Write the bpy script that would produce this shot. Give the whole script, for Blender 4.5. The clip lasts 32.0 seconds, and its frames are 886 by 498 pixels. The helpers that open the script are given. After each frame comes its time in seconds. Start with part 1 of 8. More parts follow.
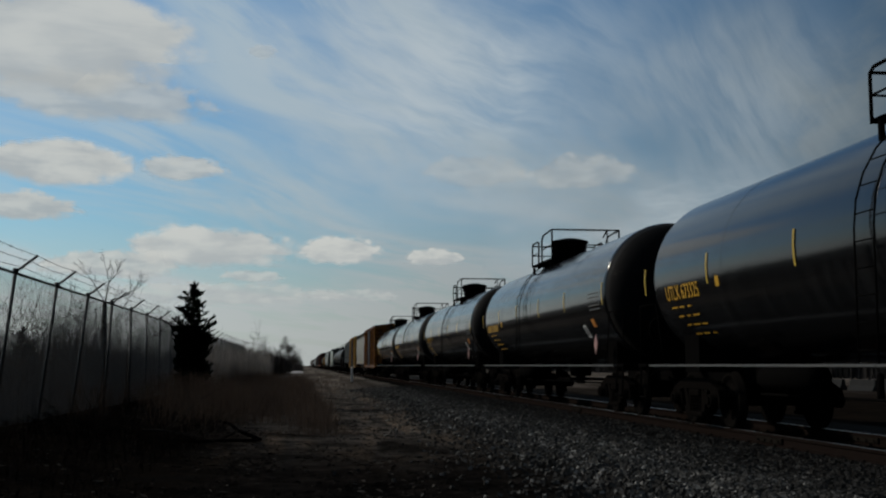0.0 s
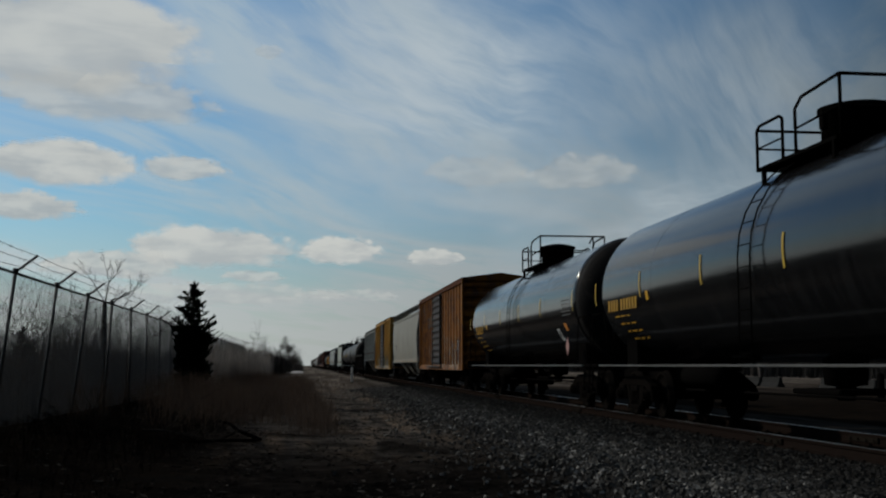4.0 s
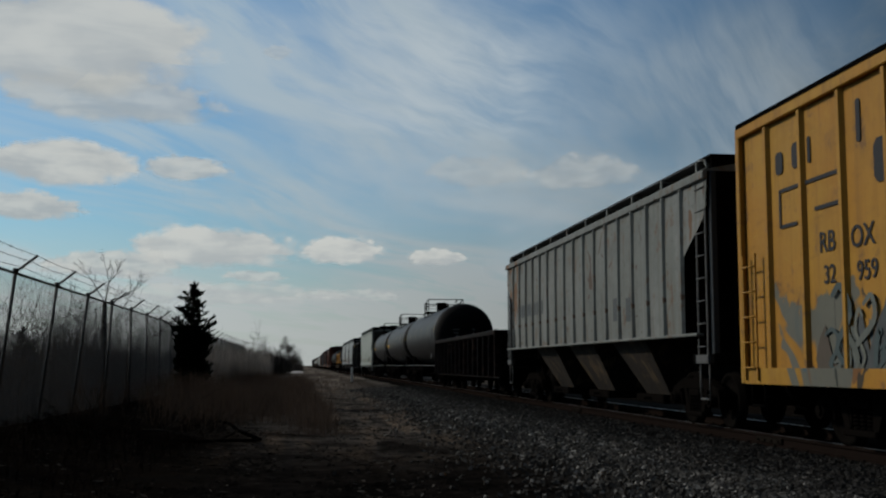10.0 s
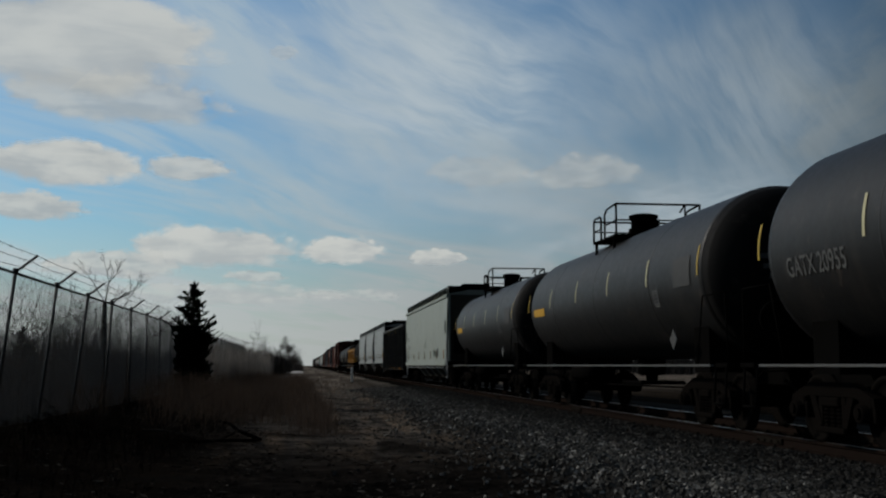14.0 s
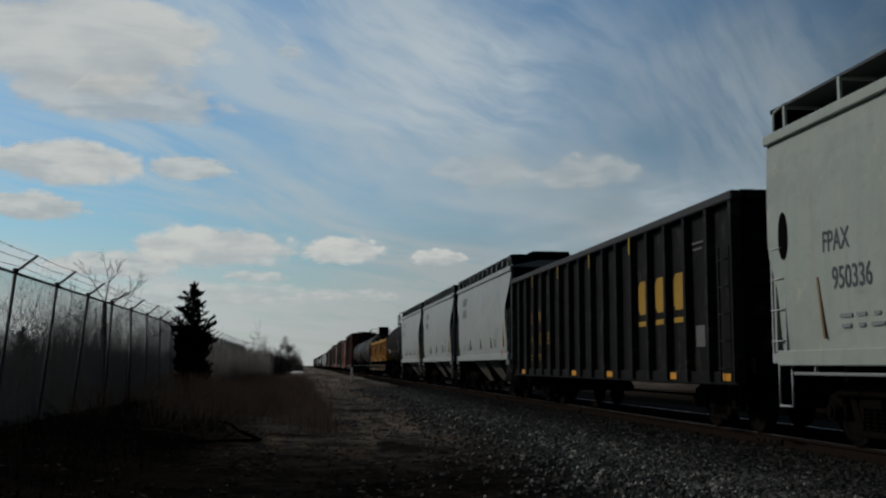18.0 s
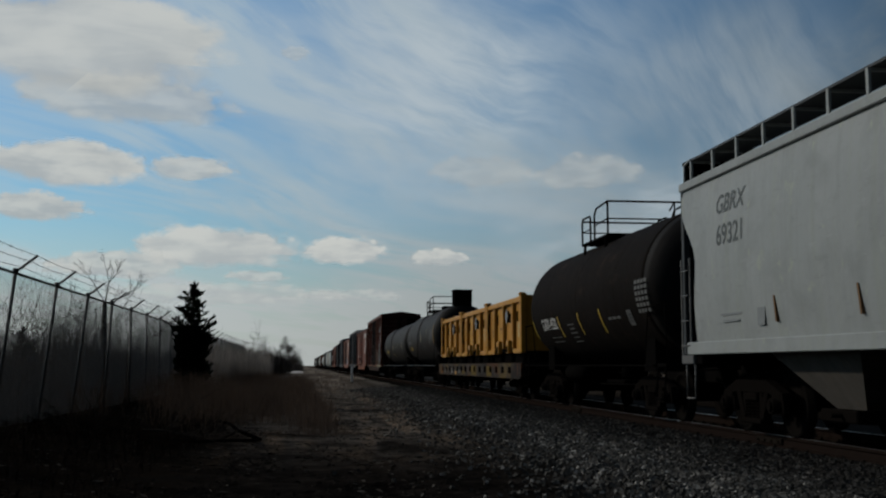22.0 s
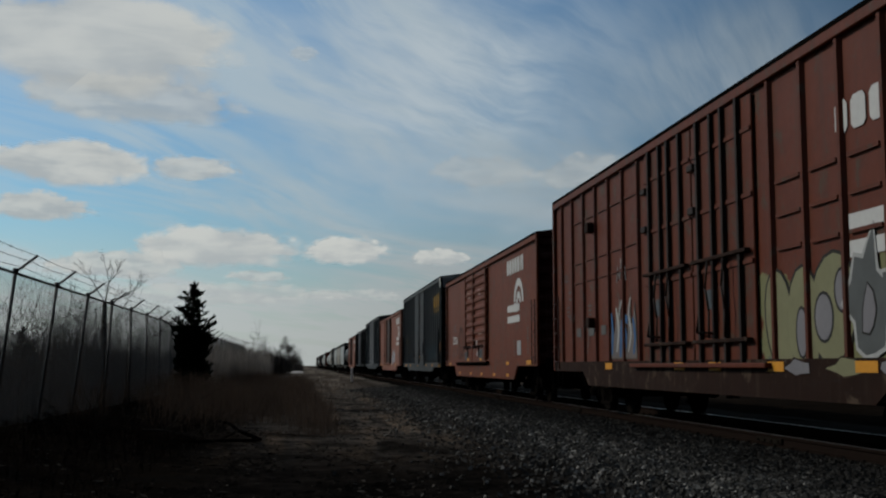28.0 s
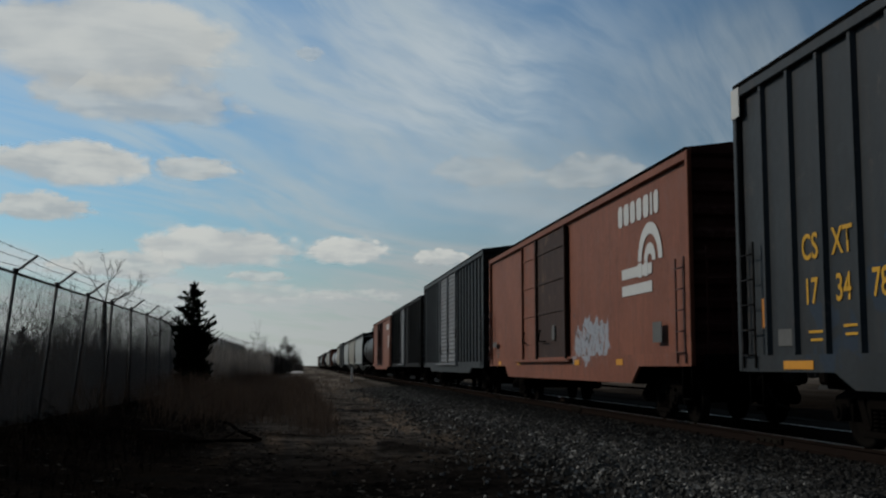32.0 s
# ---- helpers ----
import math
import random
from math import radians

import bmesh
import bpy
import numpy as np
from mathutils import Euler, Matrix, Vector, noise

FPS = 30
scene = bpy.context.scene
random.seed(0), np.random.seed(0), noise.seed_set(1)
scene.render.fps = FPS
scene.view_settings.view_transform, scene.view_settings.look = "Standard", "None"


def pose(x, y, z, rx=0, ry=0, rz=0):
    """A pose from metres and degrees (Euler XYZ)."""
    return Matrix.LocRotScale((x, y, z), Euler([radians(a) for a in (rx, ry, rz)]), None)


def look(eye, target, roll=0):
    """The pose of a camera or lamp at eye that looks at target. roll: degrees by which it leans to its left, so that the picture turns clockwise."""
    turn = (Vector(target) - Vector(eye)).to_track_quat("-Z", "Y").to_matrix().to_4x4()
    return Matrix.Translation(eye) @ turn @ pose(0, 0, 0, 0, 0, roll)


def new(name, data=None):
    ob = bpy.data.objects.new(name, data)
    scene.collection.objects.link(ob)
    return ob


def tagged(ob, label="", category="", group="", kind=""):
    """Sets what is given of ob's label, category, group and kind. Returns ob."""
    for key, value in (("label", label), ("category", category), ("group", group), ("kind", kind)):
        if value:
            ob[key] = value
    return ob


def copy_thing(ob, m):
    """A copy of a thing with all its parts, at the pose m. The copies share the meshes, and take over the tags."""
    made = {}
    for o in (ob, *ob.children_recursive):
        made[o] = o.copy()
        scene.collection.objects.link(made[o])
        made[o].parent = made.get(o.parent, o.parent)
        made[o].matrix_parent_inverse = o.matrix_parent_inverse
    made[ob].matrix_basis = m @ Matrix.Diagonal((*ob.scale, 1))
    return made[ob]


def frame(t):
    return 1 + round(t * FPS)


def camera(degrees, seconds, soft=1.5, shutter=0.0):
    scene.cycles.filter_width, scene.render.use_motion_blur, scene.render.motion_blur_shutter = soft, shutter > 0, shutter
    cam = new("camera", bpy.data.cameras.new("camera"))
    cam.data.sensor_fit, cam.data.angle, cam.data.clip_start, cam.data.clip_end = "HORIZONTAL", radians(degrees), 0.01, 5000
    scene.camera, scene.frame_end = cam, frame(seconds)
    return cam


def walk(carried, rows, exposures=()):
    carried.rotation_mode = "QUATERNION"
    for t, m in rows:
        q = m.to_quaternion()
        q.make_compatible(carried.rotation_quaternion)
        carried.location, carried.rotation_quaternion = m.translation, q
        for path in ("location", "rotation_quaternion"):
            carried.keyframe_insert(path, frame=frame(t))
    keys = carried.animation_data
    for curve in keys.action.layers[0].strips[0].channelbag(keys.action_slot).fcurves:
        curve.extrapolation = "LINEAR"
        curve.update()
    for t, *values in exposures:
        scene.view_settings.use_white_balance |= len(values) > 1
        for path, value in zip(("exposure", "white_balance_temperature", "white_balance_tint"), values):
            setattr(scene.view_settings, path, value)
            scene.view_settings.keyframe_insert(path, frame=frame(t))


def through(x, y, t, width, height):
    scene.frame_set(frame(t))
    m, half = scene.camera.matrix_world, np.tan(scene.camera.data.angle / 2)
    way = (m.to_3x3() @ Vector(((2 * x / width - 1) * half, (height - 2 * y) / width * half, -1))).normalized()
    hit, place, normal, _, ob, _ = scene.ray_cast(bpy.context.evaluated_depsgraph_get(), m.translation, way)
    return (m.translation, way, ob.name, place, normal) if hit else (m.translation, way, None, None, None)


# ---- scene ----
# Axes: +Y runs along the track away from the viewer, +X points across it, z = 0 is the top of the rail.
TRACK_X = 7.8          # centre line of the track
SPEED = 13.42          # metres a second, towards -Y
CLIP = 32.0
EYE = (0.0, 0.0, 1.035)
cam = camera(43.6, CLIP, soft=2.2)
YAW, PITCH = radians(7.19), radians(6.0)
AIM = (math.sin(YAW) * math.cos(PITCH), math.cos(YAW) * math.cos(PITCH), math.sin(PITCH))
STAND = look(EYE, [e + a for e, a in zip(EYE, AIM)])
walk(cam, [(0.0, STAND), (CLIP, STAND)])

# ---- world, sun, exposure ----
SUN_AZ, SUN_EL = radians(-56), radians(29)     # from +Y, towards +X
scene.view_settings.exposure = 0.0


class Nodes:
    """Short hand for wiring a node tree."""

    def __init__(self, tree):
        self.t = tree
        tree.nodes.clear()

    def n(self, kind, values=()):
        node = self.t.nodes.new("ShaderNode" + kind)
        for key, value in dict(values).items():
            self.put(node.inputs[key], value)
        return node

    def put(self, socket, value):
        if isinstance(value, bpy.types.NodeSocket):
            self.t.links.new(value, socket)
        else:
            socket.default_value = value

    def math(self, op, a, b=0.0, c=0.0, clamp=False):
        node = self.n("Math")
        node.operation, node.use_clamp = op, clamp
        for i, v in enumerate((a, b, c)):
            self.put(node.inputs[i], v)
        return node.outputs[0]

    def vec(self, op, a, b=(0, 0, 0)):
        node = self.n("VectorMath")
        node.operation = op
        self.put(node.inputs[0], a)
        self.put(node.inputs[1], b)
        return node.outputs[0]

    def mapping(self, v, scale=(1, 1, 1), rot=(0, 0, 0), loc=(0, 0, 0)):
        node = self.n("Mapping", {"Vector": v, "Scale": scale, "Rotation": rot, "Location": loc})
        return node.outputs[0]

    def noise(self, v, scale, detail=4.0, rough=0.55, distort=0.0):
        node = self.n("TexNoise", {"Vector": v, "Scale": scale, "Detail": detail, "Roughness": rough, "Distortion": distort})
        return node.outputs[0]

    def step(self, v, lo, hi, a=0.0, b=1.0):
        node = self.n("MapRange", {0: v, 1: lo, 2: hi, 3: a, 4: b})
        node.interpolation_type = "SMOOTHSTEP"
        return node.outputs[0]

    def mix(self, f, a, b):
        node = self.n("Mix")
        node.data_type = "RGBA"
        self.put(node.inputs[0], f)
        self.put(node.inputs[6], a)
        self.put(node.inputs[7], b)
        return node.outputs[2]


def rgb(r, g, b):
    return (r, g, b, 1.0)


def make_world():
    world = bpy.data.worlds.new("sky")
    scene.world = world
    world.use_nodes = True
    k = Nodes(world.node_tree)
    sky = k.n("TexSky")
    sky.sky_type, sky.sun_disc, sky.sun_elevation, sky.sun_rotation = "NISHITA", False, SUN_EL, SUN_AZ
    sky.altitude, sky.air_density, sky.dust_density, sky.ozone_density = 200.0, 1.3, 0.6, 3.5
    way = k.n("TexCoord").outputs["Generated"]
    sep = k.n("SeparateXYZ", {0: way})
    up = k.math("MAXIMUM", sep.outputs[2], 0.0)
    lift = k.math("ADD", up, 0.05)
    flat = k.n("CombineXYZ", {0: k.math("DIVIDE", sep.outputs[0], lift), 1: k.math("DIVIDE", sep.outputs[1], lift), 2: 0.0}).outputs[0]
    # thin high cloud scatters sunlight forwards: brightest towards the sun
    toward = k.n("VectorMath", {0: way, 1: tuple(sun_from)})
    toward.operation = "DOT_PRODUCT"
    glow = k.step(toward.outputs["Value"], -0.2, 0.80, 0.008, 0.55)
    deep = k.step(toward.outputs["Value"], -0.2, 0.72, 0.04, 1.0)
    # streaked cirrus, drawn out along one bearing
    bend = k.noise(flat, 0.28, 2.0)
    turned = k.mapping(flat, rot=(0, 0, radians(30)))
    turned = k.vec("ADD", turned, k.n("CombineXYZ", {0: k.math("MULTIPLY", bend, 2.0), 1: 0.0, 2: 0.0}).outputs[0])
    streak = k.noise(k.mapping(turned, scale=(1.5, 0.30, 1.0)), 2.1, 8.0, 0.62, 0.25)
    wide = k.noise(k.mapping(turned, scale=(0.9, 0.30, 1.0), loc=(5.3, 2.2, 0.0)), 0.95, 4.0, 0.55, 0.3)
    veil = k.math("MULTIPLY", k.step(wide, 0.36, 0.58, 0.10, 1.0), k.step(streak, 0.36, 0.60, 0.25, 1.0))
    haze = k.step(up, 0.0, 0.155, 0.84, 0.0)
    cover = k.math("ADD", k.math("MULTIPLY", veil, 0.80), haze, clamp=True)
    blue = k.n("Background", {0: k.vec("MULTIPLY", sky.outputs[0], (0.68, 0.98, 1.16)), 1: k.math("MULTIPLY", deep, 0.074)})
    white = k.n("Background", {0: k.mix(haze, rgb(0.78, 0.94, 1.02), rgb(0.99, 1.04, 1.00)), 1: glow})
    both = k.n("MixShader", {0: cover, 1: blue.outputs[0], 2: white.outputs[0]})
    out = k.n("OutputWorld")
    k.t.links.new(both.outputs[0], out.inputs[0])


sun_from = Vector((math.sin(SUN_AZ) * math.cos(SUN_EL), math.cos(SUN_AZ) * math.cos(SUN_EL), math.sin(SUN_EL)))
make_world()
sun = new("sun", bpy.data.lights.new("sun", "SUN"))
sun.data.energy, sun.data.angle, sun.data.color = 2.5, radians(2.0), (1.0, 0.93, 0.82)
sun.matrix_world = look(sun_from * 60, (0, 0, 0))


# ---- materials ----
def surface(name, build):
    mat = bpy.data.materials.new(name)
    mat.use_nodes = True
    k = Nodes(mat.node_tree)
    bsdf = k.n("BsdfPrincipled")
    out = k.n("OutputMaterial")
    k.t.links.new(bsdf.outputs[0], out.inputs[0])
    build(k, bsdf)
    return mat


def bump(k, bsdf, height, strength=0.3, distance=0.01):
    node = k.n("Bump", {"Strength": strength, "Distance": distance, "Height": height})
    k.t.links.new(node.outputs[0], bsdf.inputs["Normal"])


def own_place(k, spread=37.0):
    """Object coordinates, moved by chance for each object."""
    at = k.n("TexCoord").outputs["Object"]
    chance = k.n("ObjectInfo").outputs["Random"]
    return k.vec("ADD", at, k.n("CombineXYZ", {0: 0.0, 1: k.math("MULTIPLY", chance, spread), 2: 0.0}).outputs[0])


def paint(name, colour, worn=(0.10, 0.055, 0.03), wear=0.35, dirt=0.4, rough=0.5, fade=0.25, art=(), gloss=0.10):
    """Painted steel: faded in patches, streaked downwards, with rust and road dirt. art: sprayed fields (y0, y1, z0, z1, colour, scale, share, seed)."""
    colour = tuple(0.53 * c for c in colour)

    def build(k, b):
        at = own_place(k)
        big = k.noise(at, 0.55, 4.0)
        streak = k.noise(k.mapping(at, scale=(1.0, 7.0, 0.35)), 1.1, 5.0, 0.6)
        fine = k.noise(at, 9.0, 6.0, 0.7)
        spots = k.noise(at, 2.3, 7.0, 0.68, 0.4)
        pale = tuple(c + (min(0.45, 4.0 * c + 0.008) - c) * 0.35 for c in colour)
        deep = tuple(c * 0.62 for c in colour)
        col = k.mix(k.step(big, 0.35, 0.7, 0.0, fade), rgb(*colour), rgb(*pale))
        col = k.mix(k.step(streak, 0.45, 0.75, 0.0, dirt), col, rgb(*deep))
        runs = k.noise(k.mapping(at, scale=(1.0, 3.2, 0.16), loc=(0.0, 4.0, 1.0)), 1.3, 6.0, 0.62, 0.2)
        rusty = tuple(0.45 * c + 0.4 * w for c, w in zip(colour, worn))
        col = k.mix(k.step(runs, 0.50, 0.68, 0.0, 0.40 + 0.55 * wear), col, rgb(*rusty))
        cloudy = k.noise(at, 1.1, 5.0, 0.6, 0.5)
        col = k.mix(k.step(cloudy, 0.42, 0.70, 0.0, 0.30 + 0.4 * dirt), col, rgb(*deep))
        grime = tuple(0.35 * c + 0.012 for c in colour)
        col = k.mix(k.step(fine, 0.52, 0.8, 0.0, dirt * 0.9), col, rgb(*grime))
        scuff = k.noise(k.mapping(at, scale=(1.0, 0.5, 2.6), loc=(3.0, 1.0, 7.0)), 3.2, 7.0, 0.72, 0.6)
        col = k.mix(k.step(scuff, 0.56, 0.70, 0.0, 0.20 + 0.35 * wear), col, rgb(*grime))
        col = k.mix(k.step(scuff, 0.40, 0.30, 0.0, 0.16 + 0.22 * fade), col, rgb(*pale))
        mask = k.step(k.math("ADD", spots, k.math("MULTIPLY", streak, 0.35)), 0.80 - 0.16 * wear, 0.90 - 0.1 * wear, 0.0, min(1.0, 0.4 + wear))
        col = k.mix(mask, col, rgb(*worn))
        for y0, y1, z0, z1, tone, scale, share, seed in art:
            own = k.n("TexCoord").outputs["Object"]
            own = k.vec("ADD", own, (seed * 3.7, 0.0, 0.0))
            rag = k.math("MULTIPLY", k.math("SUBTRACT", k.noise(own, 1.5, 4.0, 0.6), 0.5), 1.6)
            sep = k.n("SeparateXYZ", {0: own})
            y, z = k.math("ADD", sep.outputs[1], rag), k.math("ADD", sep.outputs[2], rag)
            field = k.math("MULTIPLY", k.math("MULTIPLY", k.step(y, y0, y0 + 0.15), k.step(y, y1, y1 - 0.15)), k.math("MULTIPLY", k.step(z, z0, z0 + 0.08), k.step(z, z1, z1 - 0.08)))
            pattern = k.noise(k.mapping(own, scale=(1, 1, 0.7)), scale, 2.0, 0.5, 1.5)
            if share < 0:
                blot = k.step(k.math("ABSOLUTE", k.math("SUBTRACT", k.math("FRACT", k.math("MULTIPLY", pattern, 5.0)), 0.5)), -share, -share * 0.6)
            else:
                blot = k.step(pattern, 1 - share, 1.03 - share)
            col = k.mix(k.math("MULTIPLY", k.math("MULTIPLY", field, blot), 0.9), col, rgb(*tone))
        k.put(b.inputs["Base Color"], col)
        k.put(b.inputs["Roughness"], k.math("ADD", k.math("MULTIPLY", fine, 0.22), rough - 0.1))
        b.inputs["Specular IOR Level"].default_value = gloss
        dents = k.noise(at, 1.7, 2.0)
        bump(k, b, k.math("ADD", k.math("MULTIPLY", dents, 2.0), k.math("MULTIPLY", k.math("ADD", fine, mask), 0.12)), 0.3, 0.012)
    return surface(name, build)


def enamel(name, colour):
    """Deep glossy enamel with a thin film of dust and faint run marks."""
    def build(k, b):
        at = own_place(k)
        streak = k.noise(k.mapping(at, scale=(1.0, 6.0, 0.3)), 1.2, 5.0, 0.6)
        fine = k.noise(at, 6.0, 6.0, 0.7)
        dusty = tuple(c + 0.006 for c in colour)
        k.put(b.inputs["Base Color"], k.mix(k.step(streak, 0.4, 0.75), rgb(*colour), rgb(*dusty)))
        k.put(b.inputs["Roughness"], k.math("ADD", 0.12, k.math("ADD", k.math("MULTIPLY", fine, 0.02), k.math("MULTIPLY", streak, 0.035))))
        b.inputs["Specular IOR Level"].default_value = 0.36
        bump(k, b, k.noise(at, 0.9, 1.0), 0.25, 0.01)
    return surface(name, build)


def plain(name, colour, rough=0.6, metal=0.0, grain=20.0, vary=0.35, gloss=0.12):
    colour = tuple(0.78 * c for c in colour)

    def build(k, b):
        at = own_place(k)
        f = k.noise(at, grain, 5.0, 0.65)
        g = k.noise(at, grain * 0.11, 3.0)
        low = tuple(c * (1 - vary) for c in colour)
        high = tuple(min(1.0, c * (1 + vary)) for c in colour)
        k.put(b.inputs["Base Color"], k.mix(k.math("ADD", k.math("MULTIPLY", f, 0.6), k.math("MULTIPLY", g, 0.4)), rgb(*low), rgb(*high)))
        b.inputs["Roughness"].default_value = rough
        b.inputs["Specular IOR Level"].default_value = gloss if rough < 0.75 else 0.0
        b.inputs["Metallic"].default_value = metal
        bump(k, b, f, 0.25, 0.006)
    return surface(name, build)


def leafy(name, colour, vary=0.5, rough=0.8, power=1.0, top=None, through=0.0):
    """Stems, leaves and stones of one mesh, each island with a tone of its own."""
    colour, top = tuple(0.8 * c for c in colour), top and tuple(0.8 * c for c in top)

    def build(k, b):
        chance = k.n("NewGeometry").outputs["Random Per Island"]
        at = k.n("TexCoord").outputs["Object"]
        patch = k.noise(at, 0.8, 3.0)
        low = tuple(c * (1 - vary) for c in colour)
        high = top or tuple(min(1.0, c * (1 + vary)) for c in colour)
        share = k.math("ADD", k.math("MULTIPLY", k.math("POWER", chance, power), 0.7), k.math("MULTIPLY", patch, 0.3))
        col = k.mix(share, rgb(*low), rgb(*high))
        k.put(b.inputs["Base Color"], col)
        if through:      # thin dry blades let some of the light through
            thin = k.n("BsdfTranslucent", {0: col})
            both = k.n("MixShader", {0: through, 1: b.outputs[0], 2: thin.outputs[0]})
            k.t.links.new(both.outputs[0], k.t.nodes["Material Output"].inputs[0])
        b.inputs["Roughness"].default_value = rough
        b.inputs["Specular IOR Level"].default_value = 0.0
    return surface(name, build)


def crushed_stone(name, low, high):
    """Ballast: few pale stones among dark ones. Lens falloff is painted in as darkening beside the rails."""
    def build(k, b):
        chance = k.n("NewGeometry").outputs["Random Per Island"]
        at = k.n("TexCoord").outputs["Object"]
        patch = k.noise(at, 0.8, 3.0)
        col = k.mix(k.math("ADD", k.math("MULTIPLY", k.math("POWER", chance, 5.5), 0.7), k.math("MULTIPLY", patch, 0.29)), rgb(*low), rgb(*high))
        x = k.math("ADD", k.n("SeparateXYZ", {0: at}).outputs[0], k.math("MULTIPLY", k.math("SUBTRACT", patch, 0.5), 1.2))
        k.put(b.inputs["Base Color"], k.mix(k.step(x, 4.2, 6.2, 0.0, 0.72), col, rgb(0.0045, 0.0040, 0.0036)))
        b.inputs["Roughness"].default_value = 0.85
        b.inputs["Specular IOR Level"].default_value = 0.0
    return surface(name, build)


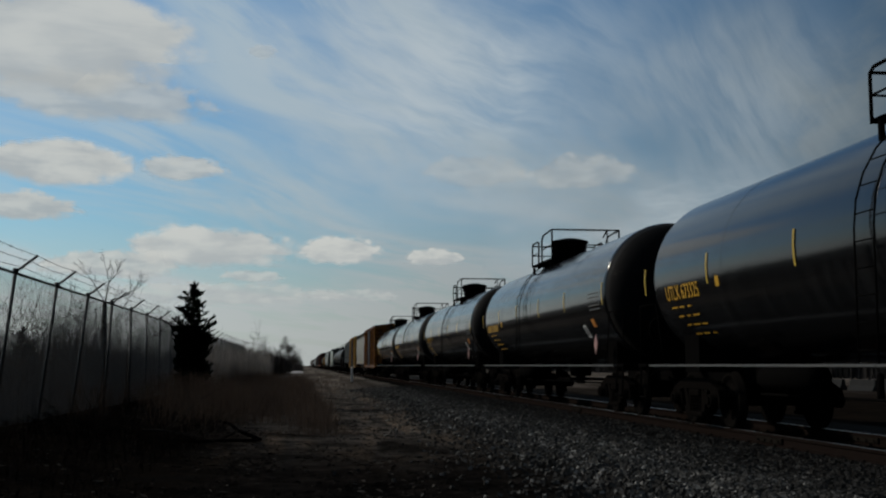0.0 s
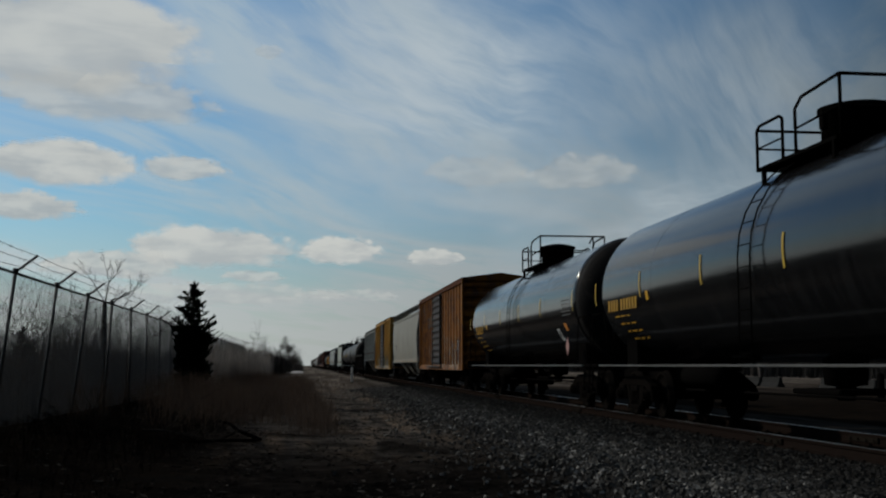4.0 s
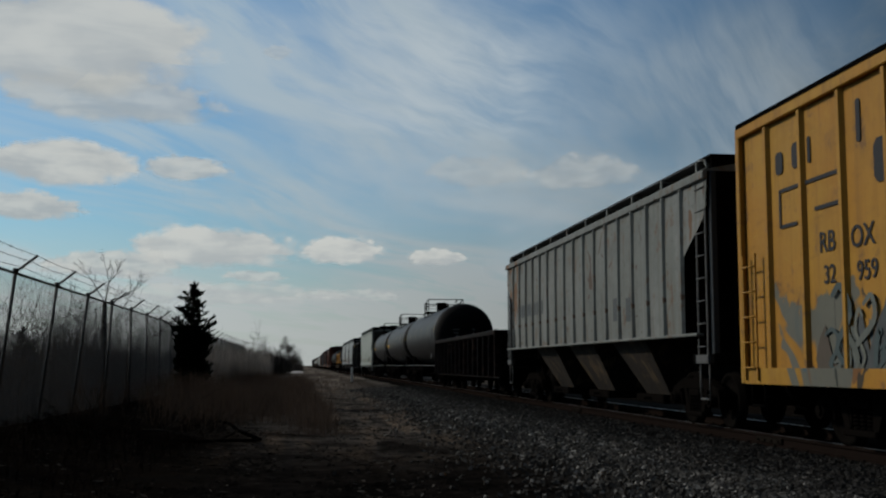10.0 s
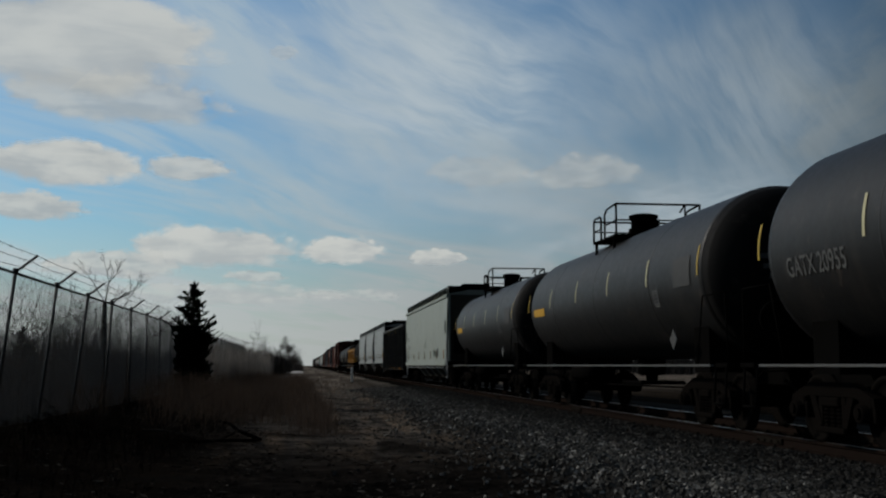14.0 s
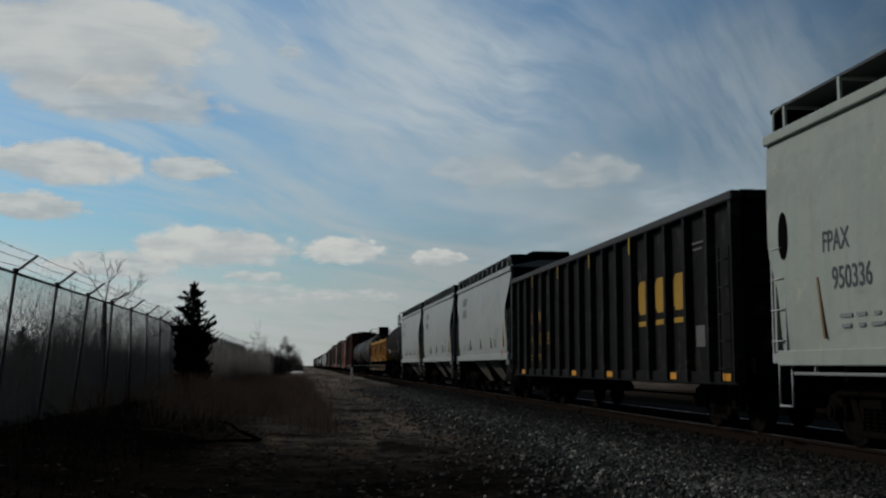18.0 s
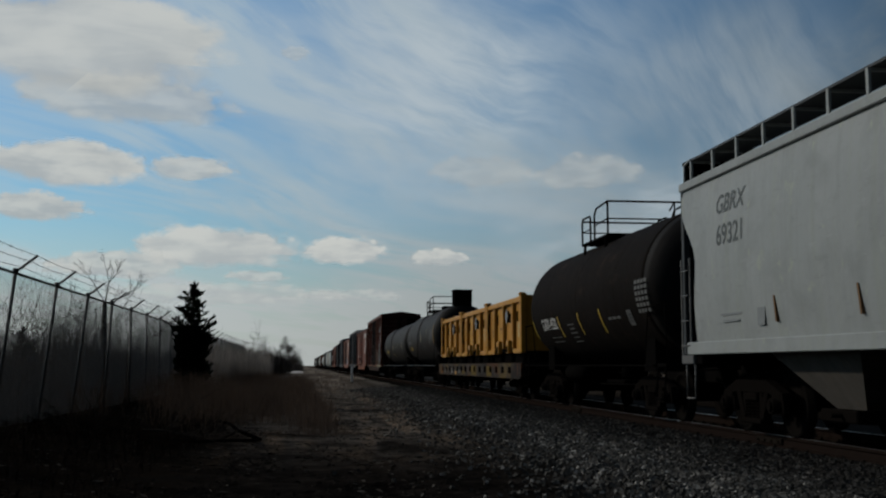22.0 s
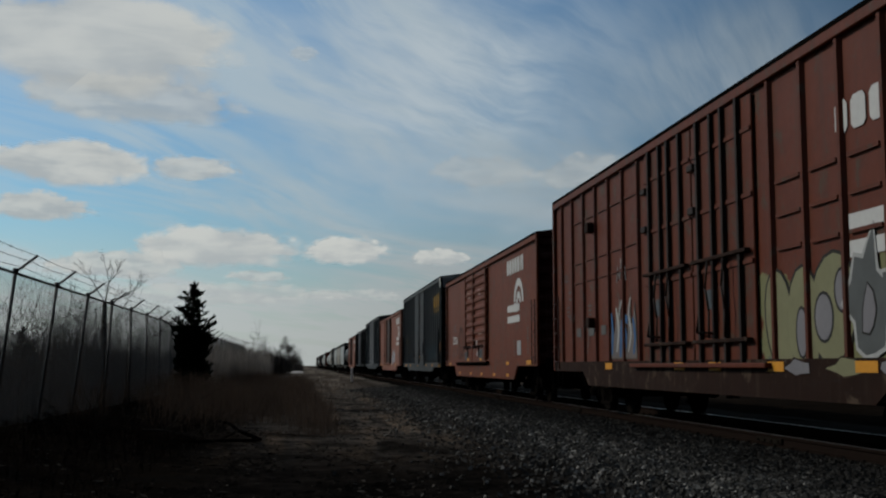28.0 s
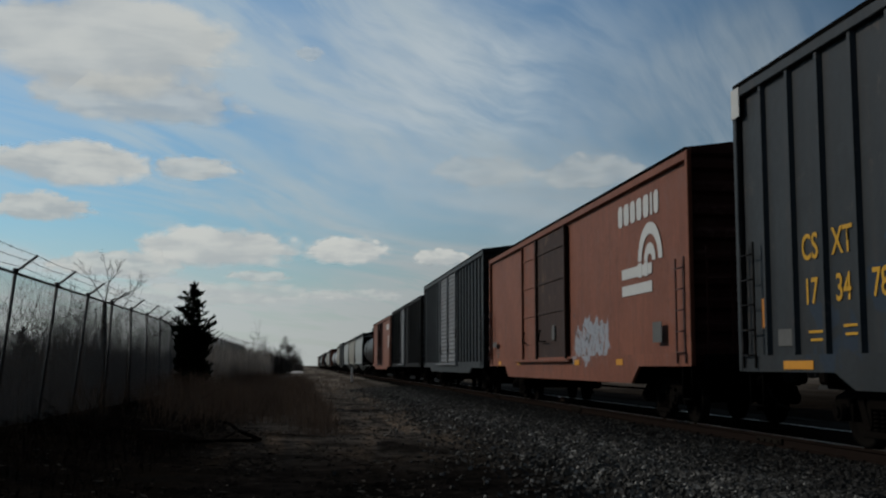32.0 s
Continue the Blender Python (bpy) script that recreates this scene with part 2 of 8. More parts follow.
M = {
    "tank_gloss": enamel("glossy_black_enamel", (0.004, 0.0042, 0.0046)),
    "tank_matt": paint("dull_black_paint", (0.0110, 0.0104, 0.0102), (0.030, 0.024, 0.020), 0.3, 0.4, 0.50, 0.22, gloss=0.15),
    "tank_grey": paint("sooty_grey_paint", (0.0165, 0.0140, 0.0126), (0.030, 0.023, 0.019), 0.45, 0.6, 0.60, 0.45, gloss=0.05),
    "tank_brown": paint("brown_black_paint", (0.0080, 0.0058, 0.0045), (0.022, 0.014, 0.010), 0.3, 0.4, 0.8, 0.2, gloss=0.02),
    "orange": paint("weathered_orange_paint", (0.375, 0.130, 0.016), (0.085, 0.040, 0.024), 0.85, 0.6, 0.6, 0.3),
    "yellow": paint("faded_yellow_paint", (0.54, 0.258, 0.036), (0.13, 0.068, 0.03), 0.38, 0.35, 0.55, 0.25),
    "bin": paint("orange_yellow_paint", (0.54, 0.245, 0.028), (0.25, 0.11, 0.03), 0.3, 0.3, 0.5, 0.15),
    "grey_hopper": paint("pale_grey_paint", (0.275, 0.262, 0.216), (0.16, 0.13, 0.10), 0.2, 0.3, 0.55, 0.25),
    "rust_hopper": paint("rust_stained_grey_paint", (0.226, 0.238, 0.216), (0.10, 0.062, 0.036), 0.42, 0.45, 0.6, 0.3, ((-8.2, 8.2, 2.1, 4.1, (0.060, 0.034, 0.020), 1.9, 0.335, 3), (-8.2, 8.2, 1.5, 4.1, (0.055, 0.036, 0.024), 4.5, 0.30, 7), (6.7, 8.7, 2.3, 4.2, (0.115, 0.055, 0.022), 1.3, 0.50, 9), (-8.7, -7.4, 2.6, 4.2, (0.10, 0.05, 0.022), 1.6, 0.42, 11))),
    "white_hopper": paint("white_paint", (0.340, 0.362, 0.355), (0.24, 0.26, 0.20), 0.12, 0.22, 0.5, 0.2),
    "cream_hopper": paint("greenish_white_paint", (0.375, 0.412, 0.366), (0.30, 0.29, 0.20), 0.12, 0.22, 0.5, 0.2),
    "gondola_brown": paint("dark_rust_paint", (0.0085, 0.0062, 0.0056), (0.026, 0.014, 0.010), 0.6, 0.5, 0.7, 0.2, gloss=0.03),
    "coal_black": paint("flat_black_paint", (0.0085, 0.0080, 0.0080), (0.018, 0.016, 0.015), 0.6, 0.4, 0.6, 0.15, gloss=0.03),
    "red": paint("oxide_red_paint", (0.155, 0.0325, 0.0100), (0.050, 0.028, 0.018), 0.55, 0.5, 0.6, 0.22),
    "red_pale": paint("faded_oxide_red_paint", (0.235, 0.080, 0.046), (0.09, 0.05, 0.035), 0.5, 0.45, 0.6, 0.3),
    "navy": paint("dark_navy_paint", (0.029, 0.0335, 0.037), (0.05, 0.04, 0.035), 0.25, 0.45, 0.5, 0.25),
    "door_grey": paint("dark_grey_paint", (0.0225, 0.0195, 0.0195), (0.042, 0.025, 0.018), 0.7, 0.5, 0.6, 0.3),
    "silver": paint("aluminium_paint", (0.45, 0.46, 0.47), (0.2, 0.15, 0.1), 0.2, 0.3, 0.45, 0.2),
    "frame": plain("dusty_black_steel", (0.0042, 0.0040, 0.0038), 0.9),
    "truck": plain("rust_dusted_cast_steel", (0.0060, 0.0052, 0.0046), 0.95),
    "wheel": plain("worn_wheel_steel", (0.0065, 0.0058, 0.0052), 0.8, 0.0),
    "pale_edge": plain("pale_painted_steel", (0.080, 0.080, 0.078), 0.65),
    "rail": plain("rusty_rail_steel", (0.0125, 0.0090, 0.0075), 0.9),
    "railhead": plain("polished_rail_head", (0.26, 0.25, 0.24), 0.35, 1.0, 30.0, 0.15),
    "tie": plain("weathered_creosote_timber", (0.013, 0.011, 0.009), 0.95, 0.0, 8.0, 0.5),
    "galv": plain("dull_galvanised_steel", (0.10, 0.10, 0.10), 0.6, 0.5),
    "wire": plain("grey_fence_wire", (0.29, 0.28, 0.265), 0.8, 0.0),
    "mark_yellow": plain("yellow_marking", (0.40, 0.265, 0.035), 0.5, 0.0, 12.0, 0.2),
    "mark_gold": plain("gold_lettering", (0.46, 0.25, 0.018), 0.6, 0.0, 12.0, 0.35),
    "mark_white": plain("white_marking", (0.44, 0.44, 0.425), 0.6, 0.0, 12.0, 0.2),
    "mark_faint": plain("sun_bleached_marking", (0.085, 0.050, 0.028), 0.7, 0.0, 12.0, 0.4),
    "mark_dim": plain("dusty_white_marking", (0.085, 0.085, 0.082), 0.7, 0.0, 12.0, 0.3),
    "mark_black": plain("black_marking", (0.02, 0.02, 0.022), 0.6),
    "mark_grey": plain("grey_marking", (0.16, 0.17, 0.17), 0.6),
    "mark_amber": plain("amber_reflector", (0.50, 0.22, 0.02), 0.5, 0.0, 12.0, 0.3),
    "head_black": paint("shade_black_paint", (0.0050, 0.0048, 0.0047), (0.02, 0.016, 0.013), 0.2, 0.4, 0.7, 0.1, gloss=0.06),
    # bay paints: dirty, and darkened further to paint in the underbody shade
    "bay_grey": paint("shade_dimmed_grimy_grey", (0.085, 0.075, 0.060), (0.06, 0.045, 0.03), 0.4, 0.6, 0.7, 0.2),
    "bay_white": paint("shade_dimmed_grimy_white", (0.115, 0.105, 0.092), (0.10, 0.08, 0.06), 0.35, 0.5, 0.7, 0.2),
    "mark_orange": plain("orange_marking", (0.42, 0.16, 0.03), 0.6, 0.0, 12.0, 0.25),
    "mark_teal": plain("teal_spray_paint", (0.10, 0.22, 0.25), 0.6),
    "mark_cream": plain("cream_spray_paint", (0.50, 0.46, 0.28), 0.6, 0.0, 4.0, 0.3),
    "mark_silver": plain("silver_spray_paint", (0.27, 0.277, 0.284), 0.5, 0.0, 4.0, 0.35),
    "panel_grey": plain("sooted_stencil_panel", (0.050, 0.050, 0.049), 0.7, 0.0, 9.0, 0.5),
    "gold_worn": plain("worn_gold_lettering", (0.27, 0.150, 0.014), 0.7, 0.0, 7.0, 0.6),
    # gondola top chord: its lit edge is put into a greyer colour
    "chord_grey": plain("lit_edge_grey_steel", (0.022, 0.022, 0.023), 0.7, 0.0, 6.0, 0.5),
    "post_grey": plain("blue_grey_steel_paint", (0.040, 0.045, 0.048), 0.7),
    "white_post": plain("chalky_white_paint", (0.72, 0.72, 0.69), 0.8),
}


# ---- mesh helpers ----
class Form:
    """Collects vertices and faces for one mesh."""

    def __init__(self):
        self.v, self.f, self.s = [], [], []

    def face(self, ids, smooth=False):
        self.f.append(tuple(ids))
        self.s.append(smooth)

    def add(self, verts, faces, smooth=False):
        k = len(self.v)
        self.v.extend(tuple(p) for p in verts)
        for f in faces:
            self.face([k + i for i in f], smooth)
        return self

    def box(self, x0, x1, y0, y1, z0, z1, c=0.0):
        """A block; c: the width of its chamfered edges along y and z faces."""
        if c <= 0:
            vs = [(x, y, z) for x in (x0, x1) for y in (y0, y1) for z in (z0, z1)]
            return self.add(vs, [(0, 1, 3, 2), (4, 6, 7, 5), (0, 4, 5, 1), (2, 3, 7, 6), (0, 2, 6, 4), (1, 5, 7, 3)])
        vs, ids = [], {}
        for i, x in enumerate((x0, x1)):
            for j, y in enumerate((y0, y1)):
                for l, z in enumerate((z0, z1)):
                    dx, dy, dz = (c if i == 0 else -c), (c if j == 0 else -c), (c if l == 0 else -c)
                    for a, p in enumerate(((x, y + dy, z + dz), (x + dx, y, z + dz), (x + dx, y + dy, z))):
                        ids[i, j, l, a] = len(vs)
                        vs.append(p)
        fs = []
        ring = ((0, 0), (1, 0), (1, 1), (0, 1))
        for i in (0, 1):
            q = [ids[i, a, b, 0] for a, b in ring]
            fs.append(q if i else q[::-1])
            q = [ids[a, i, b, 1] for a, b in ring]
            fs.append(q[::-1] if i else q)
            q = [ids[a, b, i, 2] for a, b in ring]
            fs.append(q if i else q[::-1])
        for a in (0, 1):
            for b in (0, 1):
                fs.append([ids[0, a, b, 1], ids[1, a, b, 1], ids[1, a, b, 2], ids[0, a, b, 2]])
                fs.append([ids[a, 0, b, 0], ids[a, 1, b, 0], ids[a, 1, b, 2], ids[a, 0, b, 2]])
                fs.append([ids[a, b, 0, 0], ids[a, b, 1, 0], ids[a, b, 1, 1], ids[a, b, 0, 1]])
                for l in (0, 1):
                    fs.append([ids[a, b, l, 0], ids[a, b, l, 1], ids[a, b, l, 2]])
        return self.add(vs, fs)

    def prism(self, outline, axis, lo, hi, smooth=False):
        """An outline drawn out along an axis: 'x' (outline in y, z), 'y' (x, z) or 'z' (x, y)."""
        put = {"x": lambda a, b, h: (h, a, b), "y": lambda a, b, h: (a, h, b), "z": lambda a, b, h: (a, b, h)}[axis]
        n = len(outline)
        vs = [put(a, b, lo) for a, b in outline] + [put(a, b, hi) for a, b in outline]
        k = len(self.v)
        self.v.extend(vs)
        for i in range(n):
            j = (i + 1) % n
            self.face((k + i, k + j, k + n + j, k + n + i), smooth)
        self.face([k + i for i in range(n)][::-1])
        self.face([k + n + i for i in range(n)])
        return self

    def rod(self, p, q, r, n=6, r2=None, cap=True):
        p, q = Vector(p), Vector(q)
        d = (q - p).normalized()
        a = d.orthogonal().normalized()
        b = d.cross(a)
        r2 = r if r2 is None else r2
        vs = []
        for c, s in ((p, r), (q, r2)):
            for i in range(n):
                t = 2 * math.pi * i / n
                vs.append(c + (a * math.cos(t) + b * math.sin(t)) * s)
        fs = [(i, (i + 1) % n, n + (i + 1) % n, n + i) for i in range(n)]
        k = len(self.v)
        self.add(vs, fs, n > 4)
        if cap:
            self.face([k + i for i in range(n)][::-1])
            self.face([k + n + i for i in range(n)])
        return self

    def pipe(self, pts, r, n=6):
        for p, q in zip(pts, pts[1:]):
            self.rod(p, q, r, n)
        return self

    def lathe(self, rings, centre, axis="y", n=32, smooth=True):
        """Rings of (place along the axis, radius), round centre."""
        cx, cy, cz = centre
        k = len(self.v)
        for at, r in rings:
            for i in range(n):
                t = 2 * math.pi * i / n
                u, w = r * math.cos(t), r * math.sin(t)
                self.v.append({"y": (cx + u, cy + at, cz + w), "x": (cx + at, cy + u, cz + w), "z": (cx + u, cy + w, cz + at)}[axis])
        for j in range(len(rings) - 1):
            for i in range(n):
                m = (i + 1) % n
                self.face((k + j * n + i, k + j * n + m, k + (j + 1) * n + m, k + (j + 1) * n + i), smooth)
        self.face([k + i for i in range(n)][::-1])
        self.face([k + (len(rings) - 1) * n + i for i in range(n)])
        return self

    def mesh(self, name, material):
        me = bpy.data.meshes.new(name)
        me.from_pydata(self.v, [], self.f)
        me.polygons.foreach_set("use_smooth", self.s)
        bm = bmesh.new()
        bm.from_mesh(me)
        if len(self.f) < 6000:
            bmesh.ops.recalc_face_normals(bm, faces=bm.faces)
        bm.to_mesh(me)
        bm.free()
        me.materials.append(material)
        return me


def part(name, form, material, parent, label=""):
    """One mesh object under a thing or a part. form: a Form, or a mesh that others share."""
    me = form.mesh(name, material) if isinstance(form, Form) else form
    ob = new(name, me)
    ob.parent = parent
    return tagged(ob, label) if label else ob


def group_part(name, parent, label=""):
    ob = new(name)
    ob.empty_display_size = 0.2
    ob.parent = parent
    return tagged(ob, label) if label else ob


def writing(text, size, x, y, z, material, parent, squeeze=1.0, lean=0.0, name="lettering"):
    """Flat letters on a side that faces -x, read towards -y; y, z: the middle of the line."""
    cu = bpy.data.curves.new("text", "FONT")
    cu.body, cu.size, cu.align_x, cu.align_y = text, size, "CENTER", "CENTER"
    cu.offset = size * 0.012
    cu.shear = lean
    ob = bpy.data.objects.new("text", cu)
    scene.collection.objects.link(ob)
    bpy.context.view_layer.update()
    me = bpy.data.meshes.new_from_object(ob.evaluated_get(bpy.context.evaluated_depsgraph_get()))
    bpy.data.objects.remove(ob)
    me.transform(Matrix(((0, 0, 0, x), (-squeeze, 0, 0, y), (0, 1, 0, z), (0, 0, 0, 1))))
    me.materials.clear()
    me.materials.append(material)
    return part(name, me, None, parent)


def patches(name, rects, x, material, parent, depth=0.004, label=""):
    """Flat marks on a side that faces -x: (y, z, width, height) each. Lines of small print stay one part."""
    forms = [Form()]
    for i, (y, z, w, h) in enumerate(rects):
        if i and name != "small_print":
            forms.append(Form())
        forms[-1].box(x - depth, x + 0.001, y - w / 2, y + w / 2, z - h / 2, z + h / 2)
    for f in forms:
        ob = part(name, f, material, parent, label)
    return ob


def hug_side(ob, sill, eave, bulge, half_width=1.50):
    """Lay flat letters on the bulging side of a hopper."""
    for v in ob.data.vertices:
        u = (v.co.z - sill) / (eave - sill)
        v.co.x = -(half_width - bulge * (abs(u - 0.48) / 0.52) ** 2.2) - 0.006


# ---- running gear shared by all cars ----
def side_frame_mesh():
    f = Form()
    # upper chord, legs and spring seat, cast in one piece
    f.prism([(-1.13, 0.52), (-1.10, 0.64), (-0.55, 0.82), (0.55, 0.82), (1.10, 0.64), (1.13, 0.52), (0.60, 0.64), (-0.60, 0.64)], "x", -0.07, 0.07)
    for s in (-1, 1):
        f.prism([(s * 0.60, 0.66), (s * 0.44, 0.66), (s * 0.26, 0.28), (s * 0.38, 0.20)], "x", -0.06, 0.06)
        f.prism([(s * 0.36, 0.64), (s * 0.26, 0.64), (s * 0.26, 0.26), (s * 0.36, 0.26)], "x", -0.05, 0.05)
        f.box(-0.075, 0.075, s * 0.89 - 0.16, s * 0.89 + 0.16, 0.50, 0.66, 0.02)
        f.box(-0.06, 0.06, s * 1.08 - 0.04, s * 1.08 + 0.04, 0.34, 0.56, 0.01)
        f.box(-0.06, 0.06, s * 0.72 - 0.035, s * 0.72 + 0.035, 0.34, 0.56, 0.01)
        f.rod((-0.16, s * 0.89, 0.457), (0.10, s * 0.89, 0.457), 0.115, 12)
        f.rod((-0.19, s * 0.89, 0.457), (-0.16, s * 0.89, 0.457), 0.07, 8)
    f.box(-0.10, 0.10, -0.40, 0.40, 0.17, 0.25, 0.015)
    for y in (-0.17, 0.0, 0.17):
        for i in range(5):
            f.rod((0, y, 0.255 + i * 0.05), (0, y, 0.285 + i * 0.05), 0.068, 8)
    f.box(-0.09, 0.09, -0.24, 0.24, 0.505, 0.63, 0.02)
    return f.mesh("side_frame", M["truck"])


def wheelset_mesh():
    f = Form()
    for s in (-1, 1):
        rings = [(0.7175 * s + d * s, r) for d, r in ((-0.05, 0.12), (-0.045, 0.40), (-0.045, 0.482), (-0.02, 0.485), (-0.012, 0.459), (0.08, 0.455), (0.085, 0.40), (0.05, 0.385), (0.02, 0.17), (0.09, 0.15), (0.09, 0.10))]
        f.lathe(rings, (0, 0, 0), "x", 28)
    f.lathe([(-1.0, 0.07), (-0.7, 0.085), (0.0, 0.078), (0.7, 0.085), (1.0, 0.07)], (0, 0, 0), "x", 10)
    for s in (-1, 1):
        f.lathe([(s * 1.0, 0.085), (s * 1.03, 0.085), (s * 1.035, 0.06)], (0, 0, 0), "x", 10)
        for a in range(3):
            t = a * 2.094
            f.rod((s * 1.03, 0.045 * math.cos(t), 0.045 * math.sin(t)), (s * 1.05, 0.045 * math.cos(t), 0.045 * math.sin(t)), 0.016, 6)
    return f.mesh("wheelset", M["wheel"])


SIDE_FRAME, WHEELSET = side_frame_mesh(), wheelset_mesh()
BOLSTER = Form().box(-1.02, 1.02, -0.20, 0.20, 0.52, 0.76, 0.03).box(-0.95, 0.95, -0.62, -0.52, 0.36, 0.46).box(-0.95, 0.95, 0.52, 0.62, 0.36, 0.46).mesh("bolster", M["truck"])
COUPLER = (Form().box(-0.09, 0.09, 0.0, 0.75, 0.80, 0.96, 0.02).box(-0.19, 0.15, -0.18, 0.10, 0.74, 1.00, 0.05).box(-0.16, -0.02, -0.26, -0.10, 0.75, 0.99, 0.03)
           .pipe([(-0.45, 0.35, 0.80), (-0.42, 0.10, 0.70), (-0.32, -0.05, 0.42), (-0.22, -0.25, 0.36)], 0.028, 6)
           .pipe([(0.02, 0.0, 0.97), (0.25, 0.05, 0.98), (1.05, 0.10, 0.95), (1.20, 0.10, 0.82)], 0.016, 5).mesh("coupler", M["truck"]))
ROLLERS = []          # wheelsets that turn, with the place of their axle and of their car
CARS = []             # moving cars and their place at the start


def ladder_mesh(height, width, rungs, material, name="ladder"):
    f = Form()
    for s in (-1, 1):
        f.box(-0.012, 0.012, s * width / 2 - 0.02, s * width / 2 + 0.02, 0, height)
    for i in range(rungs):
        z = height * (i + 0.5) / rungs
        f.rod((-0.02, -width / 2, z), (-0.02, width / 2, z), 0.013, 5)
    return f.mesh(name, material)


def start_car(name, length, centre_y, label, category, truck_in, group="cars of the freight train", turning=True):
    """The empty at the base of a car, with its trucks, wheels and couplers. length: over the body."""
    car = new(name)
    car.empty_display_size = 0.5
    car.matrix_basis = pose(TRACK_X, centre_y, 0)
    tagged(car, label, category, group)
    CARS.append((car, centre_y))
    half = length / 2
    for s in (-1, 1):
        truck = group_part("truck", car)
        truck.location = (0, s * (half - truck_in), 0)
        for side in (-1, 1):
            fr = part("side_frame", SIDE_FRAME, None, truck)
            fr.location = (side * 1.0, 0, 0)
            fr.rotation_euler = (0, 0, 0 if side < 0 else math.pi)
        part("bolster", BOLSTER, None, truck)
        for a in (-0.89, 0.89):
            ws = part("wheelset", WHEELSET, None, truck)
            ws.location = (0, a, 0.457)
            if turning:
                ROLLERS.append((ws, a, centre_y + s * (half - truck_in) + a))
        cp = part("coupler", COUPLER, None, car)
        cp.location = (0, s * (half + 0.42), 0)
        cp.rotation_euler = (0, 0, 0 if s < 0 else math.pi)
    return car


def word_blocks(y, z, widths, h, x, material, parent, rise=0.0):
    """A brand word reduced to one plain block for each letter, read towards -y from its left end y."""
    at = y
    for i, w in enumerate(widths):
        f = Form()
        zc = z + rise * i
        c = min(h * 0.16, w * 0.24)
        f.prism([(at, zc - h / 2 + c), (at, zc + h / 2 - c), (at - c, zc + h / 2), (at - w + c, zc + h / 2), (at - w, zc + h / 2 - c), (at - w, zc - h / 2 + c), (at - w + c, zc - h / 2), (at - c, zc - h / 2)], "x", x - 0.004, x)
        at -= w + 0.09
        part("letter_block", f, material, parent)


def arch_emblem(y, z, s, x, material, parent):
    """A plain emblem: two level bars that run into a double arch. y, z: its lower left corner."""
    f = Form()
    for i, lo in enumerate((0.0, 0.33)):
        f.box(x - 0.004, x, y - 1.9 * s, y, z + lo * s, z + (lo + 0.2) * s)
    for r0, r1 in ((0.50, 0.72), (0.14, 0.34)):
        k, n = [], 12
        for j in range(n + 1):
            t = math.pi * (1.0 - j / n * 0.98)
            for r in (r0, r1):
                k.append((x - 0.0055, y - (1.9 - 0.1) * s + r * s * -math.cos(t) * -1, z + (0.56 + r * math.sin(t)) * s))
        f.add(k, [(2 * j, 2 * j + 1, 2 * j + 3, 2 * j + 2) for j in range(n)])
        f.box(x - 0.007, x, y - (1.8 - r1) * s, y - (1.8 - r0) * s, z + 0.30 * s, z + 0.57 * s)
    return part("emblem", f, material, parent)


def sprayed(points, x, fill, edge, parent, rim=0.055, label=""):
    """A flat sprayed shape on a side that faces -x, with a rim of another colour round it. points: (y, z)."""
    n = len(points)
    wide = []
    turn = sum(points[i][0] * points[(i + 1) % n][1] - points[(i + 1) % n][0] * points[i][1] for i in range(n))
    for i in range(n):
        (ay, az), (by, bz), (cy, cz) = points[i - 1], points[i], points[(i + 1) % n]
        d = Vector((by - ay, bz - az)).normalized() + Vector((cy - by, cz - bz)).normalized()
        out = Vector((d.y, -d.x)).normalized() * (rim if turn > 0 else -rim)
        wide.append((by + out.x, bz + out.y))
    shape = part("sprayed_letter", Form().prism(wide, "x", x - 0.0025, x), edge, parent, label)
    part("fill", Form().prism(points, "x", x - 0.0045, x - 0.002), fill, shape)


def blob(y, z, ry, rz, lean=0.0, n=16):
    return [(y + ry * math.cos(i * 2 * math.pi / n) + lean * math.sin(i * 2 * math.pi / n), z + rz * math.sin(i * 2 * math.pi / n)) for i in range(n)]


def shard(y, z, ry, rz, seed, n=11):
    """A ragged many-cornered outline round a middle."""
    rng = random.Random(seed)
    return [(y + ry * r * math.cos(i * 2 * math.pi / n), z + rz * r * math.sin(i * 2 * math.pi / n)) for i, r in ((i, rng.uniform(0.55, 1.15)) for i in range(n))]


def peaks(y, z, w, h, seed, n=4):
    """A ragged outline with a level foot and a row of uneven peaks, like sprayed flames."""
    rng = random.Random(seed)
    top = []
    for i in range(n):
        a = y - w / 2 + w * (i + 0.15) / n
        top += [(a, z + h * rng.uniform(0.25, 0.55)), (a + w * rng.uniform(0.25, 0.55) / n, z + h * rng.uniform(0.6, 1.0)), (a + w * 0.62 / n, z + h * rng.uniform(0.5, 0.62))]
    return [(y - w / 2, z), *top, (y + w / 2, z + h * 0.3), (y + w * 0.42, z)]


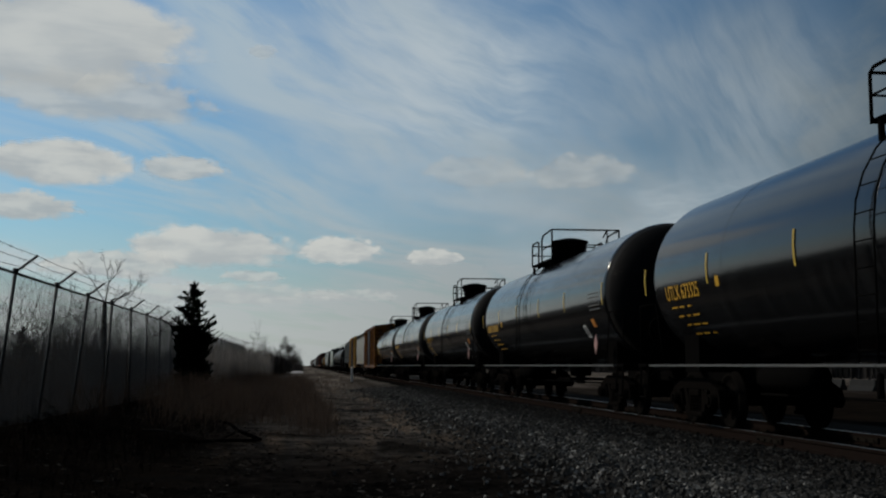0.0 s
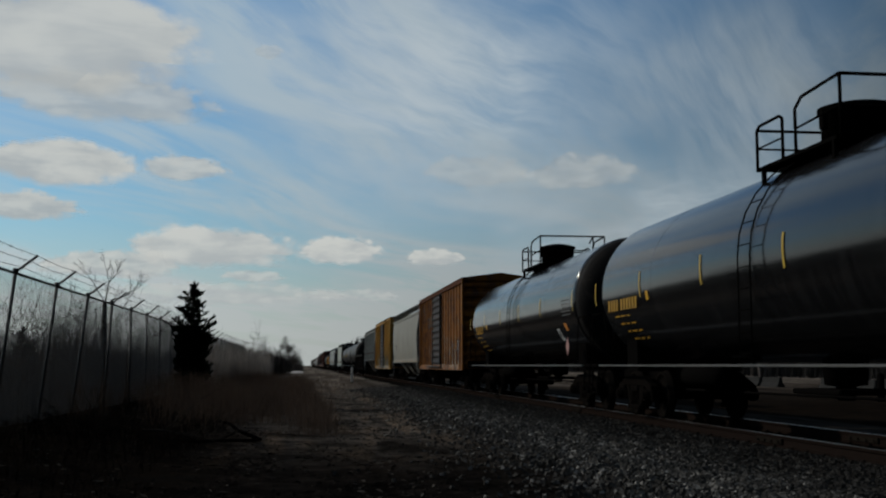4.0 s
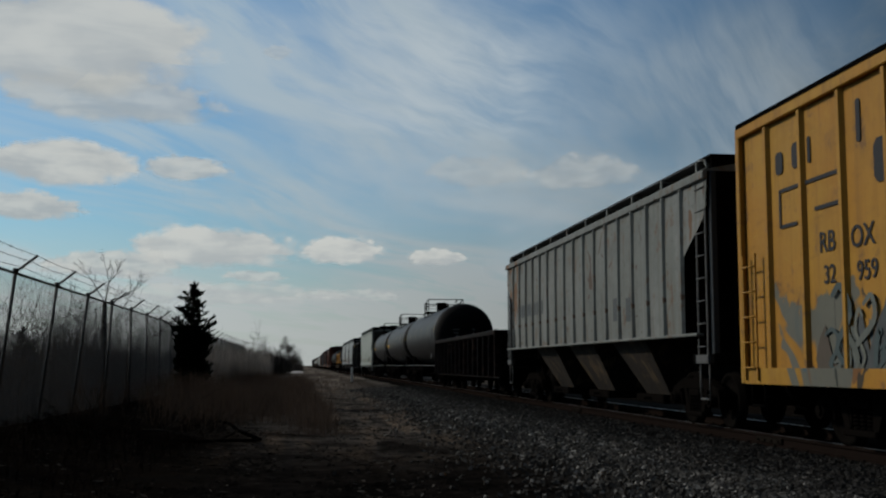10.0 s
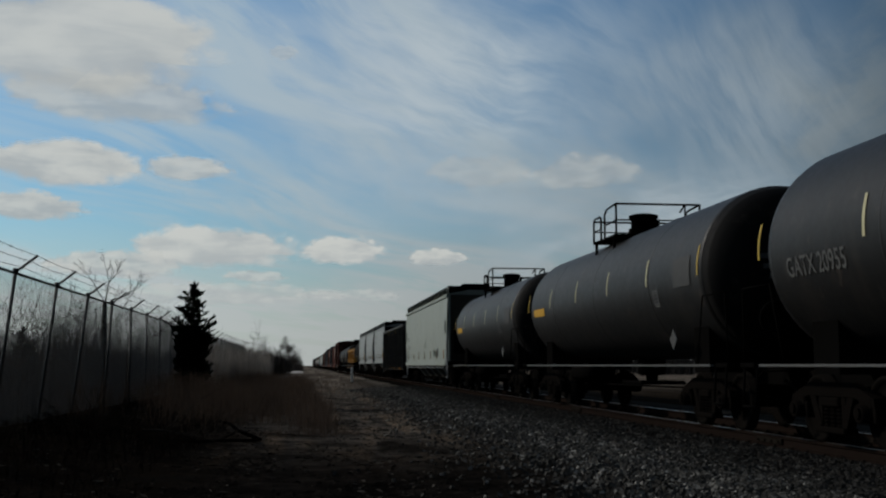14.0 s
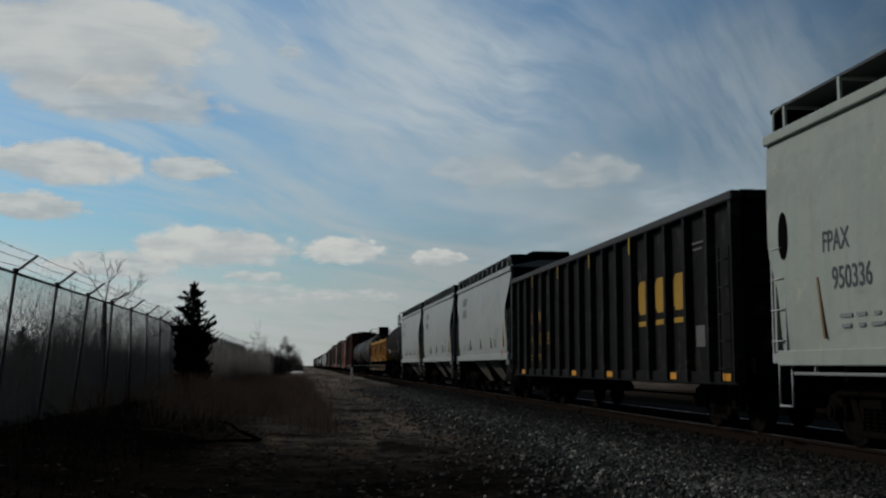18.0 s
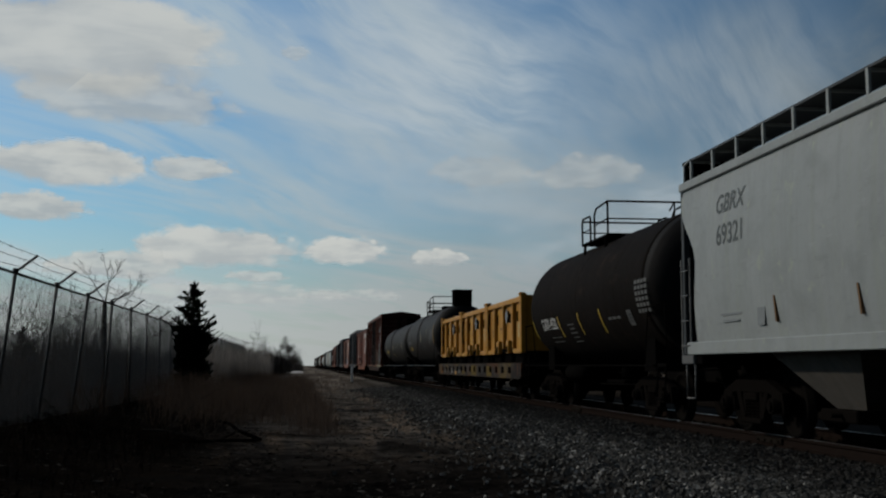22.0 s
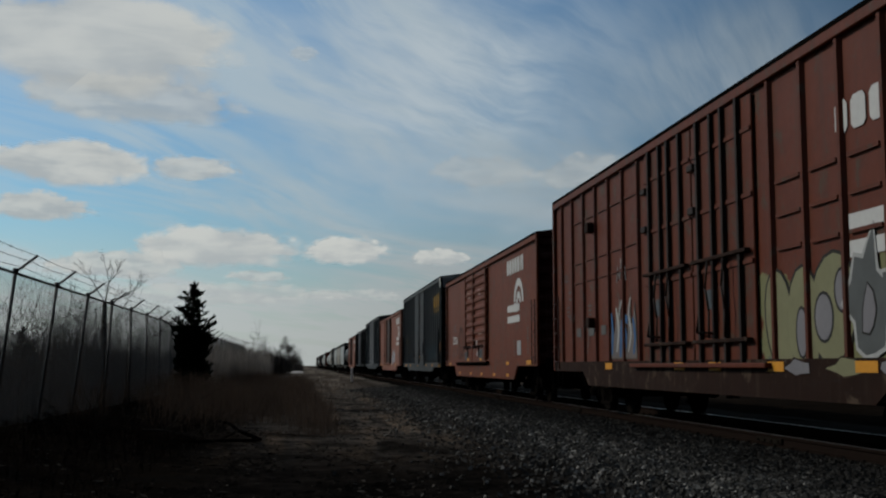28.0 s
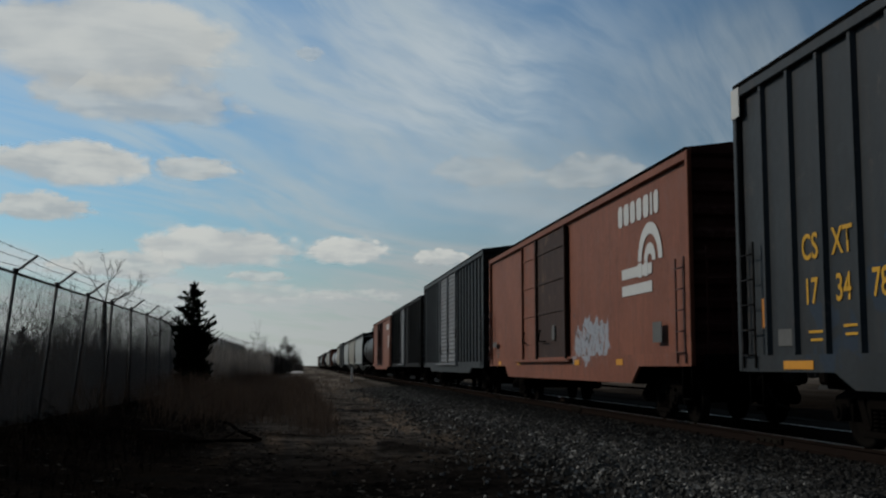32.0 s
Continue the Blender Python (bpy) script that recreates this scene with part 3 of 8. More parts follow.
def stroke(points, width, x, material, parent):
    """One sprayed stroke of even width along a smooth curve through (y, z) points."""
    pts = [points[0], *points, points[-1]]
    line = []
    for a, b, c, d in zip(pts, pts[1:], pts[2:], pts[3:]):
        for i in range(4):
            t = i / 4
            line.append(Vector([0.5 * (2 * b[k] + (c[k] - a[k]) * t + (2 * a[k] - 5 * b[k] + 4 * c[k] - d[k]) * t * t + (3 * b[k] - a[k] - 3 * c[k] + d[k]) * t ** 3) for k in (0, 1)]))
    line.append(Vector(points[-1]))
    n = len(line)
    rims = []
    for i, p in enumerate(line):
        d = (line[min(i + 1, n - 1)] - line[max(i - 1, 0)]).normalized()
        w = width / 2 * (0.45 + 0.55 * math.sin(math.pi * (i + 1) / (n + 1)))
        rims += [(x, p.x - d.y * w, max(0.82, p.y + d.x * w)), (x, p.x + d.y * w, max(0.82, p.y - d.x * w))]
    f = Form()
    f.add(rims, [(2 * i, 2 * i + 1, 2 * i + 3, 2 * i + 2) for i in range(n - 1)])
    part("sprayed_stroke", f, material, parent)


def small_print(y, z, w, rows, x, material, parent, gap=0.10, h=0.032):
    """Unreadable stencil lines."""
    return patches("small_print", [(y, z - i * gap, w * (1.0 - 0.18 * ((i * 7) % 3)), h) for i in range(rows)], x, material, parent)


# ---- tank cars ----
def tank_car(y0, y1, label, shell, r=1.5, zc=2.55, rail="frame", fitting="drum", mark=None, stripes=(), name="tank_car", turning=True, deck_y=0.87, deck_l=2.65, rail_h=0.80, ladders=True, edge="pale_edge"):
    """y0, y1: the near and far end of the shell at the start."""
    length, mid = y1 - y0, (y0 + y1) / 2
    half = length / 2
    car = start_car(name, length + 0.5, mid, label, "tank car", 1.75, turning=turning)
    steel = M[rail]
    depth = r * 0.5
    rings = [(-half + depth * (1 - math.cos(a)), max(r * math.sin(a), 0.03)) for a in [i * math.pi / 2 / 9 for i in range(9)]]
    rings += [(-half + depth, r), (-half + depth + 0.02, r)] + [(-half + depth + (length - 2 * depth) * i / 6, r) for i in range(1, 6)]
    rings += [(-a, b) for a, b in rings[:11]][::-1]
    shell_ob = part("tank_shell", Form().lathe(rings[8:-8], (0, 0, zc), "y", 56), M[shell], car)
    # ends get a darker coat than the shell: their shade is painted in
    for cap in (rings[:9], rings[-9:]):
        part("tank_head", Form().lathe(cap, (0, 0, zc), "y", 56), M["head_black"], car, "black domed tank end with its shade in the paint")
    for y in (-length * 0.27, 0.0, length * 0.27):
        part("weld_band", Form().lathe([(y - 0.022, r + 0.0005), (y - 0.012, r + 0.003), (y + 0.012, r + 0.003), (y + 0.022, r + 0.0005)], (0, 0, zc), "y", 56), M[shell], shell_ob)
    for s in (-1, 1):
        part("stub_sill", Form().box(-0.32, 0.32, *sorted((s * (half + 0.2), s * (half - 3.0))), 0.72, 1.05, 0.02), M["frame"], car)
    for s in (-1, 1):
        y = s * (half - 1.5)
        arc = [(x, zc - math.sqrt(r * r - x * x) + 0.015) for x in (1.1, 0.8, 0.4, 0.0, -0.4, -0.8, -1.1)]
        f = Form().prism([(-1.1, 0.92), (1.1, 0.92)] + arc, "y", y - 0.35, y + 0.35)
        part("saddle", f, M["frame"], car)
        deck = part("end_platform", Form().box(-1.45, 1.45, s * (half + 0.25) - 0.25, s * (half + 0.25) + 0.25, 1.00, 1.07, 0.01), M["frame"], car)
        for side in (-1, 1):
            part("end_handrail", Form().pipe([(side * 1.4, s * (half - 0.9), 1.05), (side * 1.42, s * (half - 0.55), 2.15), (side * 1.42, s * (half + 0.4), 2.15), (side * 1.4, s * (half + 0.45), 1.05)], 0.013, 6), steel, car)
            part("step", Form().pipe([(side * 1.42, s * (half + 0.4), 1.0), (side * 1.45, s * (half + 0.4), 0.45), (side * 1.45, s * (half - 0.05), 0.45), (side * 1.42, s * (half - 0.05), 1.0)], 0.02, 5), steel, car)
    for side in (-1, 1):
        part("running_board", Form().box(side * 1.42 - 0.04, side * 1.42 + 0.04, -half + 0.2, half - 0.2, 1.015, 1.05, 0.006), M[edge], car)
    # brake wheel, reservoir and valve under the shell
    part("brake_wheel", Form().lathe([(0, 0.27), (0.03, 0.28), (0.04, 0.25)], (-0.6, -half - 0.42, 1.75), "y", 16).rod((-0.6, -half - 0.4, 1.75), (-0.6, -half + 0.1, 1.75), 0.03), M["frame"], car)
    part("air_reservoir", Form().lathe([(-0.9, 0.05), (-0.82, 0.2), (0.8, 0.2), (0.9, 0.05)], (-0.75, half * 0.45, 0.85), "y", 14), M["frame"], car)
    part("bottom_outlet", Form().lathe([(-0.5, 0.12), (-0.3, 0.14), (-0.28, 0.3), (0.05, 0.32), (0.3, 0.4)], (0, 0.3, zc - r - 0.05), "z", 14).box(-0.5, 0.5, -0.5, 1.0, 0.62, 0.70, 0.02), M["frame"], car)
    part("brake_rod", Form().rod((-0.5, -half + 3, 0.62), (-0.5, half - 3, 0.58), 0.022, 5), M["frame"], car)
    # top platform with its railing
    top = zc + r
    fl = top - 0.12
    a, b = deck_y - deck_l / 2, deck_y + deck_l / 2
    deck = part("top_platform", Form().box(-0.98, -0.45, a, b, fl, fl + 0.05).box(0.45, 0.98, a, b, fl, fl + 0.05).box(-0.98, 0.98, b - 0.5, b, fl, fl + 0.05).box(-0.98, 0.98, a, a + 0.12, fl, fl + 0.05), steel, car)
    for side in (-1, 1):
        for y in (a + 0.2, b - 0.2):
            part("bracket", Form().box(side * 0.95 - 0.03, side * 0.95 + 0.03, y - 0.03, y + 0.03, zc + r * 0.72, fl), steel, deck)
    h = rail_h
    for side in (-1, 1):
        x = side * 0.96
        pts = [(x, b, fl), (x, b, fl + h * 0.75), (x, b - 0.1, fl + h * 0.82), (x, b - deck_l * 0.30, fl + h * 0.82), (x, b - deck_l * 0.34, fl + h * 0.76), (x, b - deck_l * 0.34, fl)]
        part("railing", Form().pipe(pts, 0.024, 6).rod((x, b, fl + h * 0.42), (x, b - deck_l * 0.34, fl + h * 0.42), 0.016, 5), steel, deck)
        pts = [(x, b - deck_l * 0.5, fl), (x, b - deck_l * 0.5, fl + h * 0.80), (x, b - deck_l * 0.58, fl + h * 0.95), (x, a + 0.05, fl + h), (x, a, fl + h), (x, a, fl)]
        part("railing", Form().pipe(pts, 0.024, 6).rod((x, a, fl + h * 0.5), (x, b - deck_l * 0.5, fl + h * 0.46), 0.018, 5), steel, deck)
    part("railing", Form().rod((-0.96, a, fl + h), (0.96, a, fl + h), 0.024, 6).rod((-0.96, a, fl + h * 0.5), (0.96, a, fl + h * 0.5), 0.018, 5).pipe([(0.5, a, fl + h * 0.75), (0.62, a, fl + h), (0.62, a, fl)], 0.02, 5), steel, deck)
    part("railing", Form().rod((-0.96, b, fl + h * 0.76), (0.96, b, fl + h * 0.76), 0.022, 6).rod((-0.96, b, fl + h * 0.42), (0.96, b, fl + h * 0.42), 0.016, 5), steel, deck)
    if fitting == "drum":
        f = Form().lathe([(-0.25, 0.48), (0.42, 0.48), (0.44, 0.53), (0.50, 0.53), (0.52, 0.46), (0.58, 0.2)], (-0.22, deck_y - 0.35, top), "z", 24)
        dome = part("protective_housing", f, M["frame"], car)
        part("housing_latch", Form().box(-0.75, -0.68, deck_y - 0.4, deck_y - 0.28, top + 0.2, top + 0.5, 0.01), steel, dome)
    elif fitting == "low":
        f = Form().lathe([(-0.25, 0.28), (0.34, 0.28), (0.36, 0.33), (0.42, 0.33), (0.45, 0.22)], (-0.15, deck_y - 0.35, top), "z", 20)
        part("manway", f, M["frame"], car)
        part("valve", Form().lathe([(-0.2, 0.14), (0.22, 0.14), (0.26, 0.05)], (-0.1, deck_y + 0.5, top), "z", 12).rod((0.2, deck_y - 0.3, top - 0.1), (0.2, deck_y - 0.3, top + 0.35), 0.05, 8), M["frame"], car)
    elif fitting == "box":
        y = -half + 0.95
        f = Form().box(-0.44, 0.44, y - 0.42, y + 0.42, top - 0.25, top + 0.66, 0.03)
        bx = part("fitting_house", f, M["frame"], car, "black steel housing on the tank top")
        part("house_lid", Form().box(-0.48, 0.48, y - 0.46, y + 0.46, top + 0.65, top + 0.71, 0.015), M["frame"], bx)
        part("manway", Form().lathe([(-0.25, 0.34), (0.15, 0.34), (0.2, 0.25)], (0, deck_y, top), "z", 18), M["frame"], car)
    # ladder that follows the shell
    for side in (-1, 1) if ladders else ():
        f = Form()
        arc = [(side * (r + 0.10) * math.cos(t), zc + (r + 0.10) * math.sin(t)) for t in [radians(60 - 12 * i) for i in range(6)]] + [(side * (r + 0.10), 1.05)]
        for dy in (-0.22, 0.22):
            f.pipe([(x, b - 0.9 + dy, z) for x, z in arc], 0.013, 5)
        ladder = part("ladder", f, steel, car)
        rung = Form().rod((0, -0.22, 0), (0, 0.22, 0), 0.009, 5)
        rung = rung.mesh("rung", steel)
        for (xa, za), (xb, zb) in zip(arc, arc[1:]):
            n = max(1, round(math.hypot(xb - xa, zb - za) / 0.32))
            for i in range(n):
                u = (i + 0.5) / n
                part("rung", rung, None, ladder).location = (xa + (xb - xa) * u, b - 0.9, za + (zb - za) * u)
    # markings that lie on the curve of the shell
    def on_shell(y, z, w, h, material, nm="marking"):
        f = Form()
        k = 5
        t0, t1 = math.asin(max(-1, min(1, (z - h / 2 - zc) / r))), math.asin(max(-1, min(1, (z + h / 2 - zc) / r)))
        vs = []
        for i in range(k + 1):
            t = t0 + (t1 - t0) * i / k
            vs += [(-(r + 0.012) * math.cos(t), y - w / 2, zc + (r + 0.012) * math.sin(t)), (-(r + 0.012) * math.cos(t), y + w / 2, zc + (r + 0.012) * math.sin(t))]
        f.add(vs, [(2 * i, 2 * i + 1, 2 * i + 3, 2 * i + 2) for i in range(k)], True)
        return part(nm, f, M[material], car)
    for row in stripes:
        on_shell(*row)
    if mark:
        text, size, y, z, material = mark
        ob = writing(text, size, 0, y, z, M[material], car, 0.82)
        for v in ob.data.vertices:
            t = math.asin(max(-1, min(1, (v.co.z - zc) / r)))
            v.co.x = -(r + 0.012) * math.cos(t)
    return car


def post_mesh(z0, z1, material, w=0.13, d=0.085):
    return Form().prism([(0.0, -w / 2 - 0.02), (-d, -w / 2 + 0.02), (-d, w / 2 - 0.02), (0.0, w / 2 + 0.02)], "z", z0, z1).mesh("side_post", material)


def corrugated(w0, w1, z0, z1, n, d, put):
    """A sheet with n pressed horizontal ridges. put(across, out, z) gives the place."""
    f = Form()
    prof = [(z0, 0.0)]
    pitch = (z1 - z0) / n
    for i in range(n):
        b = z0 + i * pitch
        prof += [(b + pitch * 0.18, 0.0), (b + pitch * 0.36, d), (b + pitch * 0.64, d), (b + pitch * 0.82, 0.0)]
    prof.append((z1, 0.0))
    prof += [(z1, -0.03), (z0, -0.03)]
    n = len(prof)
    f.add([put(w0, o, z) for z, o in prof] + [put(w1, o, z) for z, o in prof], [(i, (i + 1) % n, n + (i + 1) % n, n + i) for i in range(n)] + [tuple(range(n)), tuple(range(n, 2 * n))])
    return f


def box_car(y0, y1, label, mat, sill=0.95, eave=4.45, posts=(), doors=(), door_mat="door_grey", end_mat=None, roof_mat=None, skirt=0.0,
            door_kind="ribbed", sill_mat=None, chord_mat=None, ladders=True, end_white=False, turning=True, post_w=0.11, post_d=0.06, half_w=1.50, name="box_car", post_mat=None, bar_mat=None):
    """posts: their places along the body; doors: (middle, width) along the body; skirt: how far the sill hangs lower between the trucks."""
    length, mid = y1 - y0, (y0 + y1) / 2
    half = length / 2
    car = start_car(name, length, mid, label, "box car", 2.35 if length < 17.5 else 2.9, turning=turning)
    m = M[mat]
    em = M[end_mat or mat]
    rm = M[roof_mat or "frame"]
    X = half_w
    part("body", Form().box(-X, X, -half + 0.06, half - 0.06, sill + 0.12, eave - 0.02), m, car)
    # side sill, deeper between the trucks
    tin = 2.35 if length < 17.5 else 2.9
    for s in (-1, 1):
        out = [(-half, sill + 0.22), (-half, sill), (-half + tin - 0.1, sill), (-half + tin + 0.4, sill - skirt), (half - tin - 0.4, sill - skirt), (half - tin + 0.1, sill), (half, sill), (half, sill + 0.22)]
        f = Form().prism(out, "x", *sorted((s * (X + 0.012), s * (X + 0.075))))
        part("side_sill", f, M[sill_mat or mat], car)
        part("top_chord", Form().box(*sorted((s * (X + 0.01), s * (X + 0.09))), -half, half, eave - 0.16, eave, 0.012), M[chord_mat or mat], car)
    # roof with pressed cross ribs
    f = Form().prism([(-X - 0.10, eave - 0.02), (X + 0.10, eave - 0.02), (X + 0.10, eave + 0.04), (0.0, eave + 0.24), (-X - 0.10, eave + 0.04)], "y", -half + 0.02, half - 0.02)
    n = round(length / 1.0)
    roof = part("roof", f, rm, car)
    rib = Form().prism([(-X - 0.085, eave + 0.03), (X + 0.085, eave + 0.03), (X + 0.085, eave + 0.05), (0.0, eave + 0.262), (-X - 0.085, eave + 0.05)], "y", -0.05, 0.05).mesh("roof_rib", rm)
    for i in range(n + 1):
        ob = part("roof_rib", rib, None, roof)
        ob.location.y = -half + 0.1 + (length - 0.2) * i / n
    # corrugated ends
    for s in (-1, 1):
        f = corrugated(-X, X, sill + 0.05, eave - 0.05, 9 if eave < 4.8 else 11, 0.07, lambda w, o, z: (w, s * (half - 0.05 + o), z))
        e = part("end_panel", f, em, car)
        for c in (-1, 1):
            part("corner_post", Form().box(c * X - 0.085 * (c < 0) - 0.0, c * X + 0.085 * (c > 0), s * half - 0.06, s * half + 0.06, sill, eave, 0.012), m, car)
        part("end_gable", Form().prism([(-X, eave - 0.06), (X, eave - 0.06), (X, eave + 0.03), (0, eave + 0.23), (-X, eave + 0.03)], "y", *sorted((s * (half - 0.04), s * (half + 0.03)))), M["mark_white"] if end_white else em, car)
        part("end_sill", Form().box(-1.35, 1.35, *sorted((s * (half - 0.1), s * (half + 0.16))), 0.95, 1.22, 0.02), M["frame"], car)
    if end_white:
        for s in (-1, 1):
            part("end_band", Form().box(-X + 0.02, X - 0.02, *sorted((s * (half + 0.025), s * (half + 0.04))), eave - 0.46, eave - 0.05), M["mark_silver"], car, "pale grey band across the end")
            part("white_corner", Form().box(-X - 0.10, -X - 0.085, *sorted((s * (half - 0.22), s * (half + 0.065))), eave - 0.45, eave - 0.02), M["mark_white"], car)
    # posts
    pm = post_mesh(sill + 0.2, eave - 0.14, M[post_mat or mat], post_w, post_d)
    for y in posts:
        for s in (-1, 1):
            ob = part("side_post", pm, None, car)
            ob.location = (s * (X + 0.001), y, 0)
            ob.rotation_euler.z = 0 if s < 0 else math.pi
    # doors on both sides
    dm = M[door_mat]
    lo, hi = sill + 0.20, eave - 0.20
    for yc, w, *own in doors:
        dm = M[own[0] if own else door_mat]
        for s in (-1, 1):
            if door_kind == "ribbed":
                f = corrugated(yc - w / 2 + 0.03, yc + w / 2 - 0.03, lo, hi, 11 if eave < 4.8 else 14, 0.055, lambda a, o, z: (s * (X + 0.05 + o), a, z))
                door = part("door", f, dm, car)
            elif door_kind == "fine":
                f = corrugated(yc - w / 2 + 0.03, yc + w / 2 - 0.03, lo, hi, 22, 0.035, lambda a, o, z: (s * (X + 0.05 + o), a, z))
                door = part("door", f, dm, car)
            else:
                f = Form().box(*sorted((s * (X + 0.02), s * (X + 0.06))), yc - w / 2 + 0.03, yc + w / 2 - 0.03, lo, hi, 0.01)
                door = part("door", f, dm, car)
                for i in range(1, 4):
                    z = lo + (hi - lo) * (0.12 + 0.25 * i)
                    part("door_rib", Form().box(*sorted((s * (X + 0.055), s * (X + 0.085))), yc - w / 2 + 0.05, yc + w / 2 - 0.05, z - 0.035, z + 0.035, 0.006), dm, door)
            x = s * (X + 0.10)
            for d in ((-w * 0.5 + 0.05, w * 0.5 - 0.05) if door_kind in ("ribbed", "fine", "panel") else (-w * 0.32, -w * 0.08, w * 0.10, w * 0.34)):
                part("door_bar", Form().box(x - 0.03, x + 0.03, yc + d - 0.035, yc + d + 0.035, lo - 0.02, hi + 0.02), M[bar_mat] if bar_mat else dm, door)
            part("door_handle", Form().pipe([(x, yc + w * 0.36, lo + 0.75), (x - s * -0.05, yc + w * 0.36, lo + 0.45), (x - s * -0.05, yc + w * 0.1, lo + 0.42)], 0.02, 5), M["frame"], door)
    if doors:
        a = min(d[0] - d[1] / 2 for d in doors) - 0.5
        b = max(d[0] + d[1] / 2 for d in doors) + (1.6 if len(doors) < 2 else 0.7)
        for s in (-1, 1):
            part("door_track", Form().box(*sorted((s * (X + 0.08), s * (X + 0.19))), a, b, lo - 0.10, lo - 0.03, 0.01), dm, car)
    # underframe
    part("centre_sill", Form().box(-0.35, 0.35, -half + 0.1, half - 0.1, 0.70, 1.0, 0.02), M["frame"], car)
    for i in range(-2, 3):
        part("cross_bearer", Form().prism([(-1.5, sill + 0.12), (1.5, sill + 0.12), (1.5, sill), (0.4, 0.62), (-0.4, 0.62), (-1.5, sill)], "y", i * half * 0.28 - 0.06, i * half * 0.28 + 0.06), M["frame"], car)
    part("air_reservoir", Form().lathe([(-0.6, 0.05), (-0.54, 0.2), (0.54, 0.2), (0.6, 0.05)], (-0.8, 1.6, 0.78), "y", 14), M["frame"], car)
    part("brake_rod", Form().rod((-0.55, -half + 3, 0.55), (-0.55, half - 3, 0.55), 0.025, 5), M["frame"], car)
    # ladders and grab irons at the corners
    if ladders:
        lm = ladder_mesh(1.75, 0.42, 5, em)
        for s in (-1, 1):
            for side in (-1, 1):
                ob = part("ladder", lm, None, car)
                ob.location = (side * (X + 0.10), s * (half - 0.36), sill + 0.05)
                ob.rotation_euler.z = 0 if side < 0 else math.pi
                part("step", Form().pipe([(side * 1.5, s * (half - 0.58), sill), (side * 1.5, s * (half - 0.58), 0.48), (side * 1.5, s * (half - 0.14), 0.48), (side * 1.5, s * (half - 0.14), sill)], 0.018, 5), M["frame"], car)
        for side in (-1, 1):
            ob = part("end_ladder", lm, None, car)
            ob.location, ob.rotation_euler = (side * 1.1, -half - 0.14, sill + 0.2), (0, 0, math.pi / 2)
        part("brake_wheel", Form().lathe([(0, 0.25), (0.03, 0.27), (0.05, 0.24)], (0.55, -half - 0.25, sill + 1.9), "y", 16).rod((0.55, -half - 0.2, sill + 1.9), (0.55, -half, sill + 1.9), 0.03), M["frame"], car)
    return car


def spaced(a, b, n):
    return [a + (b - a) * i / (n - 1) for i in range(n)]


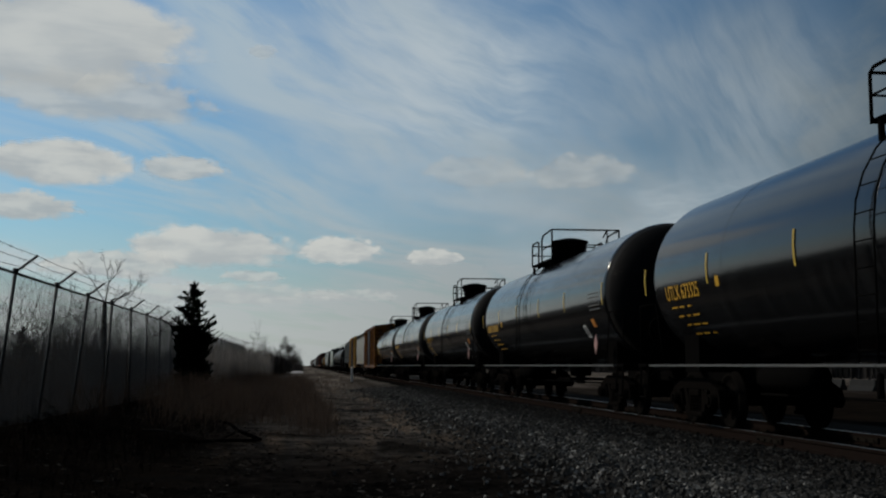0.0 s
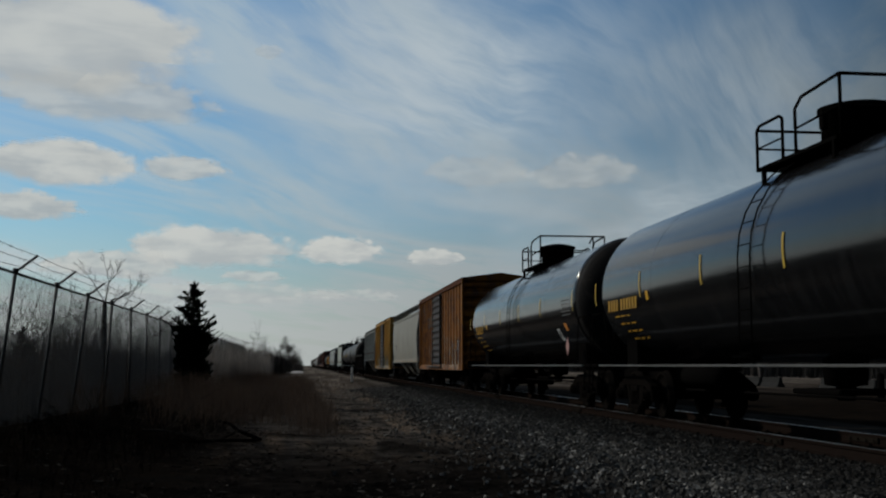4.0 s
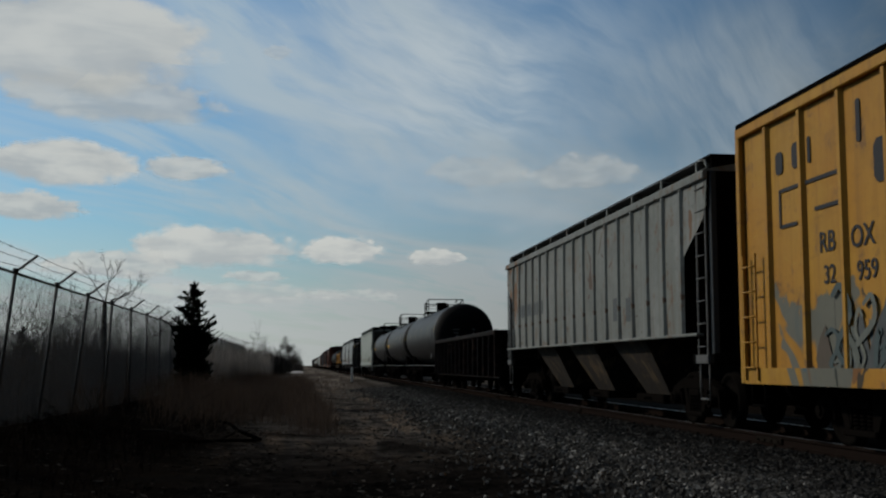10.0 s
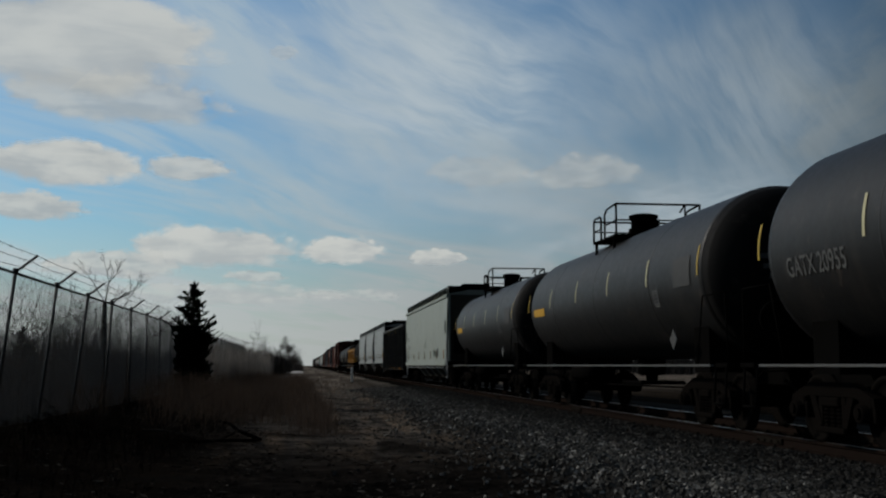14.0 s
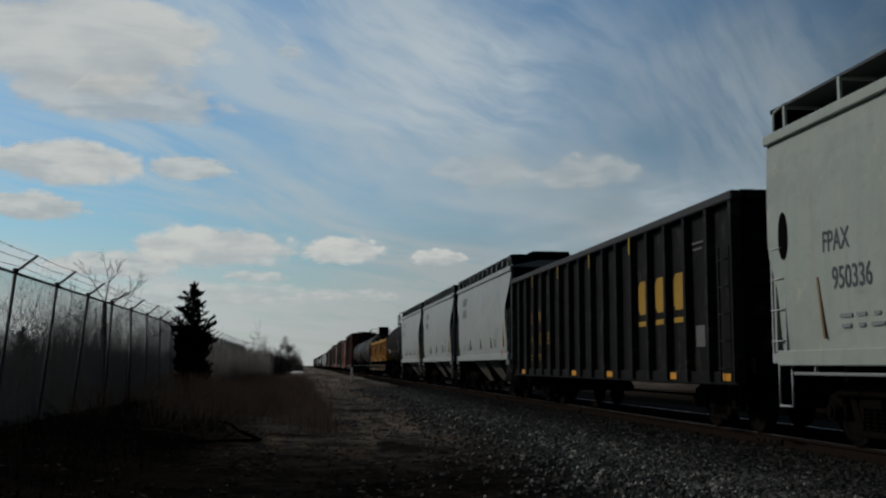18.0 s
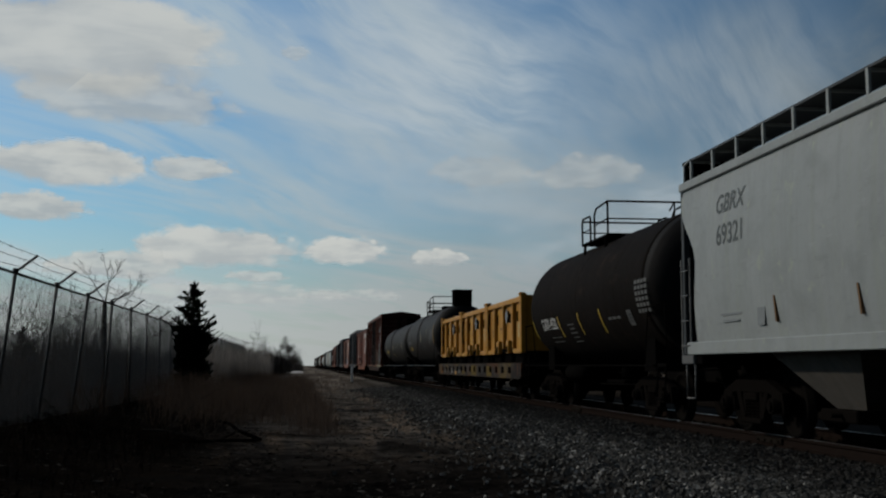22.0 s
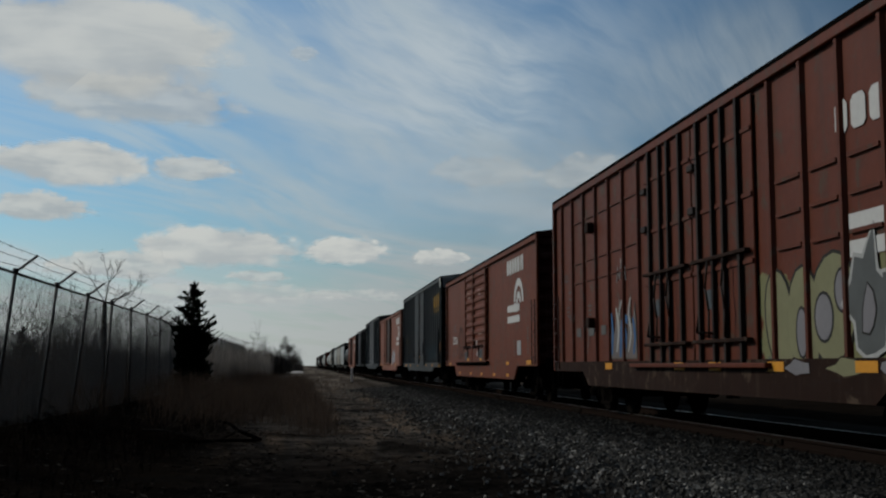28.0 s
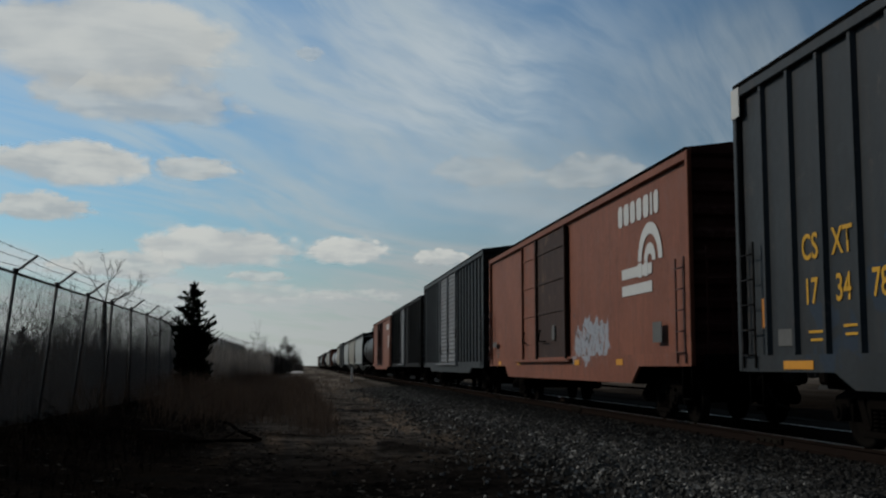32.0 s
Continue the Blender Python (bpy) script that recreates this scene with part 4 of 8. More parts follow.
# ---- covered hoppers ----
def hopper_car(y0, y1, label, mat, sill=1.35, eave=4.05, bulge=0.10, inset=((0.0, 0.95), (0.35, 0.55), (0.6, 0.12), (1.0, 0.0)), bays=3, posts=0, walk_z=4.45,
               walk_posts=11, dark_end=True, turning=True, bay_mat=None, ladder_mat="pale_edge", ladder_h=1.65, chute=(0.48, 0.30, 0.38), name="covered_hopper"):
    """inset: how far the ends of the side sheets draw in, by height."""
    length, mid = y1 - y0, (y0 + y1) / 2
    half = length / 2
    car = start_car(name, length, mid, label, "hopper car", 1.9, turning=turning)
    m = M[mat]
    X = 1.50
    def end_in(u):
        for (u0, a), (u1, b) in zip(inset, inset[1:]):
            if u <= u1:
                t = (u - u0) / (u1 - u0)
                t = t * t * (3 - 2 * t)
                return a + (b - a) * t
        return 0.0
    nz, ny = 14, 8
    f = Form()
    cols = []
    for side in (-1, 1):
        rows = []
        for i in range(nz + 1):
            u = i / nz
            z = sill + (eave - sill) * u
            x = side * (X - bulge * (abs(u - 0.48) / 0.52) ** 2.2)
            hy = half - end_in(u)
            rows.append([(x, -hy + 2 * hy * j / ny, z) for j in range(ny + 1)])
        cols.append(rows)
    n1 = ny + 1
    for rows in cols:
        f.add([p for r in rows for p in r], [(i * n1 + j, i * n1 + j + 1, (i + 1) * n1 + j + 1, (i + 1) * n1 + j) for i in range(nz) for j in range(ny)], True)
    part("body", f, m, car)
    # end slopes, floor and roof
    for s in (0, ny):
        g = Form()
        vs = [p for i in range(nz + 1) for p in (cols[0][i][s], cols[1][i][s])]
        g.add(vs, [(2 * i, 2 * i + 1, 2 * i + 3, 2 * i + 2) for i in range(nz)])
        # slope sheets darker than the body: shade of the ends is painted in
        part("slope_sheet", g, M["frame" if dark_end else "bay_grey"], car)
    xr = X - bulge
    part("floor_sheet", Form().box(-xr + 0.02, xr - 0.02, -half + inset[0][1] + 0.02, half - inset[0][1] - 0.02, sill - 0.01, sill + 0.02), M["frame"], car)
    part("roof", Form().prism([(-xr - 0.04, eave - 0.02), (xr + 0.04, eave - 0.02), (xr + 0.04, eave + 0.03), (0.5, eave + 0.22), (-0.5, eave + 0.22), (-xr - 0.04, eave + 0.03)], "y", -half + 0.01, half - 0.01), m, car)
    for s in (-1, 1):
        part("top_rail", Form().box(*sorted((s * (xr - 0.02), s * (xr + 0.07))), -half, half, eave - 0.12, eave + 0.015, 0.015), m, car)
        part("side_sill", Form().box(*sorted((s * (xr - 0.03), s * (xr + 0.10))), -half + 0.35, half - 0.35, sill - (0.05 if posts else 0.17), sill + (0.0 if posts else 0.03), 0.012), m, car)
    part("roof_hatch", Form().box(-0.3, 0.3, -half + 0.8, half - 0.8, eave + 0.2, eave + 0.33, 0.03), m, car)
    # running boards on brackets along both edges
    if walk_posts:
        bm_ = Form().box(-0.018, 0.018, -0.03, 0.03, eave + 0.0, walk_z).box(-0.018, 0.5, -0.02, 0.02, walk_z - 0.04, walk_z).mesh("bracket", m)
        for s in (-1, 1):
            board = part("running_board", Form().box(*sorted((s * (X - 0.08), s * (X - 0.68))), -half + 0.5, half - 0.5, walk_z, walk_z + 0.035), M["post_grey"], car)
            for y in spaced(-half + 0.55, half - 0.55, walk_posts):
                ob = part("bracket", bm_, None, board)
                ob.location = (s * (X - 0.07), y, 0)
                ob.rotation_euler.z = 0 if s < 0 else math.pi
            for e in (-1, 1):
                part("roof_grab", Form().pipe([(s * (X - 0.07), e * (half - 0.5), walk_z + 0.02), (s * (X - 0.07), e * (half - 0.2), walk_z - 0.02), (s * (X - 0.10), e * (half - 0.12), eave)], 0.018, 5), m, board)
        for e in (-1, 1):
            part("cross_walk", Form().box(-1.40, 1.40, *sorted((e * (half - 0.02), e * (half - 0.55))), walk_z, walk_z + 0.05).box(-1.38, 1.38, *sorted((e * (half - 0.03), e * (half - 0.08))), eave + 0.02, walk_z).box(-0.75, 0.45, *sorted((e * (half - 0.1), e * (half - 0.9))), walk_z + 0.05, walk_z + 0.16, 0.02), M["frame"], car)
    # side posts of a ribbed car
    if posts:
        pm = post_mesh(sill - 0.05, eave - 0.1, m, 0.09, 0.05)
        reach = half - 1.15
        for y in spaced(-reach, reach, posts):
            for s in (-1, 1):
                ob = part("side_post", pm, None, car)
                ob.location = (s * (X - bulge * 0.2), y, 0)
                ob.rotation_euler.z = 0 if s < 0 else math.pi
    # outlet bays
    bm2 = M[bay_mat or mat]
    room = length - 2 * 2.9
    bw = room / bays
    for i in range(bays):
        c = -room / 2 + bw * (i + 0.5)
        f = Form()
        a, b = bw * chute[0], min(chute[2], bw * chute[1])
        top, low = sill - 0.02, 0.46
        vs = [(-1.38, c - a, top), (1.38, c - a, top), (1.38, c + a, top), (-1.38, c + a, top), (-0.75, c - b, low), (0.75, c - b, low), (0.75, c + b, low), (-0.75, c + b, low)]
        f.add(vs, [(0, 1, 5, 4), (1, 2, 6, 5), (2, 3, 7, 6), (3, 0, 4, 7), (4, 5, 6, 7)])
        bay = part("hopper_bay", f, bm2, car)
        part("outlet_gate", Form().box(-0.95, 0.95, c - b - 0.12, c + b + 0.12, low - 0.16, low + 0.01, 0.02).rod((-1.1, c - 0.1, low - 0.06), (1.1, c - 0.1, low - 0.06), 0.035, 6), M["truck"], bay)
    # ends: platforms, posts, ladders
    for e in (-1, 1):
        part("end_platform", Form().box(-1.45, 1.45, *sorted((e * (half - 0.9), e * (half + 0.05))), 1.05, 1.22, 0.015), M["frame"], car)
        part("shear_plate", Form().box(-0.4, 0.4, *sorted((e * (half - 3.2), e * (half + 0.1))), 0.72, 1.05, 0.02), M["frame"], car)
        part("end_wall", Form().box(-0.7, 0.7, *sorted((e * (half - 0.95), e * (half - 0.85))), 1.2, eave - 0.3), M["frame"], car)
        for side in (-1, 1):
            part("end_post", Form().box(side * 1.38 - 0.05, side * 1.38 + 0.05, *sorted((e * (half - 0.10), e * (half + 0.02))), 1.2, eave, 0.01), M["post_grey"] if dark_end else m, car)
            lm = ladder_mesh(ladder_h, 0.40, round(ladder_h / 0.38), M[ladder_mat])
            ob = part("ladder", lm, None, car)
            ob.location, ob.rotation_euler.z = (side * (X - 0.02), e * (half - 0.30), 1.15), 0 if side < 0 else math.pi
            part("step", Form().pipe([(side * 1.44, e * (half - 0.56), 1.1), (side * 1.44, e * (half - 0.56), 0.5), (side * 1.44, e * (half - 0.16), 0.5), (side * 1.44, e * (half - 0.16), 1.1)], 0.018, 5), M[ladder_mat], car)
            part("step_plate", Form().box(*sorted((side * 1.40, side * 1.50)), *sorted((e * (half - 0.62), e * (half - 0.08))), 1.06, 1.2, 0.01), M[ladder_mat], car)
    part("brake_wheel", Form().lathe([(0, 0.25), (0.03, 0.27), (0.05, 0.24)], (0.5, -half - 0.12, 2.1), "y", 16).rod((0.5, -half - 0.1, 2.1), (0.5, -half + 0.9, 2.1), 0.03), M["frame"], car)
    return car


# ---- gondolas ----
def gondola_car(y0, y1, label, mat, sill=0.65, top=2.15, posts=14, X=1.48, post_w=0.22, post_d=0.19, chord_mat=None, name="gondola_car"):
    length, mid = y1 - y0, (y0 + y1) / 2
    half = length / 2
    car = start_car(name, length, mid, label, "gondola car", 2.1)
    m = M[mat]
    for s in (-1, 1):
        part("side_sheet", Form().box(*sorted((s * (X - 0.04), s * X)), -half, half, sill + 0.1, top - 0.05), m, car)
        part("top_chord", Form().box(*sorted((s * (X - 0.06), s * (X + post_d + 0.02))), -half, half, top - 0.14, top, 0.02), M[chord_mat or mat], car)
        part("side_sill", Form().box(*sorted((s * (X - 0.04), s * (X + 0.06))), -half + 0.05, half - 0.05, sill, sill + 0.2, 0.015), m, car)
        part("end_sheet", corrugated(-X + 0.04, X - 0.04, sill + 0.3, top - 0.02, 5, 0.08, lambda w, o, z: (w, s * (half - 0.1 + o), z)), m, car)
        part("end_chord", Form().box(-X, X, *sorted((s * (half - 0.12), s * (half + 0.05))), top - 0.13, top + 0.005, 0.02), m, car)
        part("end_sill", Form().box(-1.4, 1.4, *sorted((s * (half - 0.1), s * (half + 0.15))), 0.9, 1.15, 0.02), M["frame"], car)
        if top < 2.5:
            part("worn_band", Form().box(*sorted((s * (X - 0.01), s * (X + 0.006))), -half + 0.1, half - 0.1, sill + 0.2, sill + 0.78), M["worn_brown"], car, "paler worn lower band")
    pm = post_mesh(sill + 0.05, top - 0.12, m, post_w, post_d)
    for y in spaced(-half + 0.12, half - 0.12, posts):
        for s in (-1, 1):
            ob = part("side_post", pm, None, car)
            ob.location = (s * (X + 0.001), y, 0)
            ob.rotation_euler.z = 0 if s < 0 else math.pi
    part("floor", Form().box(-X + 0.03, X - 0.03, -half + 0.05, half - 0.05, 1.0, 1.1), m, car)
    part("centre_sill", Form().box(-0.35, 0.35, -half + 0.1, half - 0.1, 0.68, 1.0, 0.02), M["frame"], car)
    lm = ladder_mesh(min(top - sill, 2.0), 0.42, 5, m)
    for e in (-1, 1):
        for side in (-1, 1):
            ob = part("ladder", lm, None, car)
            ob.location, ob.rotation_euler.z = (side * (X + 0.12), e * (half - 0.38), sill + 0.05), 0 if side < 0 else math.pi
            part("step", Form().pipe([(side * 1.5, e * (half - 0.58), sill + 0.1), (side * 1.5, e * (half - 0.58), 0.42), (side * 1.5, e * (half - 0.16), 0.42), (side * 1.5, e * (half - 0.16), sill + 0.1)], 0.018, 5), M["frame"], car)
    part("brake_rod", Form().rod((-0.55, -half + 3, 0.5), (-0.55, half - 3, 0.5), 0.025, 5), M["frame"], car)
    return car


# ---- the train, from its near end ----
def make_tanks():
    # five glossy black tank cars
    ends = [(3.0, 20.1), (22.1, 38.8), (40.9, 58.0), (60.0, 77.3), (78.4, 95.4)]
    numbers = ["UTLX 673325", None, "UTLX 673330", None, "UTLX 673317"]
    for (a, b), number in zip(ends, numbers):
        half = (b - a) / 2
        marks = [(y, 2.56, 0.06, 0.48, "mark_yellow", "reflective_strip") for y in (half - 0.2, half - 3.35, 2.05, -1.05, -4.05, -half + 0.85)]
        marks += [(half - 3.75, 2.33, 0.15, 0.16, "mark_gold", "data_panel"), *[(-half + 1.55, 2.60 - 0.085 * i, 0.95 - 0.12 * (i % 3), 0.026, "mark_dim", "small_print") for i in range(5)],
                  (-half + 1.95, 1.98, 0.26, 0.18, "mark_orange", "data_panel"), (-half + 2.85, 1.82, 0.28, 0.28, "mark_white", "data_panel"), (-half + 2.85, 1.82, 0.2, 0.2, "mark_black", "data_panel")]
        marks += [(half - 1.55 - 0.14 * i - 0.36 * j, 2.03 - 0.15 * i, 0.31 - 0.07 * ((i + j) % 3), 0.026, "mark_gold", "small_print") for i in range(4) for j in range(3)]
        car = tank_car(a, b, "glossy black tank car with gold lettering and yellow stripes", "tank_gloss", 1.5, 2.58,
                       mark=(number or "UTLX 673304", 0.34, half - 2.1, 2.26, "mark_gold"), stripes=marks, deck_y=0.87 if 20 < a < 30 else -0.38, rail_h=0.84)
        if number is None:
            for ob in car.children:
                if ob.name.startswith("lettering"):
                    bpy.data.objects.remove(ob)
                    break
            patches("lettering", [(half - 1.18 - 0.19 * i - (0.12 if i > 3 else 0.0), 2.26, 0.13, 0.25) for i in range(10)], -1.478, M["gold_worn"], car)
        part("placard", Form().prism([(-half + 1.54, 1.28), (-half + 1.68, 1.5), (-half + 1.54, 1.72), (-half + 1.40, 1.5)], "x", -1.46, -1.44), M["mark_placard"], car, "faded pink and white diamond hazard placard")


def make_first_boxes():
    # weathered orange box car
    a, b = 97.1, 113.0
    half = (b - a) / 2
    posts = spaced(-half + 0.95, -1.75, 7) + spaced(2.6, half - 0.7, 7)
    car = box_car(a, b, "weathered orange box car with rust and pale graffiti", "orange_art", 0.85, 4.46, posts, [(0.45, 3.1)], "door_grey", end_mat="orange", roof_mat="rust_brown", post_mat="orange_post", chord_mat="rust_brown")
    x = -1.512
    writing("The nationwide box car pool", 0.36, x, -4.7, 3.90, M["mark_faint"], car, 0.92)
    for y, z, w, h in ((6.75, 3.60, 0.34, 0.48), (6.30, 3.70, 0.46, 0.50), (5.72, 3.80, 0.20, 0.60), (5.22, 3.92, 0.24, 0.66), (5.40, 3.12, 0.50, 0.70), (4.70, 3.10, 0.54, 0.58), (4.05, 3.12, 0.50, 0.56), (3.35, 3.18, 0.46, 0.52)):
        part("letter_block", Form().prism([(y + 0.06, z + h / 2), (y - w + 0.06, z + h / 2), (y - w - 0.02, z - h / 2), (y - 0.02, z - h / 2)], "x", x - 0.004, x), M["spray_mud"], car)
    patches("paper_label", [(2.55, 2.58, 0.16, 0.22), (2.5, 1.75, 0.18, 0.26)], x - 0.03, M["mark_white"], car)
    patches("data_panel", [(-6.45, 1.85, 0.42, 0.5)], x - 0.002, M["mark_black"], car)
    patches("data_panel", [(-6.45, 2.02, 0.34, 0.02), (-6.45, 1.82, 0.34, 0.02), (-6.45, 1.66, 0.34, 0.02), (-6.62, 1.84, 0.02, 0.36), (-6.28, 1.84, 0.02, 0.36)], x - 0.007, M["mark_white"], car)
    small_print(-6.6, 2.9, 0.5, 3, x, M["mark_grey"], car)

    # pale grey covered hopper
    a, b = 114.9, 132.1
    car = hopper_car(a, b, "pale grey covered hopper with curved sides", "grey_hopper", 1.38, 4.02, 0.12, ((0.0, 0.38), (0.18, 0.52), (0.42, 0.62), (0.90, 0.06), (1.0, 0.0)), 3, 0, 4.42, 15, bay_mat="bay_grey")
    hug_side(writing("FURX", 0.42, -1.515, 5.6, 2.72, M["mark_grey"], car, 0.9), 1.38, 4.02, 0.12)
    hug_side(writing("854075", 0.44, -1.497, 5.35, 2.20, M["mark_black"], car, 0.9), 1.38, 4.02, 0.12)
    small_print(5.3, 1.88, 1.1, 2, -1.472, M["mark_grey"], car)
    patches("data_panel", [(-6.2, 1.75, 0.34, 0.34), (6.6, 1.65, 0.2, 0.2)], -1.465, M["mark_grey"], car)
    patches("reflective_strip", [(y, 1.30, 0.40, 0.07) for y in spaced(-7.4, 7.4, 8)], -1.483, M["mark_orange"], car)

    # yellow box car
    a, b = 133.4, 149.4
    half = (b - a) / 2
    posts = [-2.55, -3.7, -4.9, -6.05, -7.15] + [2.9, 3.95, 5.0, 6.05, 7.1]
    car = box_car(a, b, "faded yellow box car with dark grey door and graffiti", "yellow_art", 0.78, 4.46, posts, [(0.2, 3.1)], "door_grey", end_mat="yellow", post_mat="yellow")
    x = -1.512
    part("emblem", Form().prism([(-5.32, 3.32), (-5.46, 3.32), (-5.90, 3.76), (-5.76, 3.76)], "x", x - 0.005, x), M["mark_slate"], car)
    part("emblem", Form().prism([(-5.90, 3.32), (-5.76, 3.32), (-5.32, 3.76), (-5.46, 3.76)], "x", x - 0.009, x - 0.004), M["mark_white"], car)
    word_blocks(-6.42, 3.62, (0.11, 0.11, 0.11), 0.11, x, M["mark_umber"], car)
    word_blocks(-6.42, 3.44, (0.11, 0.11, 0.11, 0.11), 0.11, x, M["mark_umber"], car)
    small_print(-4.4, 3.45, 0.42, 3, x, M["mark_umber"], car, 0.12, 0.045)
    part("marking", Form().prism([(-6.5, 3.1), (-6.72, 3.0), (-6.62, 2.82), (-6.55, 2.82)], "x", x - 0.004, x), M["mark_black"], car)
    patches("data_panel", [(-5.6, 1.86, 0.32, 0.34)], x - 0.003, M["mark_black"], car)
    patches("data_panel", [(-5.52, 1.94, 0.11, 0.12), (-5.68, 1.94, 0.11, 0.12), (-5.52, 1.78, 0.11, 0.12), (-5.68, 1.78, 0.11, 0.12)], x - 0.008, M["mark_dim"], car)
    patches("stencil_patch", [(1.25, 3.02, 0.24, 0.16), (1.25, 2.66, 0.26, 0.10), (0.5, 2.18, 0.36, 0.07), (0.75, 2.32, 0.10, 0.16), (0.3, 1.42, 0.42, 0.07), (1.2, 1.46, 0.16, 0.12), (-0.4, 3.62, 0.30, 0.05)], -1.613, M["mark_dim"], car)
    patches("stencil_patch", [(0.45, 1.12, 0.34, 0.06)], -1.613, M["mark_teal"], car)
    part("door_stop", Form().box(-1.72, -1.59, -4.05, -3.80, 4.28, 4.46, 0.02), M["frame"], car)
    # a tangle of faded sprayed strokes over the far half, and washed-out peaks over the near half
    for i, (y, z, w, h, fill) in enumerate(((5.35, 0.86, 0.95, 0.85, "spray_mud"), (4.45, 0.86, 1.05, 1.10, "spray_slate"), (3.45, 0.86, 0.95, 1.15, "spray_mud"), (2.5, 0.86, 0.85, 0.55, "spray_mist"))):
        sprayed(peaks(y, z, w, h, 30 + i, 2), x - 0.0012 * i, M[fill], M["spray_mud"], car, 0.02)
    rng = random.Random(77)
    for i in range(26):
        y = rng.uniform(2.1, 5.8)
        tall = rng.uniform(0.35, 1.15) * (1.0 if 2.9 < y < 5.2 else 0.55)
        lean = rng.uniform(-0.3, 0.3)
        curl = rng.uniform(-0.28, 0.28)
        points = [(y - 0.5 * curl, 0.84 + rng.uniform(0.0, 0.12)), (y + curl, 0.84 + tall * 0.35), (y - curl * 0.5 + lean * 0.5, 0.84 + tall * 0.7), (y + lean, 0.84 + tall), (y + lean + curl * 0.8, 0.84 + tall * 0.9)]
        stroke(points, rng.uniform(0.05, 0.13), x - 0.008 - 0.0008 * i, M[("spray_mist", "spray_teal", "spray_rim_dull", "spray_teal", "spray_mist")[i % 5]], car)
    for i, (y, z, w, h, fill) in enumerate(((-1.95, 0.86, 0.85, 1.12, "spray_green"), (-2.85, 0.86, 1.25, 0.95, "spray_mud"), (-3.75, 0.86, 1.25, 1.10, "spray_slate"), (-4.55, 0.86, 1.10, 1.25, "spray_green_dull"), (-5.20, 0.86, 0.75, 0.85, "spray_teal"))):
        sprayed(peaks(y, z, w, h, 60 + i, 2), x - 0.0012 * i, M[fill], M["spray_mud"], car, 0.02)
    for i in range(20):
        y = rng.uniform(-5.7, -1.7)
        tall, lean, curl = rng.uniform(0.25, 0.95), rng.uniform(-0.35, 0.35), rng.uniform(-0.3, 0.3)
        points = [(y, 0.85), (y + curl, 0.85 + tall * 0.4), (y + lean, 0.85 + tall), (y + lean + curl, 0.85 + tall * 0.75)]
        stroke(points, rng.uniform(0.06, 0.16), x - 0.008 - 0.0008 * i, M[("spray_mist", "spray_mud", "spray_teal", "spray_green_dull")[i % 4]], car)
    stroke([(-5.55, 1.0), (-5.75, 0.9), (-5.95, 1.05), (-6.2, 1.35)], 0.11, x - 0.01, M["spray_teal"], car)
    sprayed([(-6.3, 1.45), (-6.05, 1.15), (-6.3, 0.9), (-6.42, 1.1)], x - 0.004, M["spray_teal"], M["spray_mist"], car, 0.03)
    # the word over the far half, and its bracket-shaped flourish
    word_blocks(6.85, 3.72, (0.22,), 0.3, x, M["mark_black"], car)
    word_blocks(6.35, 3.74, (0.36, 0.08), 0.34, x, M["mark_black"], car)
    word_blocks(4.65, 3.84, (0.1,), 0.5, x, M["mark_black"], car)
    word_blocks(4.28, 3.30, (0.34,), 0.5, x, M["mark_black"], car)
    word_blocks(3.6, 3.22, (0.36, 0.34), 0.34, x, M["mark_black"], car)
    patches("emblem", [(5.9, 3.34, 1.7, 0.05), (6.75, 3.1, 0.05, 0.5), (5.05, 3.15, 0.05, 0.4), (5.4, 2.97, 0.7, 0.05), (6.5, 2.86, 0.5, 0.05)], x, M["mark_black"], car)
    writing("RB", 0.36, x, 5.46, 2.52, M["mark_black"], car, 1.0)
    writing("OX", 0.36, x, 4.60, 2.50, M["mark_black"], car, 1.0)
    writing("32", 0.32, x, 5.42, 2.12, M["mark_black"], car, 1.0)
    writing("959", 0.32, x, 4.52, 2.10, M["mark_black"], car, 1.0)

    # ribbed grey hopper
    a, b = 150.9, 168.2
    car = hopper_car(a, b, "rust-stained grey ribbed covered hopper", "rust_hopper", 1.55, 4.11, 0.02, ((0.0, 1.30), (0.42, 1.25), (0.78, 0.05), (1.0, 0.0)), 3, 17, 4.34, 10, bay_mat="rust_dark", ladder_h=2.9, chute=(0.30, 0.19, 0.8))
    for y in (4.25, 5.2, 6.1, 6.9):
        word_blocks(y, 2.58, (0.22, 0.24, 0.20), 0.36, -1.503, M["mark_grey_dull"], car)
    patches("data_panel", [(-4.35, 2.12, 0.34, 0.46), (-3.45, 2.16, 0.34, 0.46)], -1.503, M["mark_grey_dull"], car)
    small_print(-4.35, 2.28, 0.24, 4, -1.508, M["mark_dim"], car, 0.10, 0.03)
    small_print(-3.45, 2.32, 0.24, 4, -1.508, M["mark_dim"], car, 0.10, 0.03)

    # low dark gondola with a little scrap
    car = gondola_car(169.3, 185.7, "low dark brown ribbed gondola", "gondola_brown", 0.62, 2.17, 15, post_w=0.13, post_d=0.22)
    word_blocks(6.5, 1.82, (0.24, 0.22), 0.2, -1.485, M["mark_dim"], car)
    writing("142706", 0.30, -1.485, 5.6, 1.52, M["mark_dim"], car, 1.3)
    small_print(4.6, 1.35, 0.7, 2, -1.485, M["mark_dim"], car)


